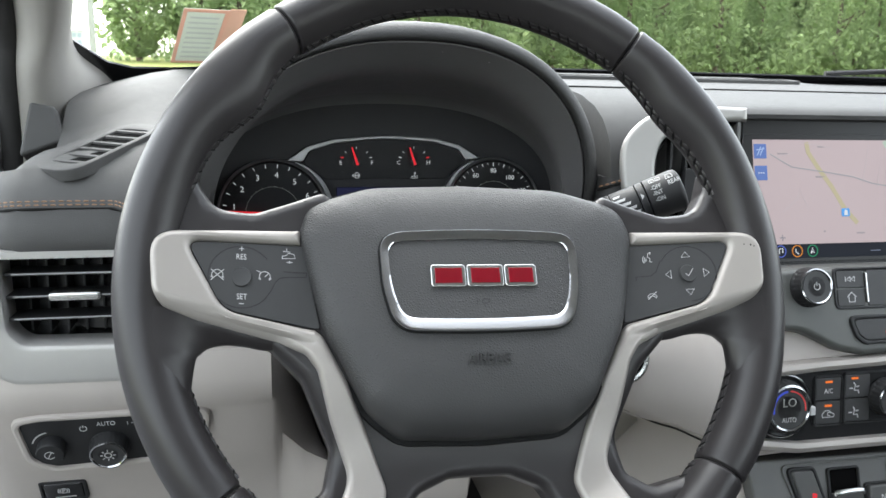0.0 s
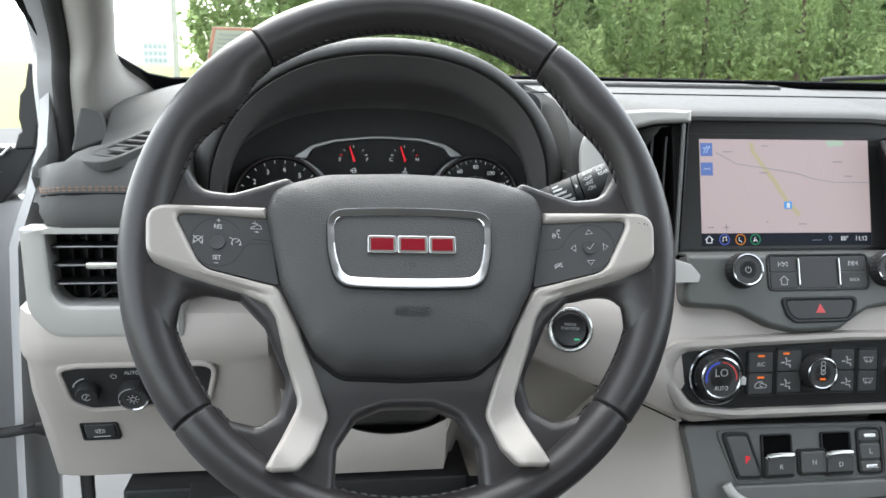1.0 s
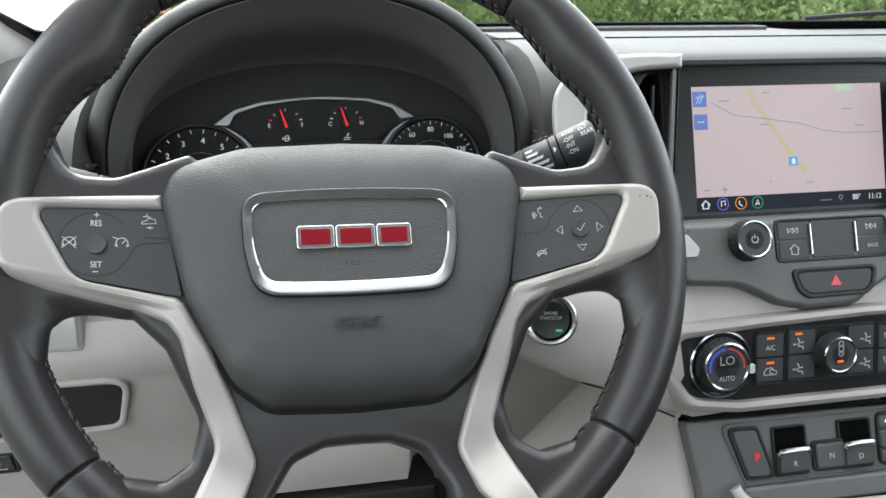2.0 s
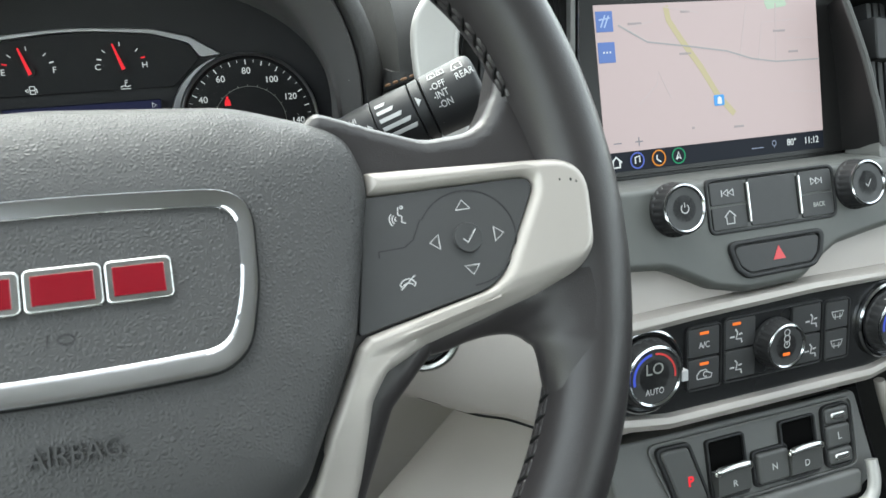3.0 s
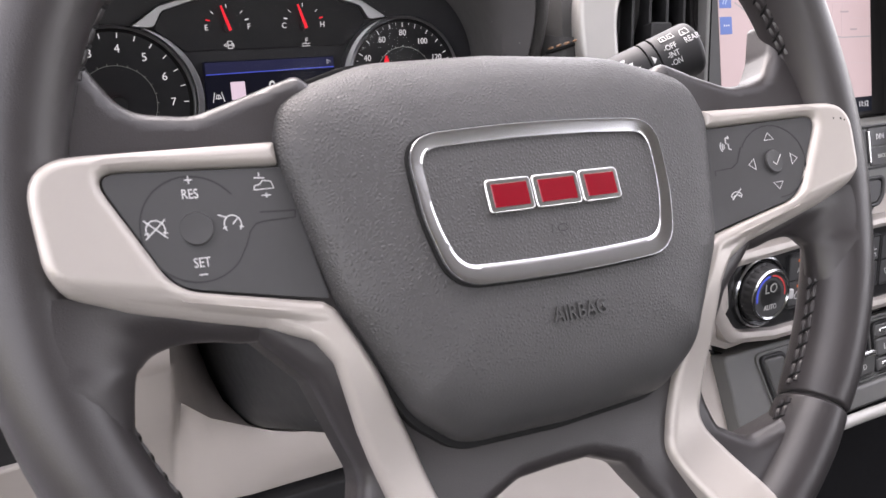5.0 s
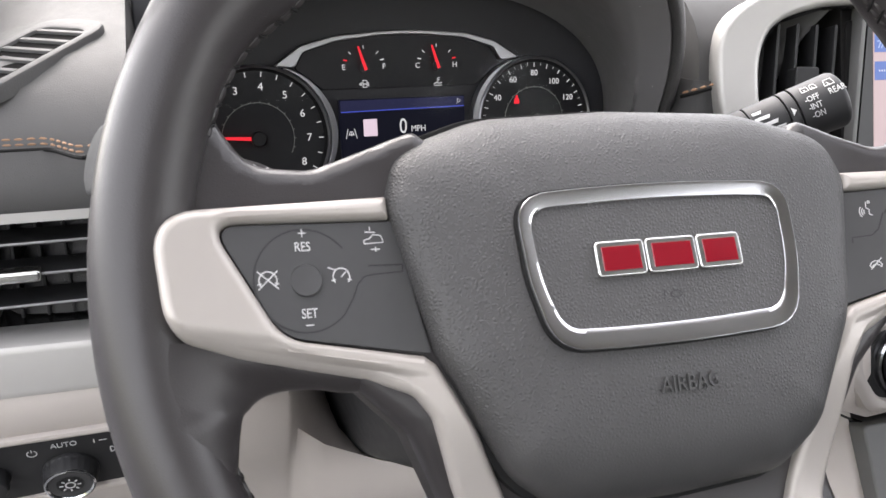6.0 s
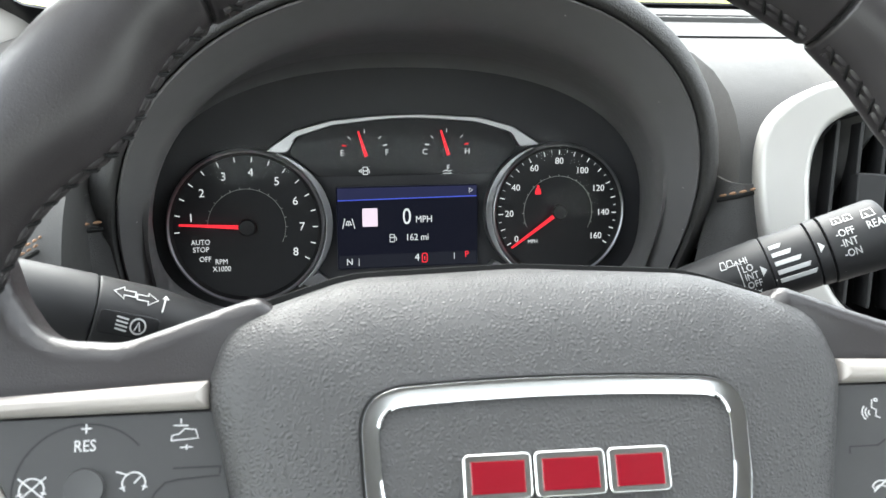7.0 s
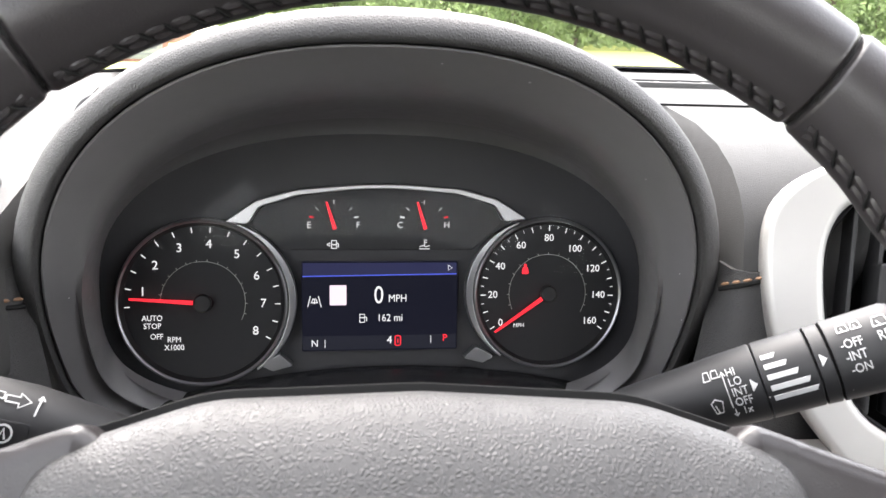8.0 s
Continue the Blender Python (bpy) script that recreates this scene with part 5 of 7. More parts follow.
for word, x in (("E", -0.0408), ("F", -0.0124), ("C", 0.0122), ("H", 0.0400)):
    lettering(word, 0.0052, x, 0.0306, 0.0, G_WHITE, clus, "numeral")
for c in ((-0.0264, 0.0304), (0.0265, 0.0304)):
    needle(clus, c, 107, 0.0145, 0.0023)
    part("needle_hub", turned([(0.0034, 0.0), (0.0034, 0.0022), (0.0, 0.0026)], 24, closed=False), BLACK, clus, m=pose(*c, 0.0005))
# display
disp = part("trip_display", prism(box2(-0.0452, -0.0440, 0.0468, 0.0090, 0.001, 3), -0.004, -0.0004, 0.0003, 1), glowing("display_black", (0.005, 0.0055, 0.012), 1.0), clus, "lit dark trip display")
DBAR = glowing("display_bar", (0.018, 0.020, 0.055), 1.0)
part("top_bar", prism(box2(-0.0446, 0.0008, 0.0462, 0.0084, 0.0004, 2), -0.001, -0.0002, 0.0001, 1), DBAR, disp)
part("blue_line", strokes([[(-0.0446, 0.0006), (0.0462, 0.0016)]], 0.0006, 0.0001), G_BLUE, disp)
part("bottom_bar", prism(box2(-0.0446, -0.0432, 0.0462, -0.0350, 0.0004, 2), -0.001, -0.0002, 0.0001, 1), glowing("display_foot", (0.012, 0.013, 0.020), 1.0), disp)
part("speed_sign", prism(box2(-0.0290, -0.0166, -0.0192, -0.0048, 0.0006, 3), -0.001, 0.0001, 0.0001, 1), glowing("sign_pink", (0.80, 0.66, 0.78), 0.9), disp, "pale blank speed sign")
lettering("0", 0.0150, -0.0002, -0.0112, 0.0, G_WHITE, disp, stretch=0.8)
lettering("MPH", 0.0062, 0.0110, -0.0130, 0.0, G_WHITE, disp, stretch=0.9)
lettering("162 mi", 0.0062, 0.0064, -0.0246, 0.0, G_WHITE, disp, stretch=0.9)
lettering("N", 0.0056, -0.0378, -0.0394, 0.0, G_WHITE, disp)
lettering("P", 0.0058, 0.0394, -0.0372, 0.0, G_RED, disp)
lettering("4", 0.0066, 0.0062, -0.0380, 0.0, G_WHITE, disp)
icons("display_symbol", disp, G_WHITE, [[[(-0.0378 - 0.0, -0.0158), (-0.0378 + 0.0, -0.0128)], [(-0.0418, -0.0176), (-0.0402, -0.0110)], [(-0.0340, -0.0176), (-0.0356, -0.0110)], [(-0.0400, -0.0150), (-0.0358, -0.0150)], [(-0.0395, -0.0150), (-0.0388, -0.0128), (-0.0370, -0.0128), (-0.0362, -0.0150)]]], 0.0005, 0.0)
x0, y0 = -0.0098, -0.0246
icons("display_symbol", disp, G_WHITE, [[[(x0 - 0.0016, y0 - 0.0024), (x0 - 0.0016, y0 + 0.0024), (x0 + 0.0012, y0 + 0.0024), (x0 + 0.0012, y0 - 0.0024), (x0 - 0.0016, y0 - 0.0024)], [(x0 - 0.0016, y0 + 0.0004), (x0 + 0.0012, y0 + 0.0004)], [(x0 + 0.0012, y0 + 0.001), (x0 + 0.0024, y0 + 0.0004), (x0 + 0.0024, y0 - 0.0018)]]], 0.0005, 0.0)
icons("display_symbol", disp, G_WHITE, [[[(-0.0318, -0.0420), (-0.0318, -0.0372)]], [[(0.0310, -0.0400), (0.0310, -0.0356)]], [[(0.0412, 0.0068), (0.0412, 0.0038), (0.0436, 0.0053), (0.0412, 0.0068)]]], 0.0004, 0.0)
part("seat_warning", strokes([rounded([(0.0096, -0.0412), (0.0128, -0.0412), (0.0128, -0.0354), (0.0096, -0.0354)], 0.001, 4) + [Vector((0.0096, -0.0406))], [(0.0112, -0.0396), (0.0112, -0.0372)]], 0.0006, 0.0), G_RED, disp)
# dark lower lip in front of the display
rows = []
for i in range(25):
    x = lerp(-0.135, 0.150, i / 24)
    k = ((x - 0.006) / 0.125) ** 2
    far = max(0.0, 1 - ((x - 0.0075) / 0.1425) ** 4)
    rows.append([(x, -0.0530 - 0.0155 * k, 0.001), (x, -0.0542 - 0.0155 * k, 0.006), (x, -0.0565 - 0.0155 * k, 0.009), (x, -0.0640 - 0.012 * k, 0.009 + 0.015 * far), (x, -0.078, 0.009 + 0.05 * far), (x, -0.10, 0.009 + 0.11 * far)])
part("lower_lip", loft(rows, 0.002), PIANO, clus, "gloss black lip below the gauges", sharp=60)
lens_rows = [[(lerp(-0.160, 0.164, i / 12), lerp(-0.070, 0.088, j / 6), 0.0100) for i in range(13)] for j in range(7)]
lens = facing(part("lens", loft(lens_rows), LENS, clus, "clear flat lens over the gauges"), (0, 0, 1))
lens.visible_shadow = False


# ---- column stalks ----
def stalk_frame(tip, root, eye):
    tip, root, eye = Vector(tip), Vector(root), Vector(eye)
    u = (tip - root).normalized()
    n = (eye - (tip + root) / 2)
    n = (n - u * n.dot(u)).normalized()
    return matrix(root, u, n.cross(u))


R = 0.0142
wiper_m = stalk_frame((0.186, 0.5265, 1.1885), (0.080, 0.561, 1.138), (0.0, 0.24, 1.30))
wip = thing("wiper_stalk", wiper_m, "black wiper stalk with white printed markings", "control stalk")


def rod(name, pts, label="", mat=BLACK, parent=None):
    bm = stack([[(x, r * math.cos(2 * math.pi * i / 36), r * 1.0 * math.sin(2 * math.pi * i / 36)) for i in range(36)] for x, r in pts])
    return part(name, bm, mat, parent, label)


def along(x):
    """Places along the wiper stalk, counted from its root."""
    return 0.0786 + (x - 0.0808) * (0.80 if x < 0.0808 else 0.84)


def squeeze(bm):
    for v in bm.verts:
        v.co.x = along(v.co.x)
    return bm


rod("stem", [(along(x), r) for x, r in [(-0.03, 0.010), (0.0, 0.0118), (0.035, 0.0135), (0.0525, R), (0.0535, R - 0.0004)]], parent=wip)
rod("front_collar", [(along(x), r) for x, r in [(0.0540, R - 0.0004), (0.0545, R), (0.0765, R), (0.0770, R - 0.0004)]], parent=wip)
ring = rod("middle_ring", [(along(x), r) for x, r in [(0.0775, R - 0.0006), (0.0780, R + 0.0001), (0.0835, R + 0.0003), (0.0840, R - 0.0004)]], parent=wip)
end = rod("end_knob", [(along(x), r) for x, r in [(0.0845, R - 0.0004), (0.0850, R + 0.0004), (0.110, R + 0.0009), (0.1125, R + 0.0002), (0.1140, R - 0.0015), (0.1146, R - 0.004)]], parent=wip)
for w, x, y, sz in (("-OFF", 0.0885, 0.0042, 0.0043), ("-INT", 0.0888, 0.0, 0.0043), ("-ON", 0.0893, -0.0042, 0.0043)):
    lettering(w, sz, along(x), y, 0.0009, WHITE, end, align="LEFT", stretch=0.85, wrap=R)
lettering("REAR", 0.0046, along(0.1085), 0.0040, 0.0010, WHITE, end, stretch=0.8, wrap=R)
icons("symbol", end, WHITE, [[[(0.1030, 0.0075), (0.1040, 0.0112), (0.1085, 0.0112), (0.1090, 0.0075), (0.1030, 0.0075)], [(0.1062, 0.0075), (0.1050, 0.0095)]], [[(0.0895, 0.0088), (0.0900, 0.0118), (0.0935, 0.0118), (0.0940, 0.0088), (0.0895, 0.0088)], [(0.0950, 0.0088), (0.0956, 0.0118), (0.0985, 0.0118), (0.0990, 0.0088), (0.0950, 0.0088)], [(0.0918, 0.0088), (0.0914, 0.0104)], [(0.0970, 0.0088), (0.0966, 0.0104)]]], 0.00045, 0.0011, lambda q: wrapped(squeeze(q), R))
b = prism([Vector((0.0795, -0.0006)), Vector((0.0822, 0.0016)), Vector((0.0795, 0.0038))], 0.0002, 0.0006, 0.0001, 1)
part("pointer", wrapped(squeeze(b), R), WHITE, ring)
for i, (y, x1) in enumerate(((0.0072, 0.0618), (0.0034, 0.0655), (-0.0004, 0.0690), (-0.0042, 0.0725), (-0.0080, 0.0745))):
    b = prism([Vector((0.0565, y)), Vector((x1, y)), Vector((x1 + 0.0012, y + 0.0019)), Vector((0.0565, y + 0.0019))], 0.0, 0.0003, 0.0001, 1)
    part("stripe", wrapped(squeeze(b), R), WHITE, wip, "white stripe")
for w, y in (("HI", 0.0060), ("LO", 0.0024), ("INT", -0.0012), ("OFF", -0.0048), ("1x", -0.0084)):
    lettering(w, 0.0042, along(0.0400 + (0.0 if w != "1x" else 0.002)), y, 0.0004, WHITE, wip, align="LEFT", stretch=0.85, wrap=R - 0.0004)
icons("symbol", wip, WHITE, [[[(0.0385, 0.0065), (0.0385, -0.0062)], [(0.0372, 0.0052), (0.0385, 0.0070), (0.0398, 0.0052)], [(0.0392, -0.0070), (0.0392, -0.0098)], [(0.0382, -0.0088), (0.0392, -0.0100), (0.0402, -0.0088)]], [[(0.0310, -0.0070), (0.0300, -0.0030), (0.0320, -0.0018), (0.0350, -0.0030), (0.0340, -0.0070), (0.0310, -0.0070)], [(0.0325, -0.0070), (0.0315, -0.0040)]], [[(0.0300, 0.0050), (0.0306, 0.0085), (0.0326, 0.0085), (0.0330, 0.0050), (0.0300, 0.0050)], [(0.0336, 0.0055), (0.0342, 0.0085), (0.0365, 0.0085), (0.0368, 0.0055), (0.0336, 0.0055)]]], 0.00045, 0.0004, lambda q: wrapped(squeeze(q), R - 0.0004))
b = prism([Vector((0.0490, -0.0026)), Vector((0.0518, -0.0004)), Vector((0.0490, 0.0018))], 0.0002, 0.0006, 0.0001, 1)
part("pointer", wrapped(squeeze(b), R - 0.0004), WHITE, wip)

turn_m = stalk_frame((-0.2015, 0.531, 1.1745), (-0.082, 0.562, 1.127), (-0.02, 0.24, 1.30))
trn = thing("turn_signal_stalk", turn_m @ Matrix.Rotation(0, 4, "X"), "black turn signal stalk with white printed arrows", "control stalk")


def flipped(bm):
    for v in bm.verts:
        v.co.y = -v.co.y
    return bm


def slid(bm):
    for v in bm.verts:
        v.co.x += 0.0215
        v.co.y += 0.0025
    return bm


rod("stem", [(-0.03, 0.007), (0.0, 0.008), (0.020, 0.0098), (0.040, 0.0130), (0.055, 0.0149), (0.0765, 0.0152), (0.0775, 0.0147)], parent=trn)
knob = rod("end_knob", [(0.0780, 0.0147), (0.0788, 0.0153), (0.118, 0.0150), (0.1205, 0.0142), (0.1215, 0.012)], parent=trn)
for x, y, s in ((0.0475, 0.0068, 1), (0.0385, 0.0060, -1)):
    icons("arrow", trn, WHITE, [[[(x - 0.0042 * s, y - 0.0012), (x, y - 0.0012), (x, y - 0.0028), (x + 0.0036 * s, y), (x, y + 0.0028), (x, y + 0.0012), (x - 0.0042 * s, y + 0.0012), (x - 0.0042 * s, y - 0.0012)]]], 0.0005, 0.0006, lambda q: wrapped(flipped(slid(q)), 0.0152))
icons("symbol", trn, WHITE, [[[(0.0330, 0.0015), (0.0320, 0.0085)], [(0.0310, 0.0072), (0.0320, 0.0090), (0.0330, 0.0072)]], [arc2(0.0920, 0.0030, 0.0030, 0, 360, 20), [(0.0850, 0.0055), (0.0850, 0.0085), (0.0835, 0.0072)], [(0.0850, 0.0005), (0.0850, -0.0025), (0.0835, -0.0012)]]], 0.0006, 0.0007, lambda q: wrapped(flipped(slid(q)), 0.0152))
btn = part("high_beam_button", wrapped(flipped(slid(prism(box2(0.0330, -0.0098, 0.0545, -0.0010, 0.002, 4), -0.001, 0.0009, 0.0004, 2))), 0.0148), PIANO, trn, "black push button")
b = strokes([arc2(0.0405, -0.0052, 0.0027, 0, 360, 20), [(0.0395, -0.0068), (0.0405, -0.0036), (0.0415, -0.0068)]] + [[(0.0442, -0.0075 + 0.0014 * i), (0.0485, -0.0071 + 0.0014 * i)] for i in range(4)], 0.0006, 0.0012)
part("symbols", wrapped(flipped(slid(b)), 0.0148), WHITE, btn)


# ---- air vents ----
def slot_box(parent, outline, deep, mat=PIANO, name="duct"):
    """A dark pocket behind an opening."""
    o = list(outline)
    bm = stack([at_z(o, 0.0), at_z(o, -deep)], False, True)
    return part(name, bm, mat, parent)


VENT = matrix((-0.2425, 0.6090, 1.0925), (1, 0, 0), (0, 0.05, 1))
vent = thing("side_air_vent", VENT, "black slatted air vent with a satin silver surround", "air vent")
opening = rounded([(-0.0500, 0.0320, 0.004), (-0.0470, -0.0200, 0.014), (-0.0380, -0.0290, 0.012), (0.052, -0.0310, 0.004), (0.052, 0.0320, 0.004)], 0.004, 6)
outer = rounded([(-0.0720, 0.0370, 0.003), (-0.0700, -0.0350, 0.028), (-0.0520, -0.0590, 0.026), (0.060, -0.0610, 0.004), (0.060, 0.0370, 0.003)], 0.004, 6)
part("surround", frame_ring(outer, opening, -0.020, 0.0070, 0.0050), PALE, vent, "satin silver surround")
duct = slot_box(vent, inset(opening, -0.0005), 0.05)
duct.location.z = 0.003
for y in (0.0195, 0.0035, -0.0125):
    b = cuboid(-0.049, y - 0.0012, -0.026, 0.051, y + 0.0012, -0.001, 0.0008)
    slat = part("slat", b, BLACK, vent)
    part("slat_edge", cuboid(-0.044, y - 0.0004, -0.002, 0.051, y + 0.0008, -0.0002, 0.0003), STEEL, slat, "thin bright slat edge")
for i in range(9):
    x = -0.040 + 0.0125 * i
    part("vane", cuboid(x - 0.0008, -0.029, -0.048, x + 0.0008, 0.031, -0.028, 0.0005), BLACK, vent)
part("tab", prism(box2(-0.0205, 0.0008, 0.0140, 0.0070, 0.0025, 4), -0.004, 0.0042, 0.0018, 3), BRIGHT, vent, "silver sliding tab")
part("backing", cuboid(-0.055, -0.035, -0.062, 0.055, 0.036, -0.052, 0.001), THREAD_GAP, vent)

# demister slots on the driver's corner of the dashboard
def dash_top(x, y):
    """The height of the dashboard's pad."""
    row = dash_row(x)
    return max(lerp(p.z, q.z, (p.y - y) / (p.y - q.y)) for p, q in zip(row, row[1:]) if p.y >= y > q.y)


vx, vy = -0.2330, 0.6680
slope_u = (dash_top(vx + 0.018, vy + 0.0234) - dash_top(vx - 0.018, vy - 0.0234)) / 0.06
slope_v = (dash_top(vx - 0.0078, vy + 0.0058) - dash_top(vx + 0.0078, vy - 0.0058)) / 0.02
dv = thing("demister_vent", matrix((vx, vy, dash_top(vx, vy) + 0.0014), (0.60, 0.78, slope_u), (-0.78, 0.58, slope_v)), "small oval demister vent let into the dashboard", "air vent")
oval_o, oval_i = box2(-0.050, -0.0235, 0.050, 0.0215, 0.018, 6), box2(-0.036, -0.0175, 0.036, 0.0145, 0.010, 6)
part("vent_frame", frame_ring(oval_o, oval_i, -0.008, 0.0008, 0.0020), SOFT, dv, "dark grey oval frame")
# black plate near the surface, painted for the shade between the slats
part("duct", prism(inset(oval_i, -0.0003), -0.008, -0.0015, 0.0002, 1), SHADE, dv)
for i in range(6):
    x = -0.032 + 0.0128 * i
    part("slat", cuboid(x - 0.0016, -0.0174, -0.005, x + 0.0016, 0.0144, 0.0002, 0.0005), SOFT, dv)

# speaker grille strip at the windscreen
grl = thing("dash_grille", matrix((0.30, 0.885, 1.2530), (1, 0, 0), (0, 1, 0.05)), "slim dark slotted demister grille along the windscreen", "air vent")
part("grille_frame", frame_ring(box2(-0.16, -0.014, 0.208, 0.014, 0.006), box2(-0.152, -0.009, 0.200, 0.009, 0.004), -0.004, 0.0020, 0.001), SOFT, grl)
part("duct", prism(box2(-0.1525, -0.0095, 0.2005, 0.0095, 0.004), -0.006, -0.003, 0.0004, 1), THREAD_GAP, grl)
for i in range(19):
    x = -0.146 + 0.0188 * i
    part("slat", cuboid(x - 0.0016, -0.0092, -0.004, x + 0.0016, 0.0092, 0.0008, 0.0004), SOFT, grl)


def driver_vent():
    """Tall vent beside the screen, in a silver crescent."""
    v = thing("centre_air_vent", matrix((0.232, 0.6210, 1.158), (1, -0.36, 0), (0, 0.25, 0.968)), "tall black air vent in a satin silver crescent beside the screen", "air vent", "centre vents")

    def loc(pts):
        return [((x - 0.232) / 0.94, (z - 1.158) / 0.968, *r) for x, z, *r in pts]

    o = [(0.2710, 1.2330, 0.001), (0.2350, 1.2330, 0.02), (0.2020, 1.2270, 0.02), (0.1800, 1.2060, 0.03), (0.1780, 1.1750, 0.03), (0.1880, 1.1340, 0.03), (0.2060, 1.1040, 0.03), (0.2300, 1.0800, 0.02), (0.2620, 1.0640, 0.02), (0.2980, 1.0540, 0.002)]
    i = [(0.3020, 1.0640, 0.002), (0.2740, 1.0800, 0.02), (0.2480, 1.0990, 0.02), (0.2250, 1.1130, 0.02), (0.2100, 1.1400, 0.03), (0.2040, 1.1720, 0.03), (0.2050, 1.1960, 0.02), (0.2150, 1.2110, 0.012), (0.2400, 1.2200, 0.01), (0.2710, 1.2225, 0.001)]
    curve = [(q.x, q.y) for line in (o, i) for q in smooth_path([Vector(p[:2]) for p in line], 5)]
    part("surround", prism([Vector(p) for p in loc(curve)], -0.024, 0.006, 0.0042, 4), PALE, v, "satin silver crescent")
    hole = rounded(loc([(0.2700, 1.2235, 0.002), (0.2400, 1.2210, 0.01), (0.2145, 1.2120, 0.012), (0.2040, 1.1960, 0.02), (0.2030, 1.1720, 0.03), (0.2090, 1.1400, 0.03), (0.2240, 1.1120, 0.02), (0.2480, 1.0980, 0.02), (0.2700, 1.0930, 0.002)]), 0.004, 5)
    # near-black end plate paints in the duct's unlit depth
    part("duct", prism(inset(hole, -0.0010), -0.060, -0.034, 0.0004, 1), SHADE, v)
    part("inner_wall", stack([at_z(inset(hole, -0.0008), -0.036), at_z(inset(hole, -0.0004), -0.002), at_z(inset(hole, 0.0012), 0.0012), at_z(inset(hole, 0.0024), -0.003)], False, False), PIANO, v)
    for k in range(4):
        x = -0.0165 + 0.0125 * k
        part("slat", cuboid(x - 0.0011, -0.050 + 0.006 * (3 - k) * 0.2, -0.026, x + 0.0011, 0.054, -0.003, 0.0008), BLACK, v)
    part("tab", prism(box2(-0.0055, -0.004, 0.0095, 0.026, 0.002, 4), -0.012, 0.0030, 0.0014, 3), BLACK, v, "sliding tab of the vent")
    part("divider", cuboid(0.0345, -0.058, -0.02, 0.0375, 0.066, 0.0030, 0.0010), CONSOLE, v, "grey divider beside the screen")
    return v


def passenger_vent():
    """The vent on the other side of the screen, its crescent sweeping down to the knob."""
    v = thing("centre_air_vent", matrix((0.50, 0.5780, 1.12), (1, 0, 0), (0, 0.287, 0.958)), "tall black air vent in a satin silver crescent above the knob", "air vent", "centre vents")

    def swept(bm):
        """The foot comes forward on to the audio panel."""
        for p in bm.verts:
            d = 0.0100 * ease(0.006, -0.034, p.co.y)
            p.co += Vector((-1.1 * d, 0, d))
        return bm

    o = [(-0.020, 0.1010), (0.004, 0.0980), (0.0215, 0.0860), (0.0310, 0.0696), (0.0354, 0.0497), (0.0383, 0.0296), (0.0384, 0.0094), (0.0338, -0.0023), (0.0193, -0.0162), (0.0025, -0.0320), (-0.0106, -0.0380)]
    i = [(-0.0075, -0.0215), (0.0045, -0.0108), (0.0191, 0.0), (0.0248, 0.0104), (0.0266, 0.0303), (0.0247, 0.0502), (0.0195, 0.0700), (0.0105, 0.0850), (-0.003, 0.0925), (-0.020, 0.0945)]
    o, i = smooth_path([Vector((*p, 0)) for p in o], 9), smooth_path([Vector((*p, 0)) for p in reversed(i)], 10)
    band = []
    for p, q in zip(o, i):
        band.append([p.lerp(q, f) + Vector((0, 0, z)) for f, z in ((0, -0.040), (0, 0.0), (0.03, 0.0026), (0.12, 0.0044), (0.3, 0.0052), (0.7, 0.0052), (0.88, 0.0044), (0.97, 0.0026), (1, 0.0), (1, -0.004))])
    end = band[-1]
    band.append([Vector((p.x, p.y, -0.012)).lerp(Vector((end[4].x, end[4].y, -0.012)), 0.02) for p in end])
    part("inner_wall", swept(loft([[q + Vector((0.0004, 0, -0.003)), q + Vector((0.0006, 0, -0.031))] for q in i[:-9]], 0.0006)), BLACK, v, "black inner wall")
    part("surround", swept(loft(band)), PALE, v, "satin silver crescent", sharp=60)
    side = [(-0.0400, 0.0930), (-0.0315, 0.0705), (-0.0255, 0.0525), (-0.0207, 0.0330), (-0.0167, 0.0135), (-0.0148, -0.0060)]
    part("divider", tube(smooth_path([Vector((x, y, 0.0005)) for x, y in side], 5), 0.0023, 8), KEYMAT, v, "thin grey divider beside the screen")
    back = [Vector((x - 0.001, y, -0.0005)) for x, y in side]
    rows = [[(-0.018, p.y, -0.042), (-0.021, p.y, -0.036), tuple(p.lerp(Vector((-0.021, p.y, -0.036)), 0.5)), tuple(p)] for p in smooth_path(back, 4)]
    part("cheek", loft(rows, 0.001), SURROUND, v, "dark side of the screen's recess", sharp=60)
    hole = [(-0.036, 0.0940), (-0.030, 0.0700), (-0.0245, 0.0525), (-0.0195, 0.0330), (-0.0155, 0.0135), (-0.0130, -0.0030), (0.018, -0.0020), (0.0258, 0.0104), (0.0275, 0.0300), (0.0258, 0.0500), (0.0205, 0.0700), (0.0110, 0.0860), (-0.004, 0.0940)]
    # shade inside this duct is put into the plate's colour
    part("duct", prism(rounded(hole, 0.003, 3), -0.050, -0.030, 0.0004, 1), SHADE, v)
    for k in range(3):
        x = -0.0090 + 0.0062 * k
        part("slat", prism(rounded([(x, 0.0010 - 0.001 * k), (x + 0.0046, 0.0005 - 0.001 * k), (x + 0.0040, 0.090), (x - 0.0005, 0.090)], 0.0010, 3), -0.030, -0.010, 0.0010, 2), BLACK, v)
    tab = part("tab", prism(rounded([(-0.0108, 0.0515), (0.0108, 0.0495), (0.0090, 0.0780), (-0.0105, 0.0800)], 0.0025, 4), -0.018, -0.0030, 0.0016, 3), BLACK, v, "sliding tab of the vent")
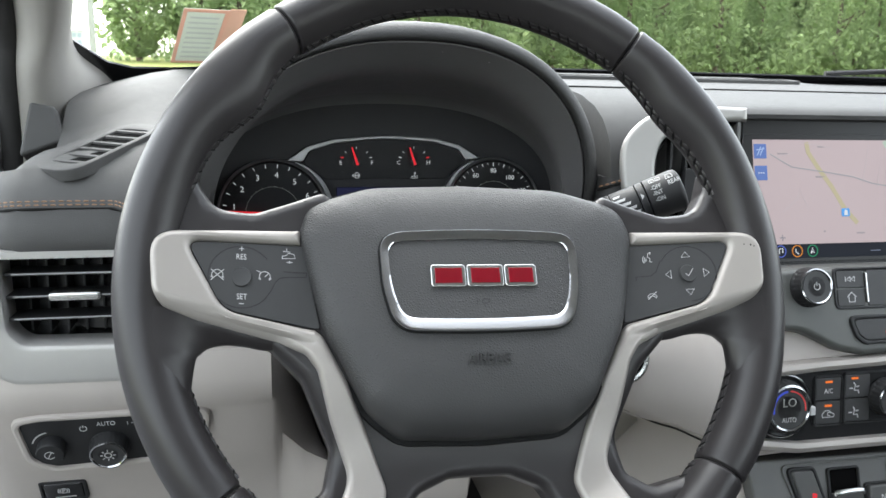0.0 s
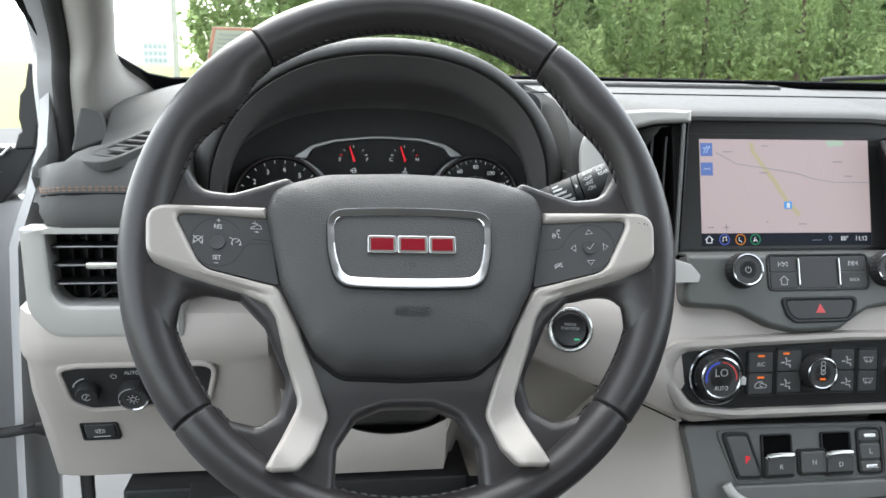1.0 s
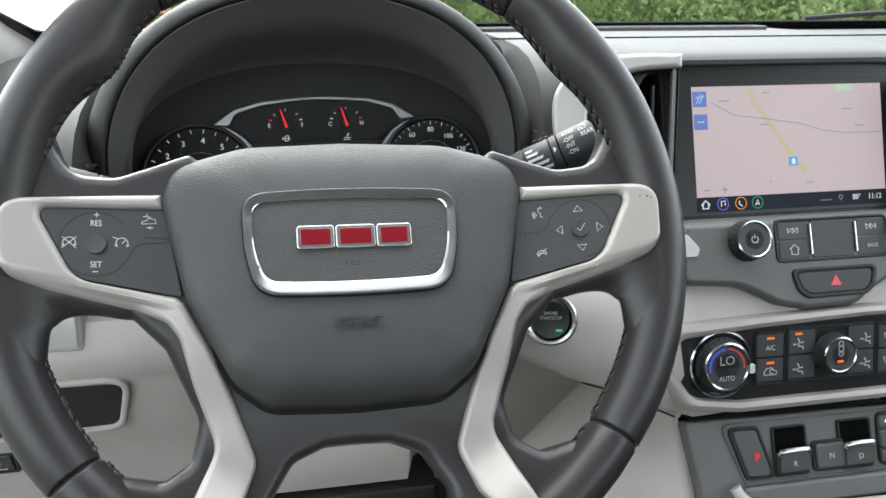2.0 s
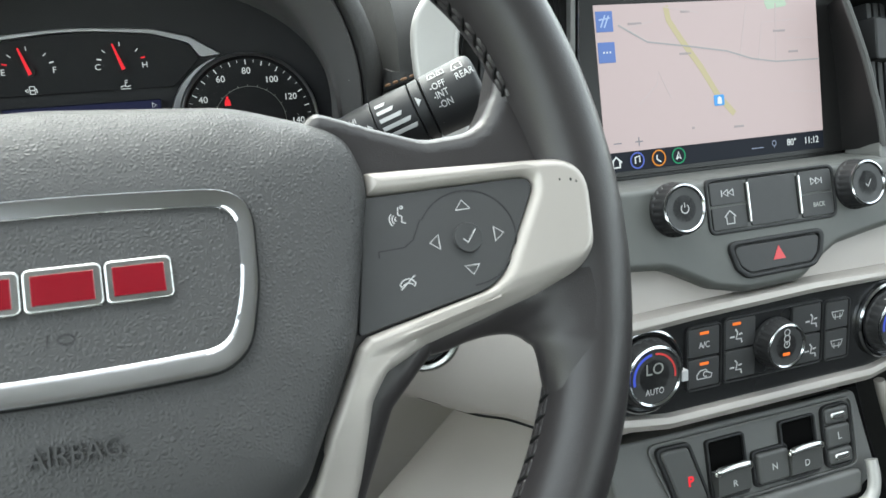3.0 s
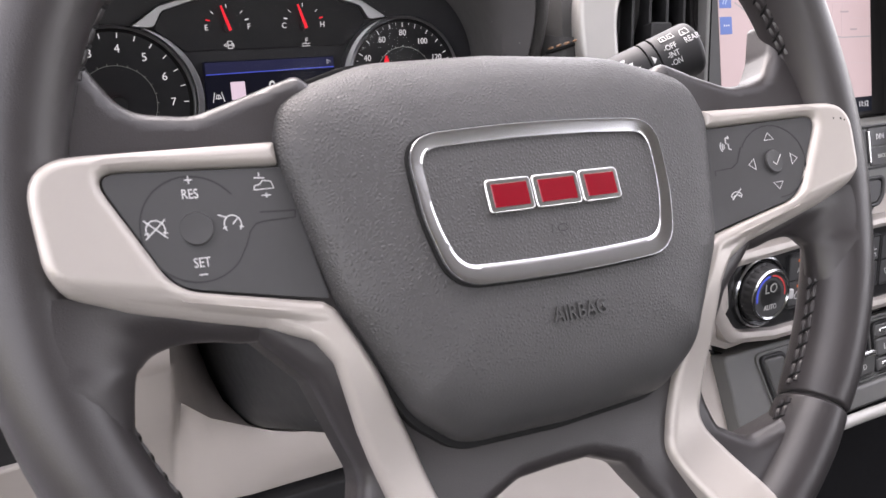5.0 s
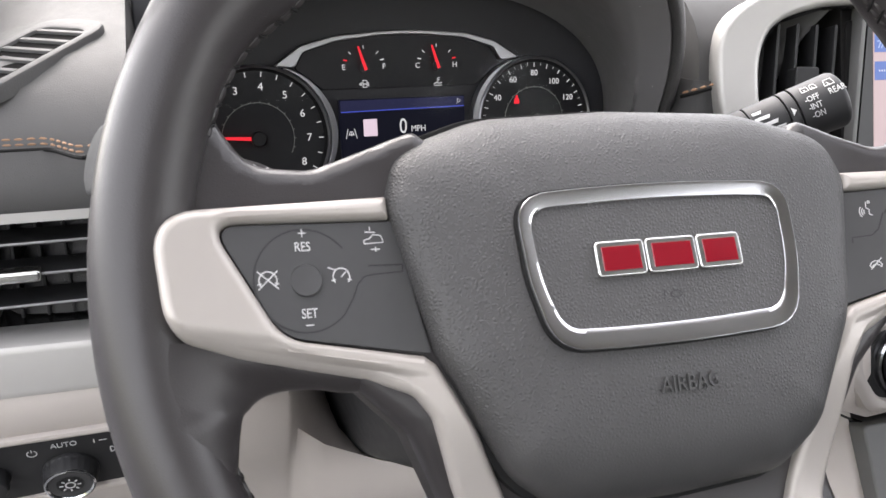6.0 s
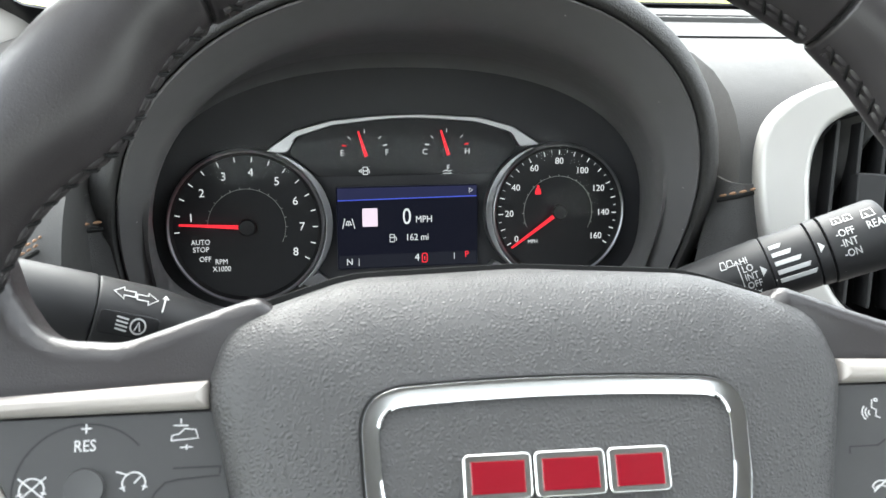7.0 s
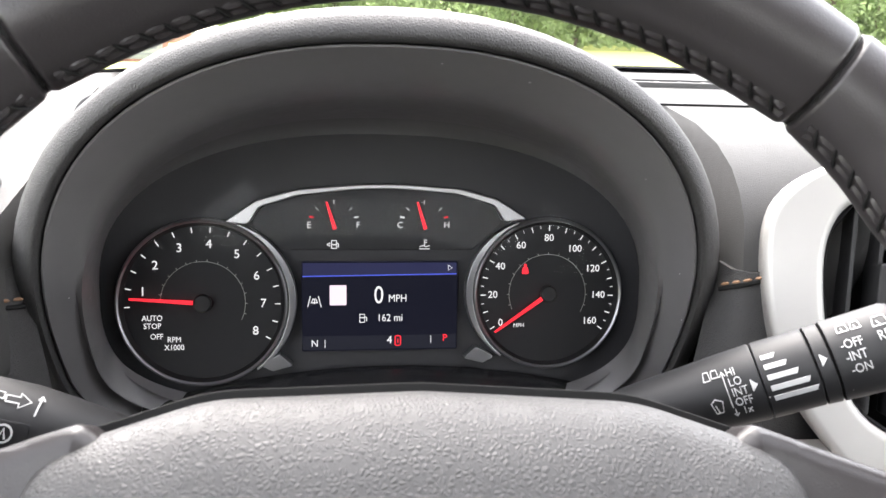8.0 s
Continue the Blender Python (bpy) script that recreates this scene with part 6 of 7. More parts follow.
    part("bright_edge", prism(rounded([(0.0092, 0.0515), (0.0116, 0.0515), (0.0098, 0.0770), (0.0074, 0.0770)], 0.0008, 3), -0.012, -0.0014, 0.0008, 2), BRIGHT, tab, "bright metal edge")
    foot = [(-0.0165, -0.0090, 0.002), (-0.0150, -0.0030, 0.002), (-0.0040, -0.0025, 0.004), (0.0080, -0.0010, 0.004), (0.0180, 0.0015, 0.004), (0.0300, 0.0, 0.003), (0.0175, -0.0162, 0.004), (0.0, -0.0330, 0.003), (-0.0140, -0.0330, 0.003), (-0.0150, -0.0200, 0.003)]
    part("foot_plate", swept(prism(rounded(foot, 0.003, 4), -0.030, -0.0010, 0.0018, 3)), AUDIO, v, "dark grey satin foot of the vent")


driver_vent()
passenger_vent()
rows = []
for k in range(11):
    f = k / 10
    z = lerp(1.172, 1.062, f)
    y = lerp(0.6535, 0.640, f)
    rows.append([(lerp(0.170, 0.150, f), y + 0.020, z), (lerp(0.170, 0.163, f), y + 0.004, z), (lerp(0.176, 0.180, f), y - 0.002, z), (lerp(0.186, 0.215, f), y - 0.003, z), (lerp(0.196, 0.240, f), y + 0.002, z), (lerp(0.205, 0.252, f), y + 0.02, z)])
part("side_wing", loft(rows, 0.003), HOODMAT, dash, "dark leatherette wing beside the hood", sharp=60)
rows = [[(-x - 0.008, y, z) for x, y, z in row] for row in rows]
part("side_wing", loft(rows, 0.003), HOODMAT, dash, sharp=60)


# ---- touch screen ----
SCREEN = matrix((0.3765, 0.6178, 1.1580), (1, 0.003, 0), (0, 0.261, 0.965))
scr = thing("touch_screen", SCREEN, "lit centre touch screen showing a pale pink street map", "touch screen")
part("housing", prism(box2(-0.1120, -0.058, 0.1090, 0.072, 0.006), -0.030, -0.0015, 0.001, 2), SURROUND, scr, "black housing")
part("glass_front", prism(box2(-0.1090, -0.0540, 0.1090, 0.0560, 0.004), -0.003, 0.0, 0.0006, 2), SURROUND, scr)
MAP = glowing("map_ground", (0.53, 0.425, 0.438), 1.0)
mp = part("map", prism(box2(-0.0863, -0.0385, 0.0870, 0.0510, 0.0004, 2), -0.001, 0.0005, 0.0002, 1), MAP, scr, "pale pink street map")
ROAD = glowing("map_main_road", (0.50, 0.435, 0.285), 1.0)
part("main_road", strokes([[(-0.0345, 0.0490), (-0.0330, 0.0400), (-0.0240, 0.0270), (-0.0110, 0.0100), (0.0010, -0.0090), (0.0130, -0.0215)]], 0.0040, 0.0007), ROAD, mp, "yellow main road")
part("railway", strokes([[(-0.0700, 0.0385), (-0.0500, 0.0275), (-0.0200, 0.0235), (0.0100, 0.0190), (0.0300, 0.0130), (0.0500, 0.0100), (0.0868, 0.0098)]], 0.0009, 0.0008), glowing("map_line", (0.34, 0.345, 0.365), 1.0), mp)
LANE = glowing("map_side_road", (0.52, 0.435, 0.45), 1.0)
for lane in [[(-0.0600, -0.0110), (-0.0450, 0.0010), (-0.0430, 0.0090), (-0.0390, 0.0000), (-0.0350, -0.0080)], [(0.0350, 0.0100), (0.0400, 0.0360), (0.0700, 0.0370)], [(0.0600, -0.0100), (0.0860, -0.0120)], [(0.0600, 0.0250), (0.0860, 0.0240)], [(-0.0100, 0.0440), (-0.0400, 0.0490)], [(-0.0680, 0.0360), (-0.0450, 0.0400)], [(0.0200, 0.0120), (0.0280, 0.0480)], [(0.0500, 0.0120), (0.0520, 0.0480)]]:
    part("side_road", strokes([lane], 0.0009, 0.0007), LANE, mp)
INK = glowing("map_ink", (0.36, 0.32, 0.34), 1.0)
for x, y, w in ((-0.0580, 0.0390, 0.010), (-0.0200, 0.0450, 0.007), (-0.0220, 0.0190, 0.009), (0.0650, 0.0160, 0.008), (0.0160, -0.0300, 0.008), (0.0540, 0.0300, 0.010), (-0.0200, -0.0280, 0.002)):
    part("street_name", prism(box2(x - w / 2, y - 0.0007, x + w / 2, y + 0.0007, 0.0003, 2), 0.0004, 0.0007, 0.0001, 1), INK, mp)
part("park", prism(rounded([(0.045, 0.044), (0.062, 0.046), (0.060, 0.0506), (0.042, 0.0506)], 0.002), 0.0003, 0.0006, 0.0001, 1), glowing("map_park", (0.45, 0.55, 0.45), 1.0), mp)
G_MAPBLUE = glowing("map_blue", (0.13, 0.20, 0.48), 1.0)
for y in (0.0410, 0.0225):
    bt = part("map_button", prism(box2(-0.0855, y - 0.0062, -0.0735, y + 0.0062, 0.0005, 3), 0.0002, 0.0008, 0.0002, 1), G_MAPBLUE, mp, "blue button on the map")
    if y > 0.03:
        part("symbol", strokes([[(-0.0825, y - 0.0035), (-0.0790, y + 0.0038)], [(-0.0800, y - 0.0036), (-0.0765, y + 0.0034)], [(-0.0835, y + 0.0010), (-0.0758, y + 0.0020)]], 0.0009, 0.0011), glowing("pale_blue", (0.4, 0.5, 0.75), 1.0), bt)
    else:
        part("symbol", strokes([[(-0.0822, y), (-0.0812, y)], [(-0.0800, y), (-0.0790, y)], [(-0.0778, y), (-0.0768, y)]], 0.0011, 0.0011), G_WHITE, bt)
car = part("position_marker", prism(box2(-0.0025, -0.0155, 0.0055, -0.0085, 0.0012, 4), 0.0004, 0.0010, 0.0002, 1), glowing("sky_blue", (0.10, 0.33, 0.72), 1.0), mp, "blue position marker")
part("arrow", prism(rounded([(-0.0003, -0.0145), (0.0033, -0.0145), (0.0030, -0.0105), (0.0015, -0.0095), (0.0, -0.0105)], 0.0006), 0.0008, 0.0013, 0.0001, 1), G_WHITE, car)
part("zoom_marks", strokes([[(-0.0800, -0.0330), (-0.0745, -0.0330)], [(-0.0645, -0.0330), (-0.0590, -0.0330)], [(-0.0618, -0.0357), (-0.0618, -0.0303)]], 0.0007, 0.0009), glowing("zoom_ink", (0.2, 0.2, 0.24), 1.0), mp)
bar = part("menu_bar", prism(box2(-0.0863, -0.0505, 0.0870, -0.0385, 0.0004, 2), -0.001, 0.0004, 0.0002, 1), glowing("menu_black", (0.010, 0.012, 0.020), 1.0), scr, "black menu bar")
part("home_symbol", strokes([[(-0.0830, -0.0448), (-0.0792, -0.0412), (-0.0754, -0.0448)], [(-0.0818, -0.0440), (-0.0818, -0.0476), (-0.0768, -0.0476), (-0.0768, -0.0440)]], 0.0012, 0.0008), G_WHITE, bar)
for x, mat in ((-0.0640, glowing("ring_blue", (0.10, 0.14, 0.5), 1.0)), (-0.0480, glowing("ring_orange", (0.6, 0.22, 0.03), 1.0)), (-0.0330, glowing("ring_green", (0.03, 0.25, 0.12), 1.0))):
    part("round_symbol", strokes([arc2(x, -0.0445, 0.0048, 0, 360, 28)], 0.0009, 0.0008), mat, bar)
part("white_symbols", strokes([[(-0.0655, -0.0465), (-0.0655, -0.0425), (-0.0622, -0.0418), (-0.0622, -0.0458)], [(-0.0492, -0.0425), (-0.0496, -0.0450), (-0.0466, -0.0470)], [(-0.0348, -0.0466), (-0.0330, -0.0422), (-0.0312, -0.0466), (-0.0330, -0.0452), (-0.0348, -0.0466)]], 0.0009, 0.0008), G_WHITE, bar)
lettering("80°", 0.0064, 0.0590, -0.0444, 0.0005, G_WHITE, bar, stretch=0.9)
lettering("11:12", 0.0064, 0.0762, -0.0444, 0.0005, G_WHITE, bar, stretch=0.9)
part("status_marks", strokes([arc2(0.0440, -0.0436, 0.0016, 0, 360, 16), [(0.0440, -0.0452), (0.0440, -0.0466)], [(0.0250, -0.0456), (0.0350, -0.0456)]], 0.0005, 0.0007), glowing("pale_grey_blue", (0.3, 0.33, 0.45), 1.0), bar)

# ---- audio controls ----
RADIO = matrix((0.377, 0.5630, 1.0950), (1, 0, 0), (0, 0.330, 0.944))
aud = thing("audio_control_panel", RADIO, "dark grey audio panel with two chrome-ringed knobs", "control panel")
face = [(-0.117, 0.0155, 0.004), (-0.124, -0.030, 0.010), (-0.075, -0.034, 0.04), (-0.044, -0.0500, 0.03), (-0.020, -0.0555, 0.03), (0.024, -0.0545, 0.02), (0.037, -0.0450, 0.02), (0.054, -0.0360, 0.02), (0.082, -0.0318, 0.04), (0.118, -0.0272, 0.03), (0.146, -0.0180, 0.02), (0.1530, -0.004, 0.02), (0.1460, 0.0100, 0.008), (0.1280, 0.0155, 0.006)]
part("panel", prism(rounded(face, 0.004, 7), -0.020, 0.0, 0.0050, 4), AUDIO, aud, "dark grey satin panel")
rows = [[(-0.117, 0.010, -0.001), (0.0, 0.010, -0.001), (0.100, 0.010, -0.001)], [(-0.117, 0.0165, -0.004), (0.0, 0.0165, -0.004), (0.100, 0.0165, -0.004)], [(-0.115, 0.0215, -0.030), (0.0, 0.0215, -0.030), (0.098, 0.0215, -0.030)]]
part("silver_tip", prism(rounded([(-0.1310, 0.0120, 0.001), (-0.1150, 0.0070, 0.003), (-0.1065, -0.0034, 0.003), (-0.1090, -0.0100, 0.002), (-0.1310, -0.0098, 0.001)], 0.002, 4), -0.004, 0.0016, 0.0012, 3), PALE, aud, "satin silver tip")
part("ledge", loft(rows, 0.002), AUDIO, aud, "grey ledge below the screen", sharp=70)


def knob(parent, x, y, r, high, name="knob", label="ribbed black knob with a chrome ring"):
    """A ribbed knob with a bright ring and a recessed cap."""
    n = 72
    loops = []
    for rr, z in ((r * 1.04, 0.0), (r * 1.04, 0.002), (r, 0.003), (r * 0.98, high - 0.002), (r * 0.94, high)):
        loops.append([((rr * (1 - (0.035 if i % 3 == 0 and 0.002 < z < high - 0.001 else 0))) * math.cos(2 * math.pi * i / n), (rr * (1 - (0.035 if i % 3 == 0 and 0.002 < z < high - 0.001 else 0))) * math.sin(2 * math.pi * i / n), z) for i in range(n)])
    k = part(name, stack(loops), BLACK, parent, label, m=pose(x, y, 0))
    part("ring", turned([(r * 0.93, high - 0.001), (r * 0.93, high + 0.0008), (r * 0.86, high + 0.0012), (r * 0.80, high + 0.0004), (r * 0.80, high - 0.001)], 48, closed=False), CHROME, k, "chrome ring", m=pose(x, y, 0))
    part("cap", turned([(r * 0.80, high - 0.001), (r * 0.78, high + 0.0003), (r * 0.5, high), (0.0, high)], 48, closed=False), PAD, k, "dark grey cap", m=pose(x, y, 0))
    return k


k = knob(aud, -0.0670, 0.0005, 0.0155, 0.0110)
part("symbol", strokes([arc2(-0.0670, 0.0005, 0.0026, 125, 415, 20), [(-0.0670, 0.0012), (-0.0670, 0.0040)]], 0.0006, 0.0116), WHITE, k)
k = knob(aud, 0.0720, 0.0005, 0.0155, 0.0110)
part("symbol", strokes([[(0.0700, 0.0), (0.0715, -0.0018), (0.0745, 0.0024)]], 0.0006, 0.0116), WHITE, k)
part("button_panel", frame_ring(box2(-0.0435, -0.0185, 0.0560, 0.0155, 0.006, 6), box2(-0.0415, -0.0165, 0.0540, 0.0135, 0.005, 6), -0.002, 0.0012, 0.0008), BLACK, aud)
for x0, x1, y0, y1, nm in ((-0.0405, -0.0150, -0.0010, 0.0130, "previous"), (-0.0405, -0.0150, -0.0160, -0.0020, "home"), (-0.0120, 0.0245, -0.0160, 0.0130, ""), (0.0275, 0.0530, -0.0010, 0.0130, "next"), (0.0275, 0.0530, -0.0160, -0.0020, "back")):
    bt = part("button", prism(box2(x0, y0, x1, y1, 0.0015, 4), -0.002, 0.0010, 0.0007, 2), PAD, aud)
    cx, cy = (x0 + x1) / 2, (y0 + y1) / 2
    if nm == "previous":
        part("symbol", strokes([[(cx - 0.0045, cy - 0.002), (cx - 0.0045, cy + 0.002)], [(cx, cy + 0.002), (cx - 0.0035, cy), (cx, cy - 0.002), (cx, cy + 0.002)], [(cx + 0.004, cy + 0.002), (cx + 0.0005, cy), (cx + 0.004, cy - 0.002), (cx + 0.004, cy + 0.002)]], 0.0008, 0.0013), WHITE, bt)
    if nm == "next":
        part("symbol", strokes([[(cx + 0.0045, cy - 0.002), (cx + 0.0045, cy + 0.002)], [(cx, cy + 0.002), (cx + 0.0035, cy), (cx, cy - 0.002), (cx, cy + 0.002)], [(cx - 0.004, cy + 0.002), (cx - 0.0005, cy), (cx - 0.004, cy - 0.002), (cx - 0.004, cy + 0.002)]], 0.0008, 0.0013), WHITE, bt)
    if nm == "home":
        part("symbol", strokes([[(cx - 0.0042, cy + 0.0004), (cx, cy + 0.0042), (cx + 0.0042, cy + 0.0004)], [(cx - 0.0028, cy + 0.0004), (cx - 0.0028, cy - 0.0036), (cx + 0.0028, cy - 0.0036), (cx + 0.0028, cy + 0.0004)]], 0.0008, 0.0013), WHITE, bt)
    if nm == "back":
        lettering("BACK", 0.0042, cx + 0.001, cy, 0.0011, POLE, bt, stretch=0.9)
for x in (-0.0135, 0.0260):
    part("bright_strip", prism(box2(x - 0.0010, -0.0135, x + 0.0010, 0.0110, 0.0008, 3), -0.001, 0.0026, 0.0007, 2), BRIGHT, aud, "thin bright metal strip")
hz = thing("hazard_switch", RADIO, "dark hazard light switch with a red triangle", "switch")
part("surround", frame_ring(rounded([(-0.0335, -0.0235), (0.0430, -0.0235), (0.0390, -0.0400, 0.008), (0.0320, -0.0470, 0.01), (-0.0200, -0.0475, 0.01), (-0.0280, -0.0410, 0.008)], 0.006, 6), rounded([(-0.0295, -0.0265), (0.0390, -0.0265), (0.0355, -0.0390, 0.006), (0.0300, -0.0440, 0.008), (-0.0180, -0.0445, 0.008), (-0.0245, -0.0395, 0.006)], 0.004, 6), -0.004, 0.0024, 0.0012), BLACK, hz)
hb = part("button", prism(rounded([(-0.0290, -0.0268), (0.0385, -0.0268), (0.0350, -0.0390, 0.006), (0.0297, -0.0437, 0.008), (-0.0177, -0.0442, 0.008), (-0.0241, -0.0393, 0.006)], 0.004, 6), -0.004, 0.0016, 0.0012, 3), PAD, hz)
part("triangle", prism([Vector((0.0002, -0.0385)), Vector((0.0098, -0.0385)), Vector((0.0050, -0.0300))], 0.001, 0.0019, 0.0001, 1), material("red_print", (0.55, 0.05, 0.06), 0.4), hb, "red triangle")

# ---- climate controls ----
CLIM = matrix((0.380, 0.5425, 1.0104), (1, -0.012, 0), (0, 0.148, 0.989))
cli = thing("climate_control_panel", CLIM, "black climate panel with temperature dials in a silver surround", "control panel")
fo = rounded([(-0.145, 0.026, 0.02), (-0.060, 0.0290, 0.05), (0.030, 0.0315, 0.1), (0.131, 0.0290, 0.014), (0.1375, 0.004, 0.02), (0.122, -0.0345, 0.024), (0.080, -0.0455, 0.04), (-0.080, -0.0465, 0.04), (-0.128, -0.0400, 0.022), (-0.150, -0.008, 0.02)], 0.015, 7)
fi = rounded([(-0.130, 0.0152, 0.024), (-0.060, 0.0195, 0.05), (0.030, 0.0225, 0.1), (0.1210, 0.0225, 0.010), (0.1270, 0.003, 0.02), (0.113, -0.0285, 0.022), (0.080, -0.0355, 0.04), (-0.080, -0.0365, 0.04), (-0.118, -0.0310, 0.018), (-0.1365, -0.006, 0.024)], 0.012, 7)
part("surround", frame_ring(fo, fi, -0.020, 0.0035, 0.0045), SILVER, cli, "satin silver surround")
part("panel", prism(inset(fi, -0.0006), -0.020, -0.0015, 0.0004, 1), PIANO, cli, "black panel")


def dial(x, y, turn):
    k = knob(cli, x, y, 0.0205, 0.0095, "temperature_dial", "black temperature dial with a chrome ring")
    part("outer_ring", turned([(0.0262, -0.001), (0.0262, 0.0012), (0.0250, 0.0022), (0.0240, 0.0012), (0.0240, -0.001)], 56, closed=False), CHROME, k, "thin chrome ring", m=pose(x, y, 0))
    part("cold_scale", strokes([arc2(x, y, 0.0140, 195, 98, 16)], 0.0016, 0.0099), G_BLUE, k, "blue cold scale")
    part("hot_scale", strokes([arc2(x, y, 0.0140, 88, -8, 16)], 0.0012, 0.0099), material("red_scale", (0.6, 0.05, 0.05), 0.4), k, "red hot scale")
    lettering("AUTO", 0.0054, x, y - 0.0092, 0.0097, WHITE, k, stretch=0.85)
    part("marker", cuboid(-0.0022, -0.0035, 0.006, 0.0022, 0.0035, 0.0110, 0.0006), WHITE, k, "white pointer", m=pose(x + 0.0205 * math.cos(radians(turn)), y + 0.0205 * math.sin(radians(turn)), 0))
    return k


k = dial(-0.0950, -0.0062, -8)
lettering("LO", 0.0098, -0.0950, -0.0017, 0.0097, POLE, k)
dial(0.0945, -0.0055, -6)
for x0, x1 in ((-0.0665, -0.0405), (0.0395, 0.0610)):
    part("button_frame", frame_ring(box2(x0, -0.0255, x1, 0.0160, 0.004, 5), box2(x0 + 0.0012, -0.0243, x1 - 0.0012, 0.0148, 0.003, 5), -0.003, 0.0010, 0.0006), BLACK, cli)
    for y0, y1 in ((-0.0238, -0.0052), (-0.0040, 0.0143)):
        bt = part("button", prism(box2(x0 + 0.0016, y0, x1 - 0.0016, y1, 0.0015, 4), -0.003, 0.0006, 0.0008, 2), PAD, cli)
        cx, cy = (x0 + x1) / 2, (y0 + y1) / 2
        if x0 < 0:
            part("indicator", cuboid(cx - 0.0032, y1 - 0.0044, 0.0002, cx + 0.0032, y1 - 0.0026, 0.0010, 0.0002), G_AMBER, bt, "lit amber bar")
            if y0 > -0.01:
                lettering("A/C", 0.0056, cx, cy - 0.0020, 0.0007, WHITE, bt, stretch=0.85)
            else:
                part("symbol", strokes([[(cx - 0.0052, cy - 0.0036), (cx + 0.0050, cy - 0.0036), (cx + 0.0056, cy - 0.0012), (cx + 0.0026, cy), (cx + 0.0010, cy + 0.0020), (cx - 0.0030, cy + 0.0016), (cx - 0.0054, cy - 0.0010), (cx - 0.0052, cy - 0.0036)], arc2(cx + 0.001, cy - 0.001, 0.0016, 30, 300, 10)], 0.0007, 0.0009), WHITE, bt)
        else:
            w = 0.0048
            part("symbol", strokes([[(cx - w, cy + 0.0024), (cx + w, cy + 0.0024), (cx + w * 0.7, cy - 0.0014), (cx - w * 0.7, cy - 0.0014), (cx - w, cy + 0.0024)], [(cx - 0.002, cy - 0.0030), (cx - 0.002, cy + 0.0008)], [(cx + 0.002, cy - 0.0030), (cx + 0.002, cy + 0.0008)]], 0.0006, 0.0009), WHITE, bt)
part("fan_panel", frame_ring(box2(-0.0395, -0.0250, 0.0385, 0.0175, 0.004, 5), box2(-0.0383, -0.0238, 0.0373, 0.0163, 0.003, 5), -0.003, 0.0010, 0.0006), BLACK, cli)
for x0, x1 in ((-0.0378, -0.0150), (0.0140, 0.0368)):
    for y0, y1 in ((-0.0232, -0.0045), (-0.0033, 0.0157)):
        bt = part("button", prism(box2(x0, y0, x1, y1, 0.0015, 4), -0.003, 0.0006, 0.0008, 2), PAD, cli)
        cx, cy = lerp(x0, x1, 0.36 if x0 < 0 else 0.66), (y0 + y1) / 2 - 0.0012
        part("symbol", strokes([[(cx - 0.0010, cy + 0.0042), (cx + 0.0006, cy + 0.0020), (cx - 0.0004, cy - 0.0022), (cx + 0.0034, cy - 0.0024), (cx + 0.0040, cy - 0.0050)], [(cx - 0.0050, cy - 0.0005), (cx - 0.0016, cy - 0.0005)], [(cx + 0.0015, cy + 0.0005), (cx + 0.0042, cy + 0.0010)]], 0.0010, 0.0009), WHITE, bt)
        if x0 < 0 and y0 > -0.01:
            part("indicator", cuboid(cx - 0.0030, y1 - 0.0040, 0.0002, cx + 0.0030, y1 - 0.0022, 0.0010, 0.0002), G_AMBER, bt, "lit amber bar")
k = knob(cli, -0.0005, -0.0040, 0.0155, 0.0110, "fan_dial")
part("symbol", strokes([arc2(-0.0005, 0.0010, 0.0022, 0, 360, 16), arc2(-0.0005, 0.0050, 0.0020, 0, 360, 16), arc2(-0.0005, -0.0028, 0.0020, 120, 420, 16), [(-0.0005, -0.0030), (-0.0005, -0.0004)]], 0.0006, 0.0116), WHITE, k)
part("indicator", cuboid(-0.0030, -0.0100, 0.0108, 0.0020, -0.0082, 0.0118, 0.0002), G_AMBER, k, "lit amber bar")

# ---- gear selector ----
GEAR = matrix((0.370, 0.5300, 0.9300), (1, 0, 0), (0, 0.330, 0.944))
gear = thing("gear_selector", GEAR, "dark grey push-button gear selector with chrome lip", "gear selector")
part("panel", prism(rounded([(-0.112, 0.0300, 0.004), (0.086, 0.0275, 0.006), (0.098, -0.0310, 0.006), (0.082, -0.0400, 0.006), (-0.050, -0.0450, 0.01), (-0.100, -0.0450, 0.006)], 0.004, 6), -0.040, -0.0015, 0.002, 3), CONSOLE, gear, "dark grey panel")


def key(x0, y0, x1, y1, high=0.0032, name="key"):
    return part(name, prism(box2(x0, y0, x1, y1, 0.0028, 5), -0.004, high, 0.0022, 4), KEYMAT, gear)


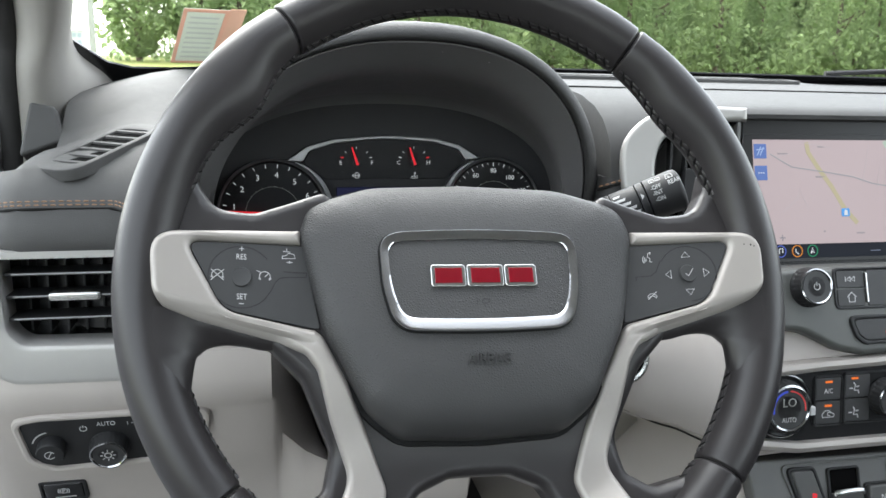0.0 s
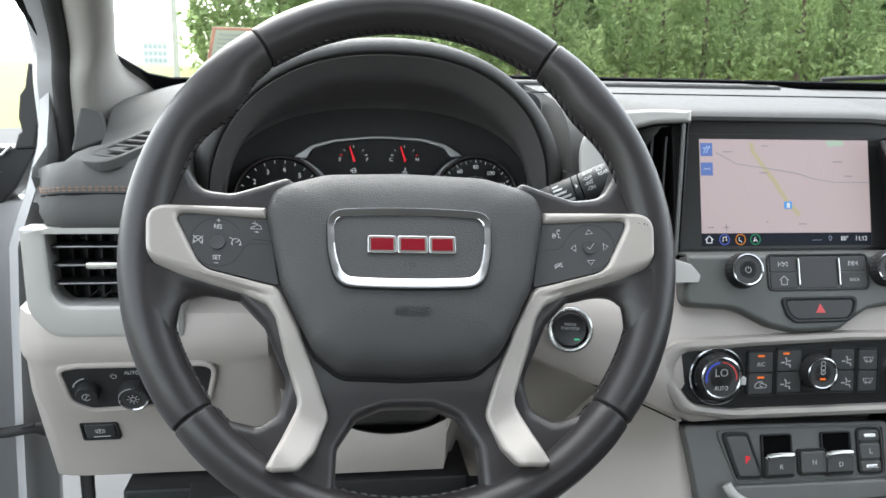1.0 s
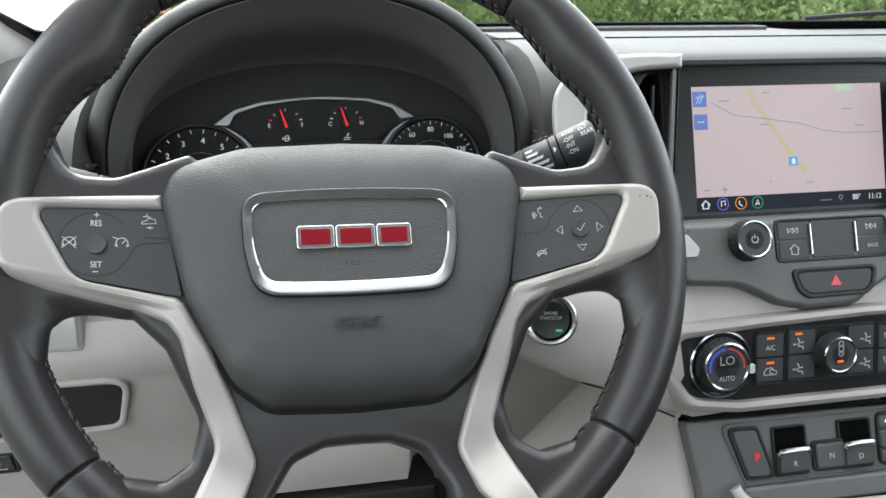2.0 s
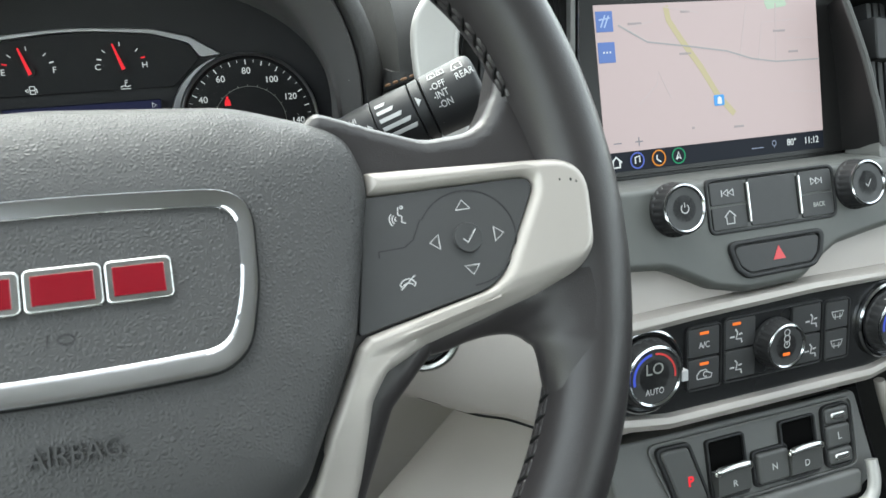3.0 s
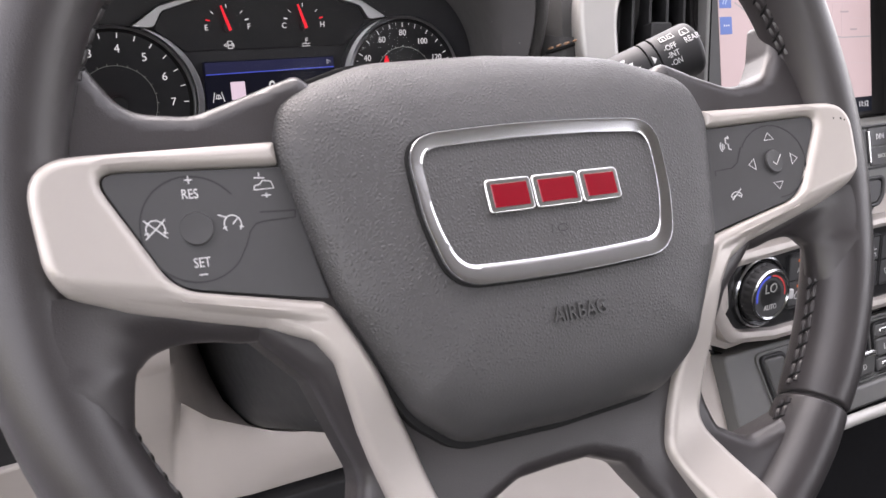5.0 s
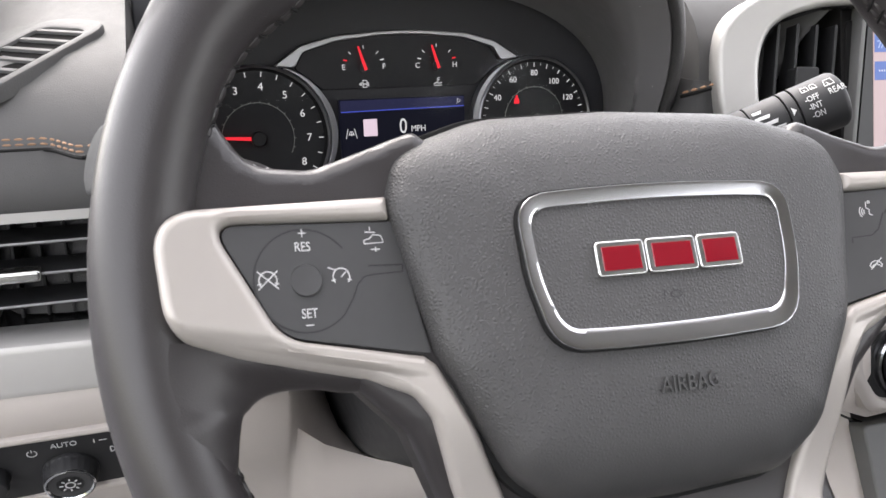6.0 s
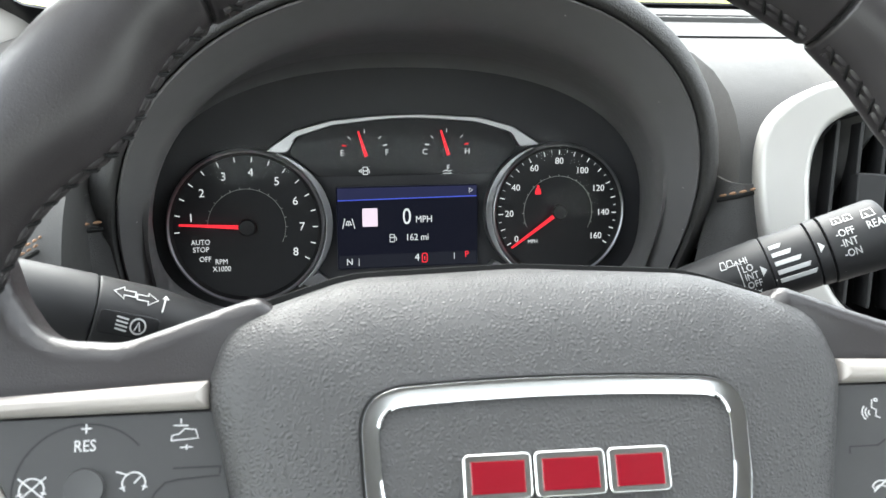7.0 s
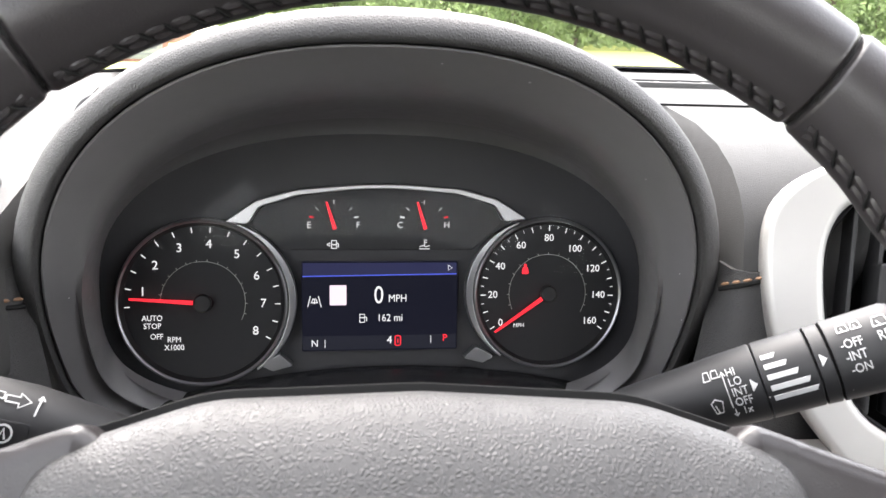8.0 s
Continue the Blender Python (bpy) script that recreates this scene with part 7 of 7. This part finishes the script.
pb = [(-0.0757, 0.0208), (-0.0540, 0.0200), (-0.0425, -0.0178), (-0.0640, -0.0170)]
part("key_frame", frame_ring(rounded([(-0.0785, 0.0230), (-0.0520, 0.0222), (-0.0395, -0.0198), (-0.0655, -0.0192)], 0.005, 5), rounded(pb, 0.004, 5), -0.003, 0.0012, 0.0008), BLACK, gear)
park = part("park_key", prism(inset(rounded(pb, 0.004, 5), 0.0003), -0.004, 0.0022, 0.0020, 4), KEYMAT, gear, "tall slanted park key")
lettering("P", 0.0088, -0.0555, -0.0020, 0.0024, G_RED, park, label="lit red letter", bold=0.0002)
for x, w in ((-0.0255, "R"), (0.0325, "D")):
    part("well_frame", frame_ring(box2(x - 0.0150, -0.0195, x + 0.0150, 0.0200, 0.003, 5), box2(x - 0.0132, -0.0178, x + 0.0132, 0.0184, 0.002, 5), -0.003, 0.0012, 0.0006), BLACK, gear)
    # the well is shallow; its colour supplies the shade of a deeper one
    part("well", prism(box2(x - 0.0134, -0.0180, x + 0.0134, 0.0186, 0.002, 5), -0.003, -0.0008, 0.0003, 1), SHADE, gear, "shallow finger well with its shade in the colour")
    b = bmesh.new()
    stack([[(x + sx * 0.0125, y, z) for sx in (-1, 1)] + [(x + sx * 0.0125, y2, z2) for sx, y2, z2 in ((1, y, -0.002), (-1, y, -0.002))] for y, z in ((-0.0175, 0.0015), (-0.015, 0.0050), (-0.004, 0.0066), (-0.0005, 0.0066))], True, True, b)
    kk = part("shift_key", b, KEYMAT, gear, "sculpted pull key")
    part("bright_lip", tube(smooth_path([(x - 0.0122, -0.0010, 0.0058), (x - 0.0110, 0.0012, 0.0070), (x, 0.0020, 0.0074), (x + 0.0110, 0.0012, 0.0070), (x + 0.0122, -0.0010, 0.0058)], 4), 0.0024, 8, flat=0.8), BRIGHT, kk, "bright metal lip")
    lettering(w, 0.0062, x, -0.0090, 0.0061, WHITE, kk)
kk = key(-0.0045, -0.0165, 0.0205, 0.0035, 0.0040)
lettering("N", 0.0062, 0.0080, -0.0065, 0.0041, WHITE, kk)
part("key_frame", frame_ring(box2(-0.0065, -0.0185, 0.0225, 0.0055, 0.004, 5), box2(-0.0048, -0.0168, 0.0208, 0.0038, 0.003, 5), -0.003, 0.0010, 0.0006), BLACK, gear)
part("key_frame", frame_ring(box2(0.0530, -0.0200, 0.0775, 0.0225, 0.006, 5), box2(0.0545, -0.0185, 0.0760, 0.0210, 0.005, 5), -0.003, 0.0012, 0.0006), BLACK, gear)
for y0, y1, w in ((0.0095, 0.0205, "+"), (-0.0065, 0.0085, "L"), (-0.0180, -0.0075, "-")):
    kk = key(0.0550, y0, 0.0755, y1, 0.0022)
    if w == "L":
        lettering(w, 0.0070, 0.0652, (y0 + y1) / 2, 0.0023, WHITE, kk)
    else:
        part("bright_cap", prism(box2(0.0590, (y0 + y1) / 2 - 0.0024, 0.0715, (y0 + y1) / 2 + 0.0024, 0.0022, 4), 0.0015, 0.0034, 0.0012, 3), BRIGHT, kk, "small bright metal cap")
part("key_border", frame_ring(rounded([(-0.0840, 0.0258), (0.0815, 0.0248), (0.0815, -0.0225), (-0.0660, -0.0230)], 0.006, 5), rounded([(-0.0822, 0.0244), (0.0800, 0.0234), (0.0800, -0.0212), (-0.0650, -0.0216)], 0.005, 5), -0.003, 0.0004, 0.0006), CONSOLE, gear, "raised border round the keys")
lip_path = smooth_path([(-0.0790, -0.0215, 0.006), (-0.0740, -0.0300, 0.008), (-0.0600, -0.0390, 0.010), (-0.0300, -0.0430, 0.012), (0.0200, -0.0440, 0.012), (0.0640, -0.0445, 0.012), (0.0790, -0.0410, 0.010), (0.0850, -0.0310, 0.008), (0.0860, -0.0190, 0.006)], 6)
part("chrome_lip", tube(lip_path, 0.0048, 12, flat=0.8), PALE, gear, "bright chrome lip")
part("lip_ledge", prism(rounded([(-0.075, -0.024), (0.082, -0.024), (0.078, -0.042), (-0.055, -0.042)], 0.006, 5), -0.004, 0.0040, 0.003, 3), CONSOLE, gear)

# console below, with its light grey edges
cons = thing("centre_console", pose(0, 0, 0), "dark centre console with light grey edge strips", "console")
rows = []
for f in [i / 8 for i in range(9)]:
    z = lerp(0.955, 0.60, f)
    y = lerp(0.545, 0.36, f ** 1.4)
    rows.append([(lerp(0.258, 0.29, f), 0.66, z), (lerp(0.258, 0.29, f), y + 0.012, z), (lerp(0.268, 0.30, f), y, z), (0.37, y - 0.003, z), (lerp(0.462, 0.56, f), y, z), (lerp(0.474, 0.57, f), y + 0.012, z), (lerp(0.474, 0.57, f), 0.66, z)])
part("body", loft(rows, 0.003), SHADED, cons, "dark console body", sharp=60)
for pts in ([(0.472, 0.536, 0.962), (0.480, 0.530, 0.940), (0.490, 0.524, 0.917), (0.506, 0.510, 0.880), (0.532, 0.495, 0.835), (0.585, 0.44, 0.76)],):
    part("edge_strip", tube(smooth_path(pts, 6), [0.0040 + 0.0045 * min(1.0, k / 14) for k in range(6 * len(pts) - 5)], 12, flat=0.8), SILVER, cons, "light satin edge strip")
rows = []
for f in [i / 8 for i in range(9)]:
    z = lerp(0.955, 0.62, f)
    edge = 0.2136 - 1.3 * (0.955 - z)
    if not f:
        rows.append([(0.2096, 0.660, 0.99), (0.2136, 0.650, 0.99), (0.236, 0.625, 0.99), (0.252, 0.595, 0.99), (0.262, 0.595, 0.99)])
        rows.append([(0.2096, 0.640, 0.960), (0.2136, 0.630, 0.960), (0.236, 0.602, 0.960), (0.252, 0.566, 0.960), (0.262, 0.566, 0.960)])
    rows.append([(edge - 0.004, lerp(0.632, 0.54, f), z), (edge, lerp(0.619, 0.52, f), z + 0.001), (lerp(edge, 0.255, 0.5), lerp(0.592, 0.455, f), z + 0.001), (lerp(0.252, 0.27, f), lerp(0.556, 0.42, f), z), (lerp(0.262, 0.285, f), lerp(0.560, 0.42, f), z)])
part("side_panel", loft(rows, 0.003), GREY, cons, "light grey side panel", sharp=60)

# ---- driver's switches ----
SW = matrix((-0.2310, 0.6170, 0.9800), (1, 0, 0), (0, -0.33, 0.944))
hl = thing("headlight_switch_panel", SW @ pose(0, 0, 0.001), "black panel with a dimmer wheel and a headlight knob", "switch")
po = rounded([(-0.0600, 0.0230, 0.006), (-0.0550, -0.0130, 0.014), (-0.0400, -0.0215, 0.01), (0.060, -0.0175, 0.01), (0.070, 0.0250, 0.01), (-0.0450, 0.0255, 0.012)], 0.008, 6)
part("surround", frame_ring(inset(po, -0.0052), po, -0.012, 0.0024, 0.0022), GREY, hl, "light grey raised surround")
part("panel", prism(inset(po, -0.0004), -0.012, -0.0002, 0.0003, 1), BLACK, hl)
k1 = part("dimmer_wheel", turned([(0.0100, 0.0), (0.0100, 0.008), (0.0092, 0.0095), (0.0, 0.0098)], 40, closed=False), BLACK, hl, "small black dimmer wheel", m=pose(-0.0400, 0.0, 0))
part("mark", strokes([arc2(-0.0400, 0.0, 0.0035, 30, 330, 14), [(-0.0415, -0.003), (-0.0385, 0.003)]], 0.0006, 0.0100), WHITE, k1)
part("dial_mark", strokes([arc2(-0.0400, 0.0, 0.0135, 100, 165, 10)], 0.0010, 0.0002), WHITE, hl)
k = knob(hl, -0.0005, -0.0035, 0.0140, 0.0100, "headlight_knob")
part("symbol", strokes([arc2(-0.0005, -0.0035, 0.0024, 0, 360, 16)] + [[polar((-0.0005, -0.0035), 0.0036, a), polar((-0.0005, -0.0035), 0.0054, a)] for a in range(0, 360, 45)], 0.0008, 0.0106), WHITE, k)
lettering("AUTO", 0.0056, -0.0010, 0.0185, 0.0001, WHITE, hl, stretch=0.85)
part("symbols", strokes([arc2(-0.0170, 0.0150, 0.0024, 120, 420, 14), [(-0.0170, 0.0158), (-0.0170, 0.0182)], [(0.014, 0.0165), (0.014, 0.0195)], [(0.0165, 0.018), (0.0205, 0.018)], arc2(0.0215, 0.009, 0.0022, -90, 90, 10), [(0.0215, 0.0068), (0.0215, 0.0112)], [(0.025, 0.0078), (0.028, 0.0070)], [(0.025, 0.009), (0.028, 0.009)]], 0.0006, 0.0002), WHITE, hl)
EB = matrix((-0.2740, 0.6545, 0.9237), (1, 0, 0), (0, -0.40, 0.91))
eb = thing("parking_brake_switch", EB @ pose(0, 0, 0.0015), "small black parking brake switch", "switch")
part("surround", frame_ring(box2(-0.0185, -0.0125, 0.0165, 0.0120, 0.003, 5), box2(-0.0160, -0.0100, 0.0140, 0.0095, 0.002, 5), -0.006, 0.0012, 0.0008), BLACK, eb)
kb = part("lever", prism(box2(-0.0155, -0.0095, 0.0135, 0.0090, 0.002, 5), -0.006, 0.0010, 0.0014, 3), PIANO, eb)
part("symbol", strokes([arc2(-0.001, 0.0005, 0.0028, 0, 360, 18), arc2(-0.001, 0.0005, 0.0042, -40, 40, 8), arc2(-0.001, 0.0005, 0.0042, 140, 220, 8), [(-0.0018, -0.0012), (-0.0018, 0.0022), (-0.0002, 0.0018), (-0.0002, 0.0008), (-0.0018, 0.0006)]], 0.0006, 0.0012), WHITE, kb)
part("bright_line", strokes([[(-0.0080, -0.0070), (0.0075, -0.0066)]], 0.0012, 0.0013), WHITE, kb)
rel = thing("bonnet_release_lever", matrix((-0.165, 0.640, 0.846), (1, 0.0, 0), (0, -0.2, 0.98)), "black bonnet release lever below the dashboard", "lever")
rb = part("lever", prism(box2(-0.030, -0.020, 0.030, 0.014, 0.004, 5), -0.02, 0.006, 0.003, 3), BLACK, rel)
part("symbol", strokes([[(-0.006, -0.002), (-0.005, 0.0012), (-0.002, 0.0015), (0.0, 0.0045), (0.004, 0.0035), (0.006, 0.001), (0.006, -0.002), (-0.006, -0.002)]], 0.0010, 0.0062), WHITE, rb)
tray = thing("under_dash_cover", pose(0, 0, 0), "black under-dash cover below the light grey panel", "cover")
part("cover", cuboid(-0.26, 0.655, 0.835, 0.085, 0.86, 0.858, 0.004), BLACK, tray)

# ---- engine start button ----
ENG = matrix((0.1537, 0.5625, 1.0440), (1, -0.24, 0), (0, 0.18, 0.98))
eng = thing("engine_start_button", ENG, "round black engine start button in a chrome ring", "push button")
part("ring", turned([(0.0205, -0.006), (0.0205, 0.0010), (0.0196, 0.0022), (0.0182, 0.0026), (0.0160, 0.0018), (0.0148, -0.002)], 56, closed=False), BRIGHT, eng, "chrome ring")
eb2 = part("button", turned([(0.0146, -0.004), (0.0146, 0.0010), (0.0136, 0.0020), (0.010, 0.0016), (0.0, 0.0014)], 48, closed=False), PIANO, eng, "black push button")
lettering("ENGINE\nSTART/STOP", 0.0036, 0.0, 0.0030, 0.0019, WHITE, eb2, stretch=0.8)
part("green_light", cuboid(0.004, -0.0088, 0.0014, 0.0086, -0.0074, 0.0021, 0.0002), G_GREEN, eb2, "lit green bar")

# ---- pedal, sticker, wiper ----
ped = thing("brake_pedal", matrix((-0.075, 0.80, 0.62), (1, 0, 0), (0, 0.6, 0.8)), "black ribbed brake pedal in the footwell", "pedal")
part("pad", prism(box2(-0.045, -0.03, 0.045, 0.03, 0.01, 5), -0.008, 0.006, 0.004, 3), RUBBER, ped)
for i in range(7):
    part("rib", cuboid(-0.036 + 0.0115 * i, -0.024, 0.004, -0.030 + 0.0115 * i, 0.024, 0.0085, 0.001), RUBBER, ped)
part("arm", tube([(0, 0.0, -0.006), (0.01, 0.15, -0.02), (0.02, 0.40, 0.02)], 0.008, 8), BLACK, ped)

stick = thing("windscreen_sticker", matrix((-0.1700, 0.9000, 1.2820), (1, 0.28, 0), (0.05, -0.85, 0.5)), "pale paper sticker with an orange border inside the windscreen", "sticker")
part("paper", prism(box2(-0.026, -0.049, 0.018, 0.050, 0.001, 2), -0.0002, 0.0002, 0.0001, 1), material("pale_paper", (0.56, 0.62, 0.50), 0.8), stick)
part("border", frame_ring(box2(-0.026, -0.049, 0.018, 0.050, 0.001, 2), box2(-0.022, -0.045, 0.014, 0.045, 0.001, 2), 0.0003, 0.0006, 0.0001), material("orange_print", (0.62, 0.33, 0.22), 0.7), stick, "orange border")
part("side_panel", prism(box2(0.018, -0.020, 0.034, 0.052, 0.001, 2), -0.0002, 0.0003, 0.0001, 1), material("orange_paper", (0.62, 0.36, 0.24), 0.7), stick, "orange paper strip")
b = bmesh.new()
for i in range(9):
    prism(box2(-0.018, -0.038 + 0.009 * i, 0.010, -0.035 + 0.009 * i, 0.0004, 2), 0.0003, 0.0005, 0.0001, 1, b)
part("unreadable_lines", b, material("grey_ink", (0.44, 0.48, 0.42), 0.8), stick)

wp = thing("windscreen_wiper", pose(0, 0, 0), "black wiper arm resting at the windscreen's foot", "wiper")
part("arm", tube([(0.66, glass_base(0.66) + 0.02, 1.264), (0.75, glass_base(0.75) + 0.02, 1.270), (0.95, glass_base(0.95) + 0.03, 1.268)], 0.006, 8, flat=0.6), BLACK, wp)


# ---- words become meshes ----
graph = bpy.context.evaluated_depsgraph_get()
graph.update()
for src, me, m, lift, wrap in WORDS:
    got = bpy.data.meshes.new_from_object(src.evaluated_get(graph))
    got.transform(m)
    b = bmesh.new()
    b.from_mesh(got)
    for fc in b.faces:
        fc.smooth = False
    if lift:
        for v in b.verts:
            v.co.z += lift(v.co.x)
    if wrap:
        wrapped(b, wrap)
    b.to_mesh(me)
    b.free()
    bpy.data.meshes.remove(got)
    bpy.data.objects.remove(src)
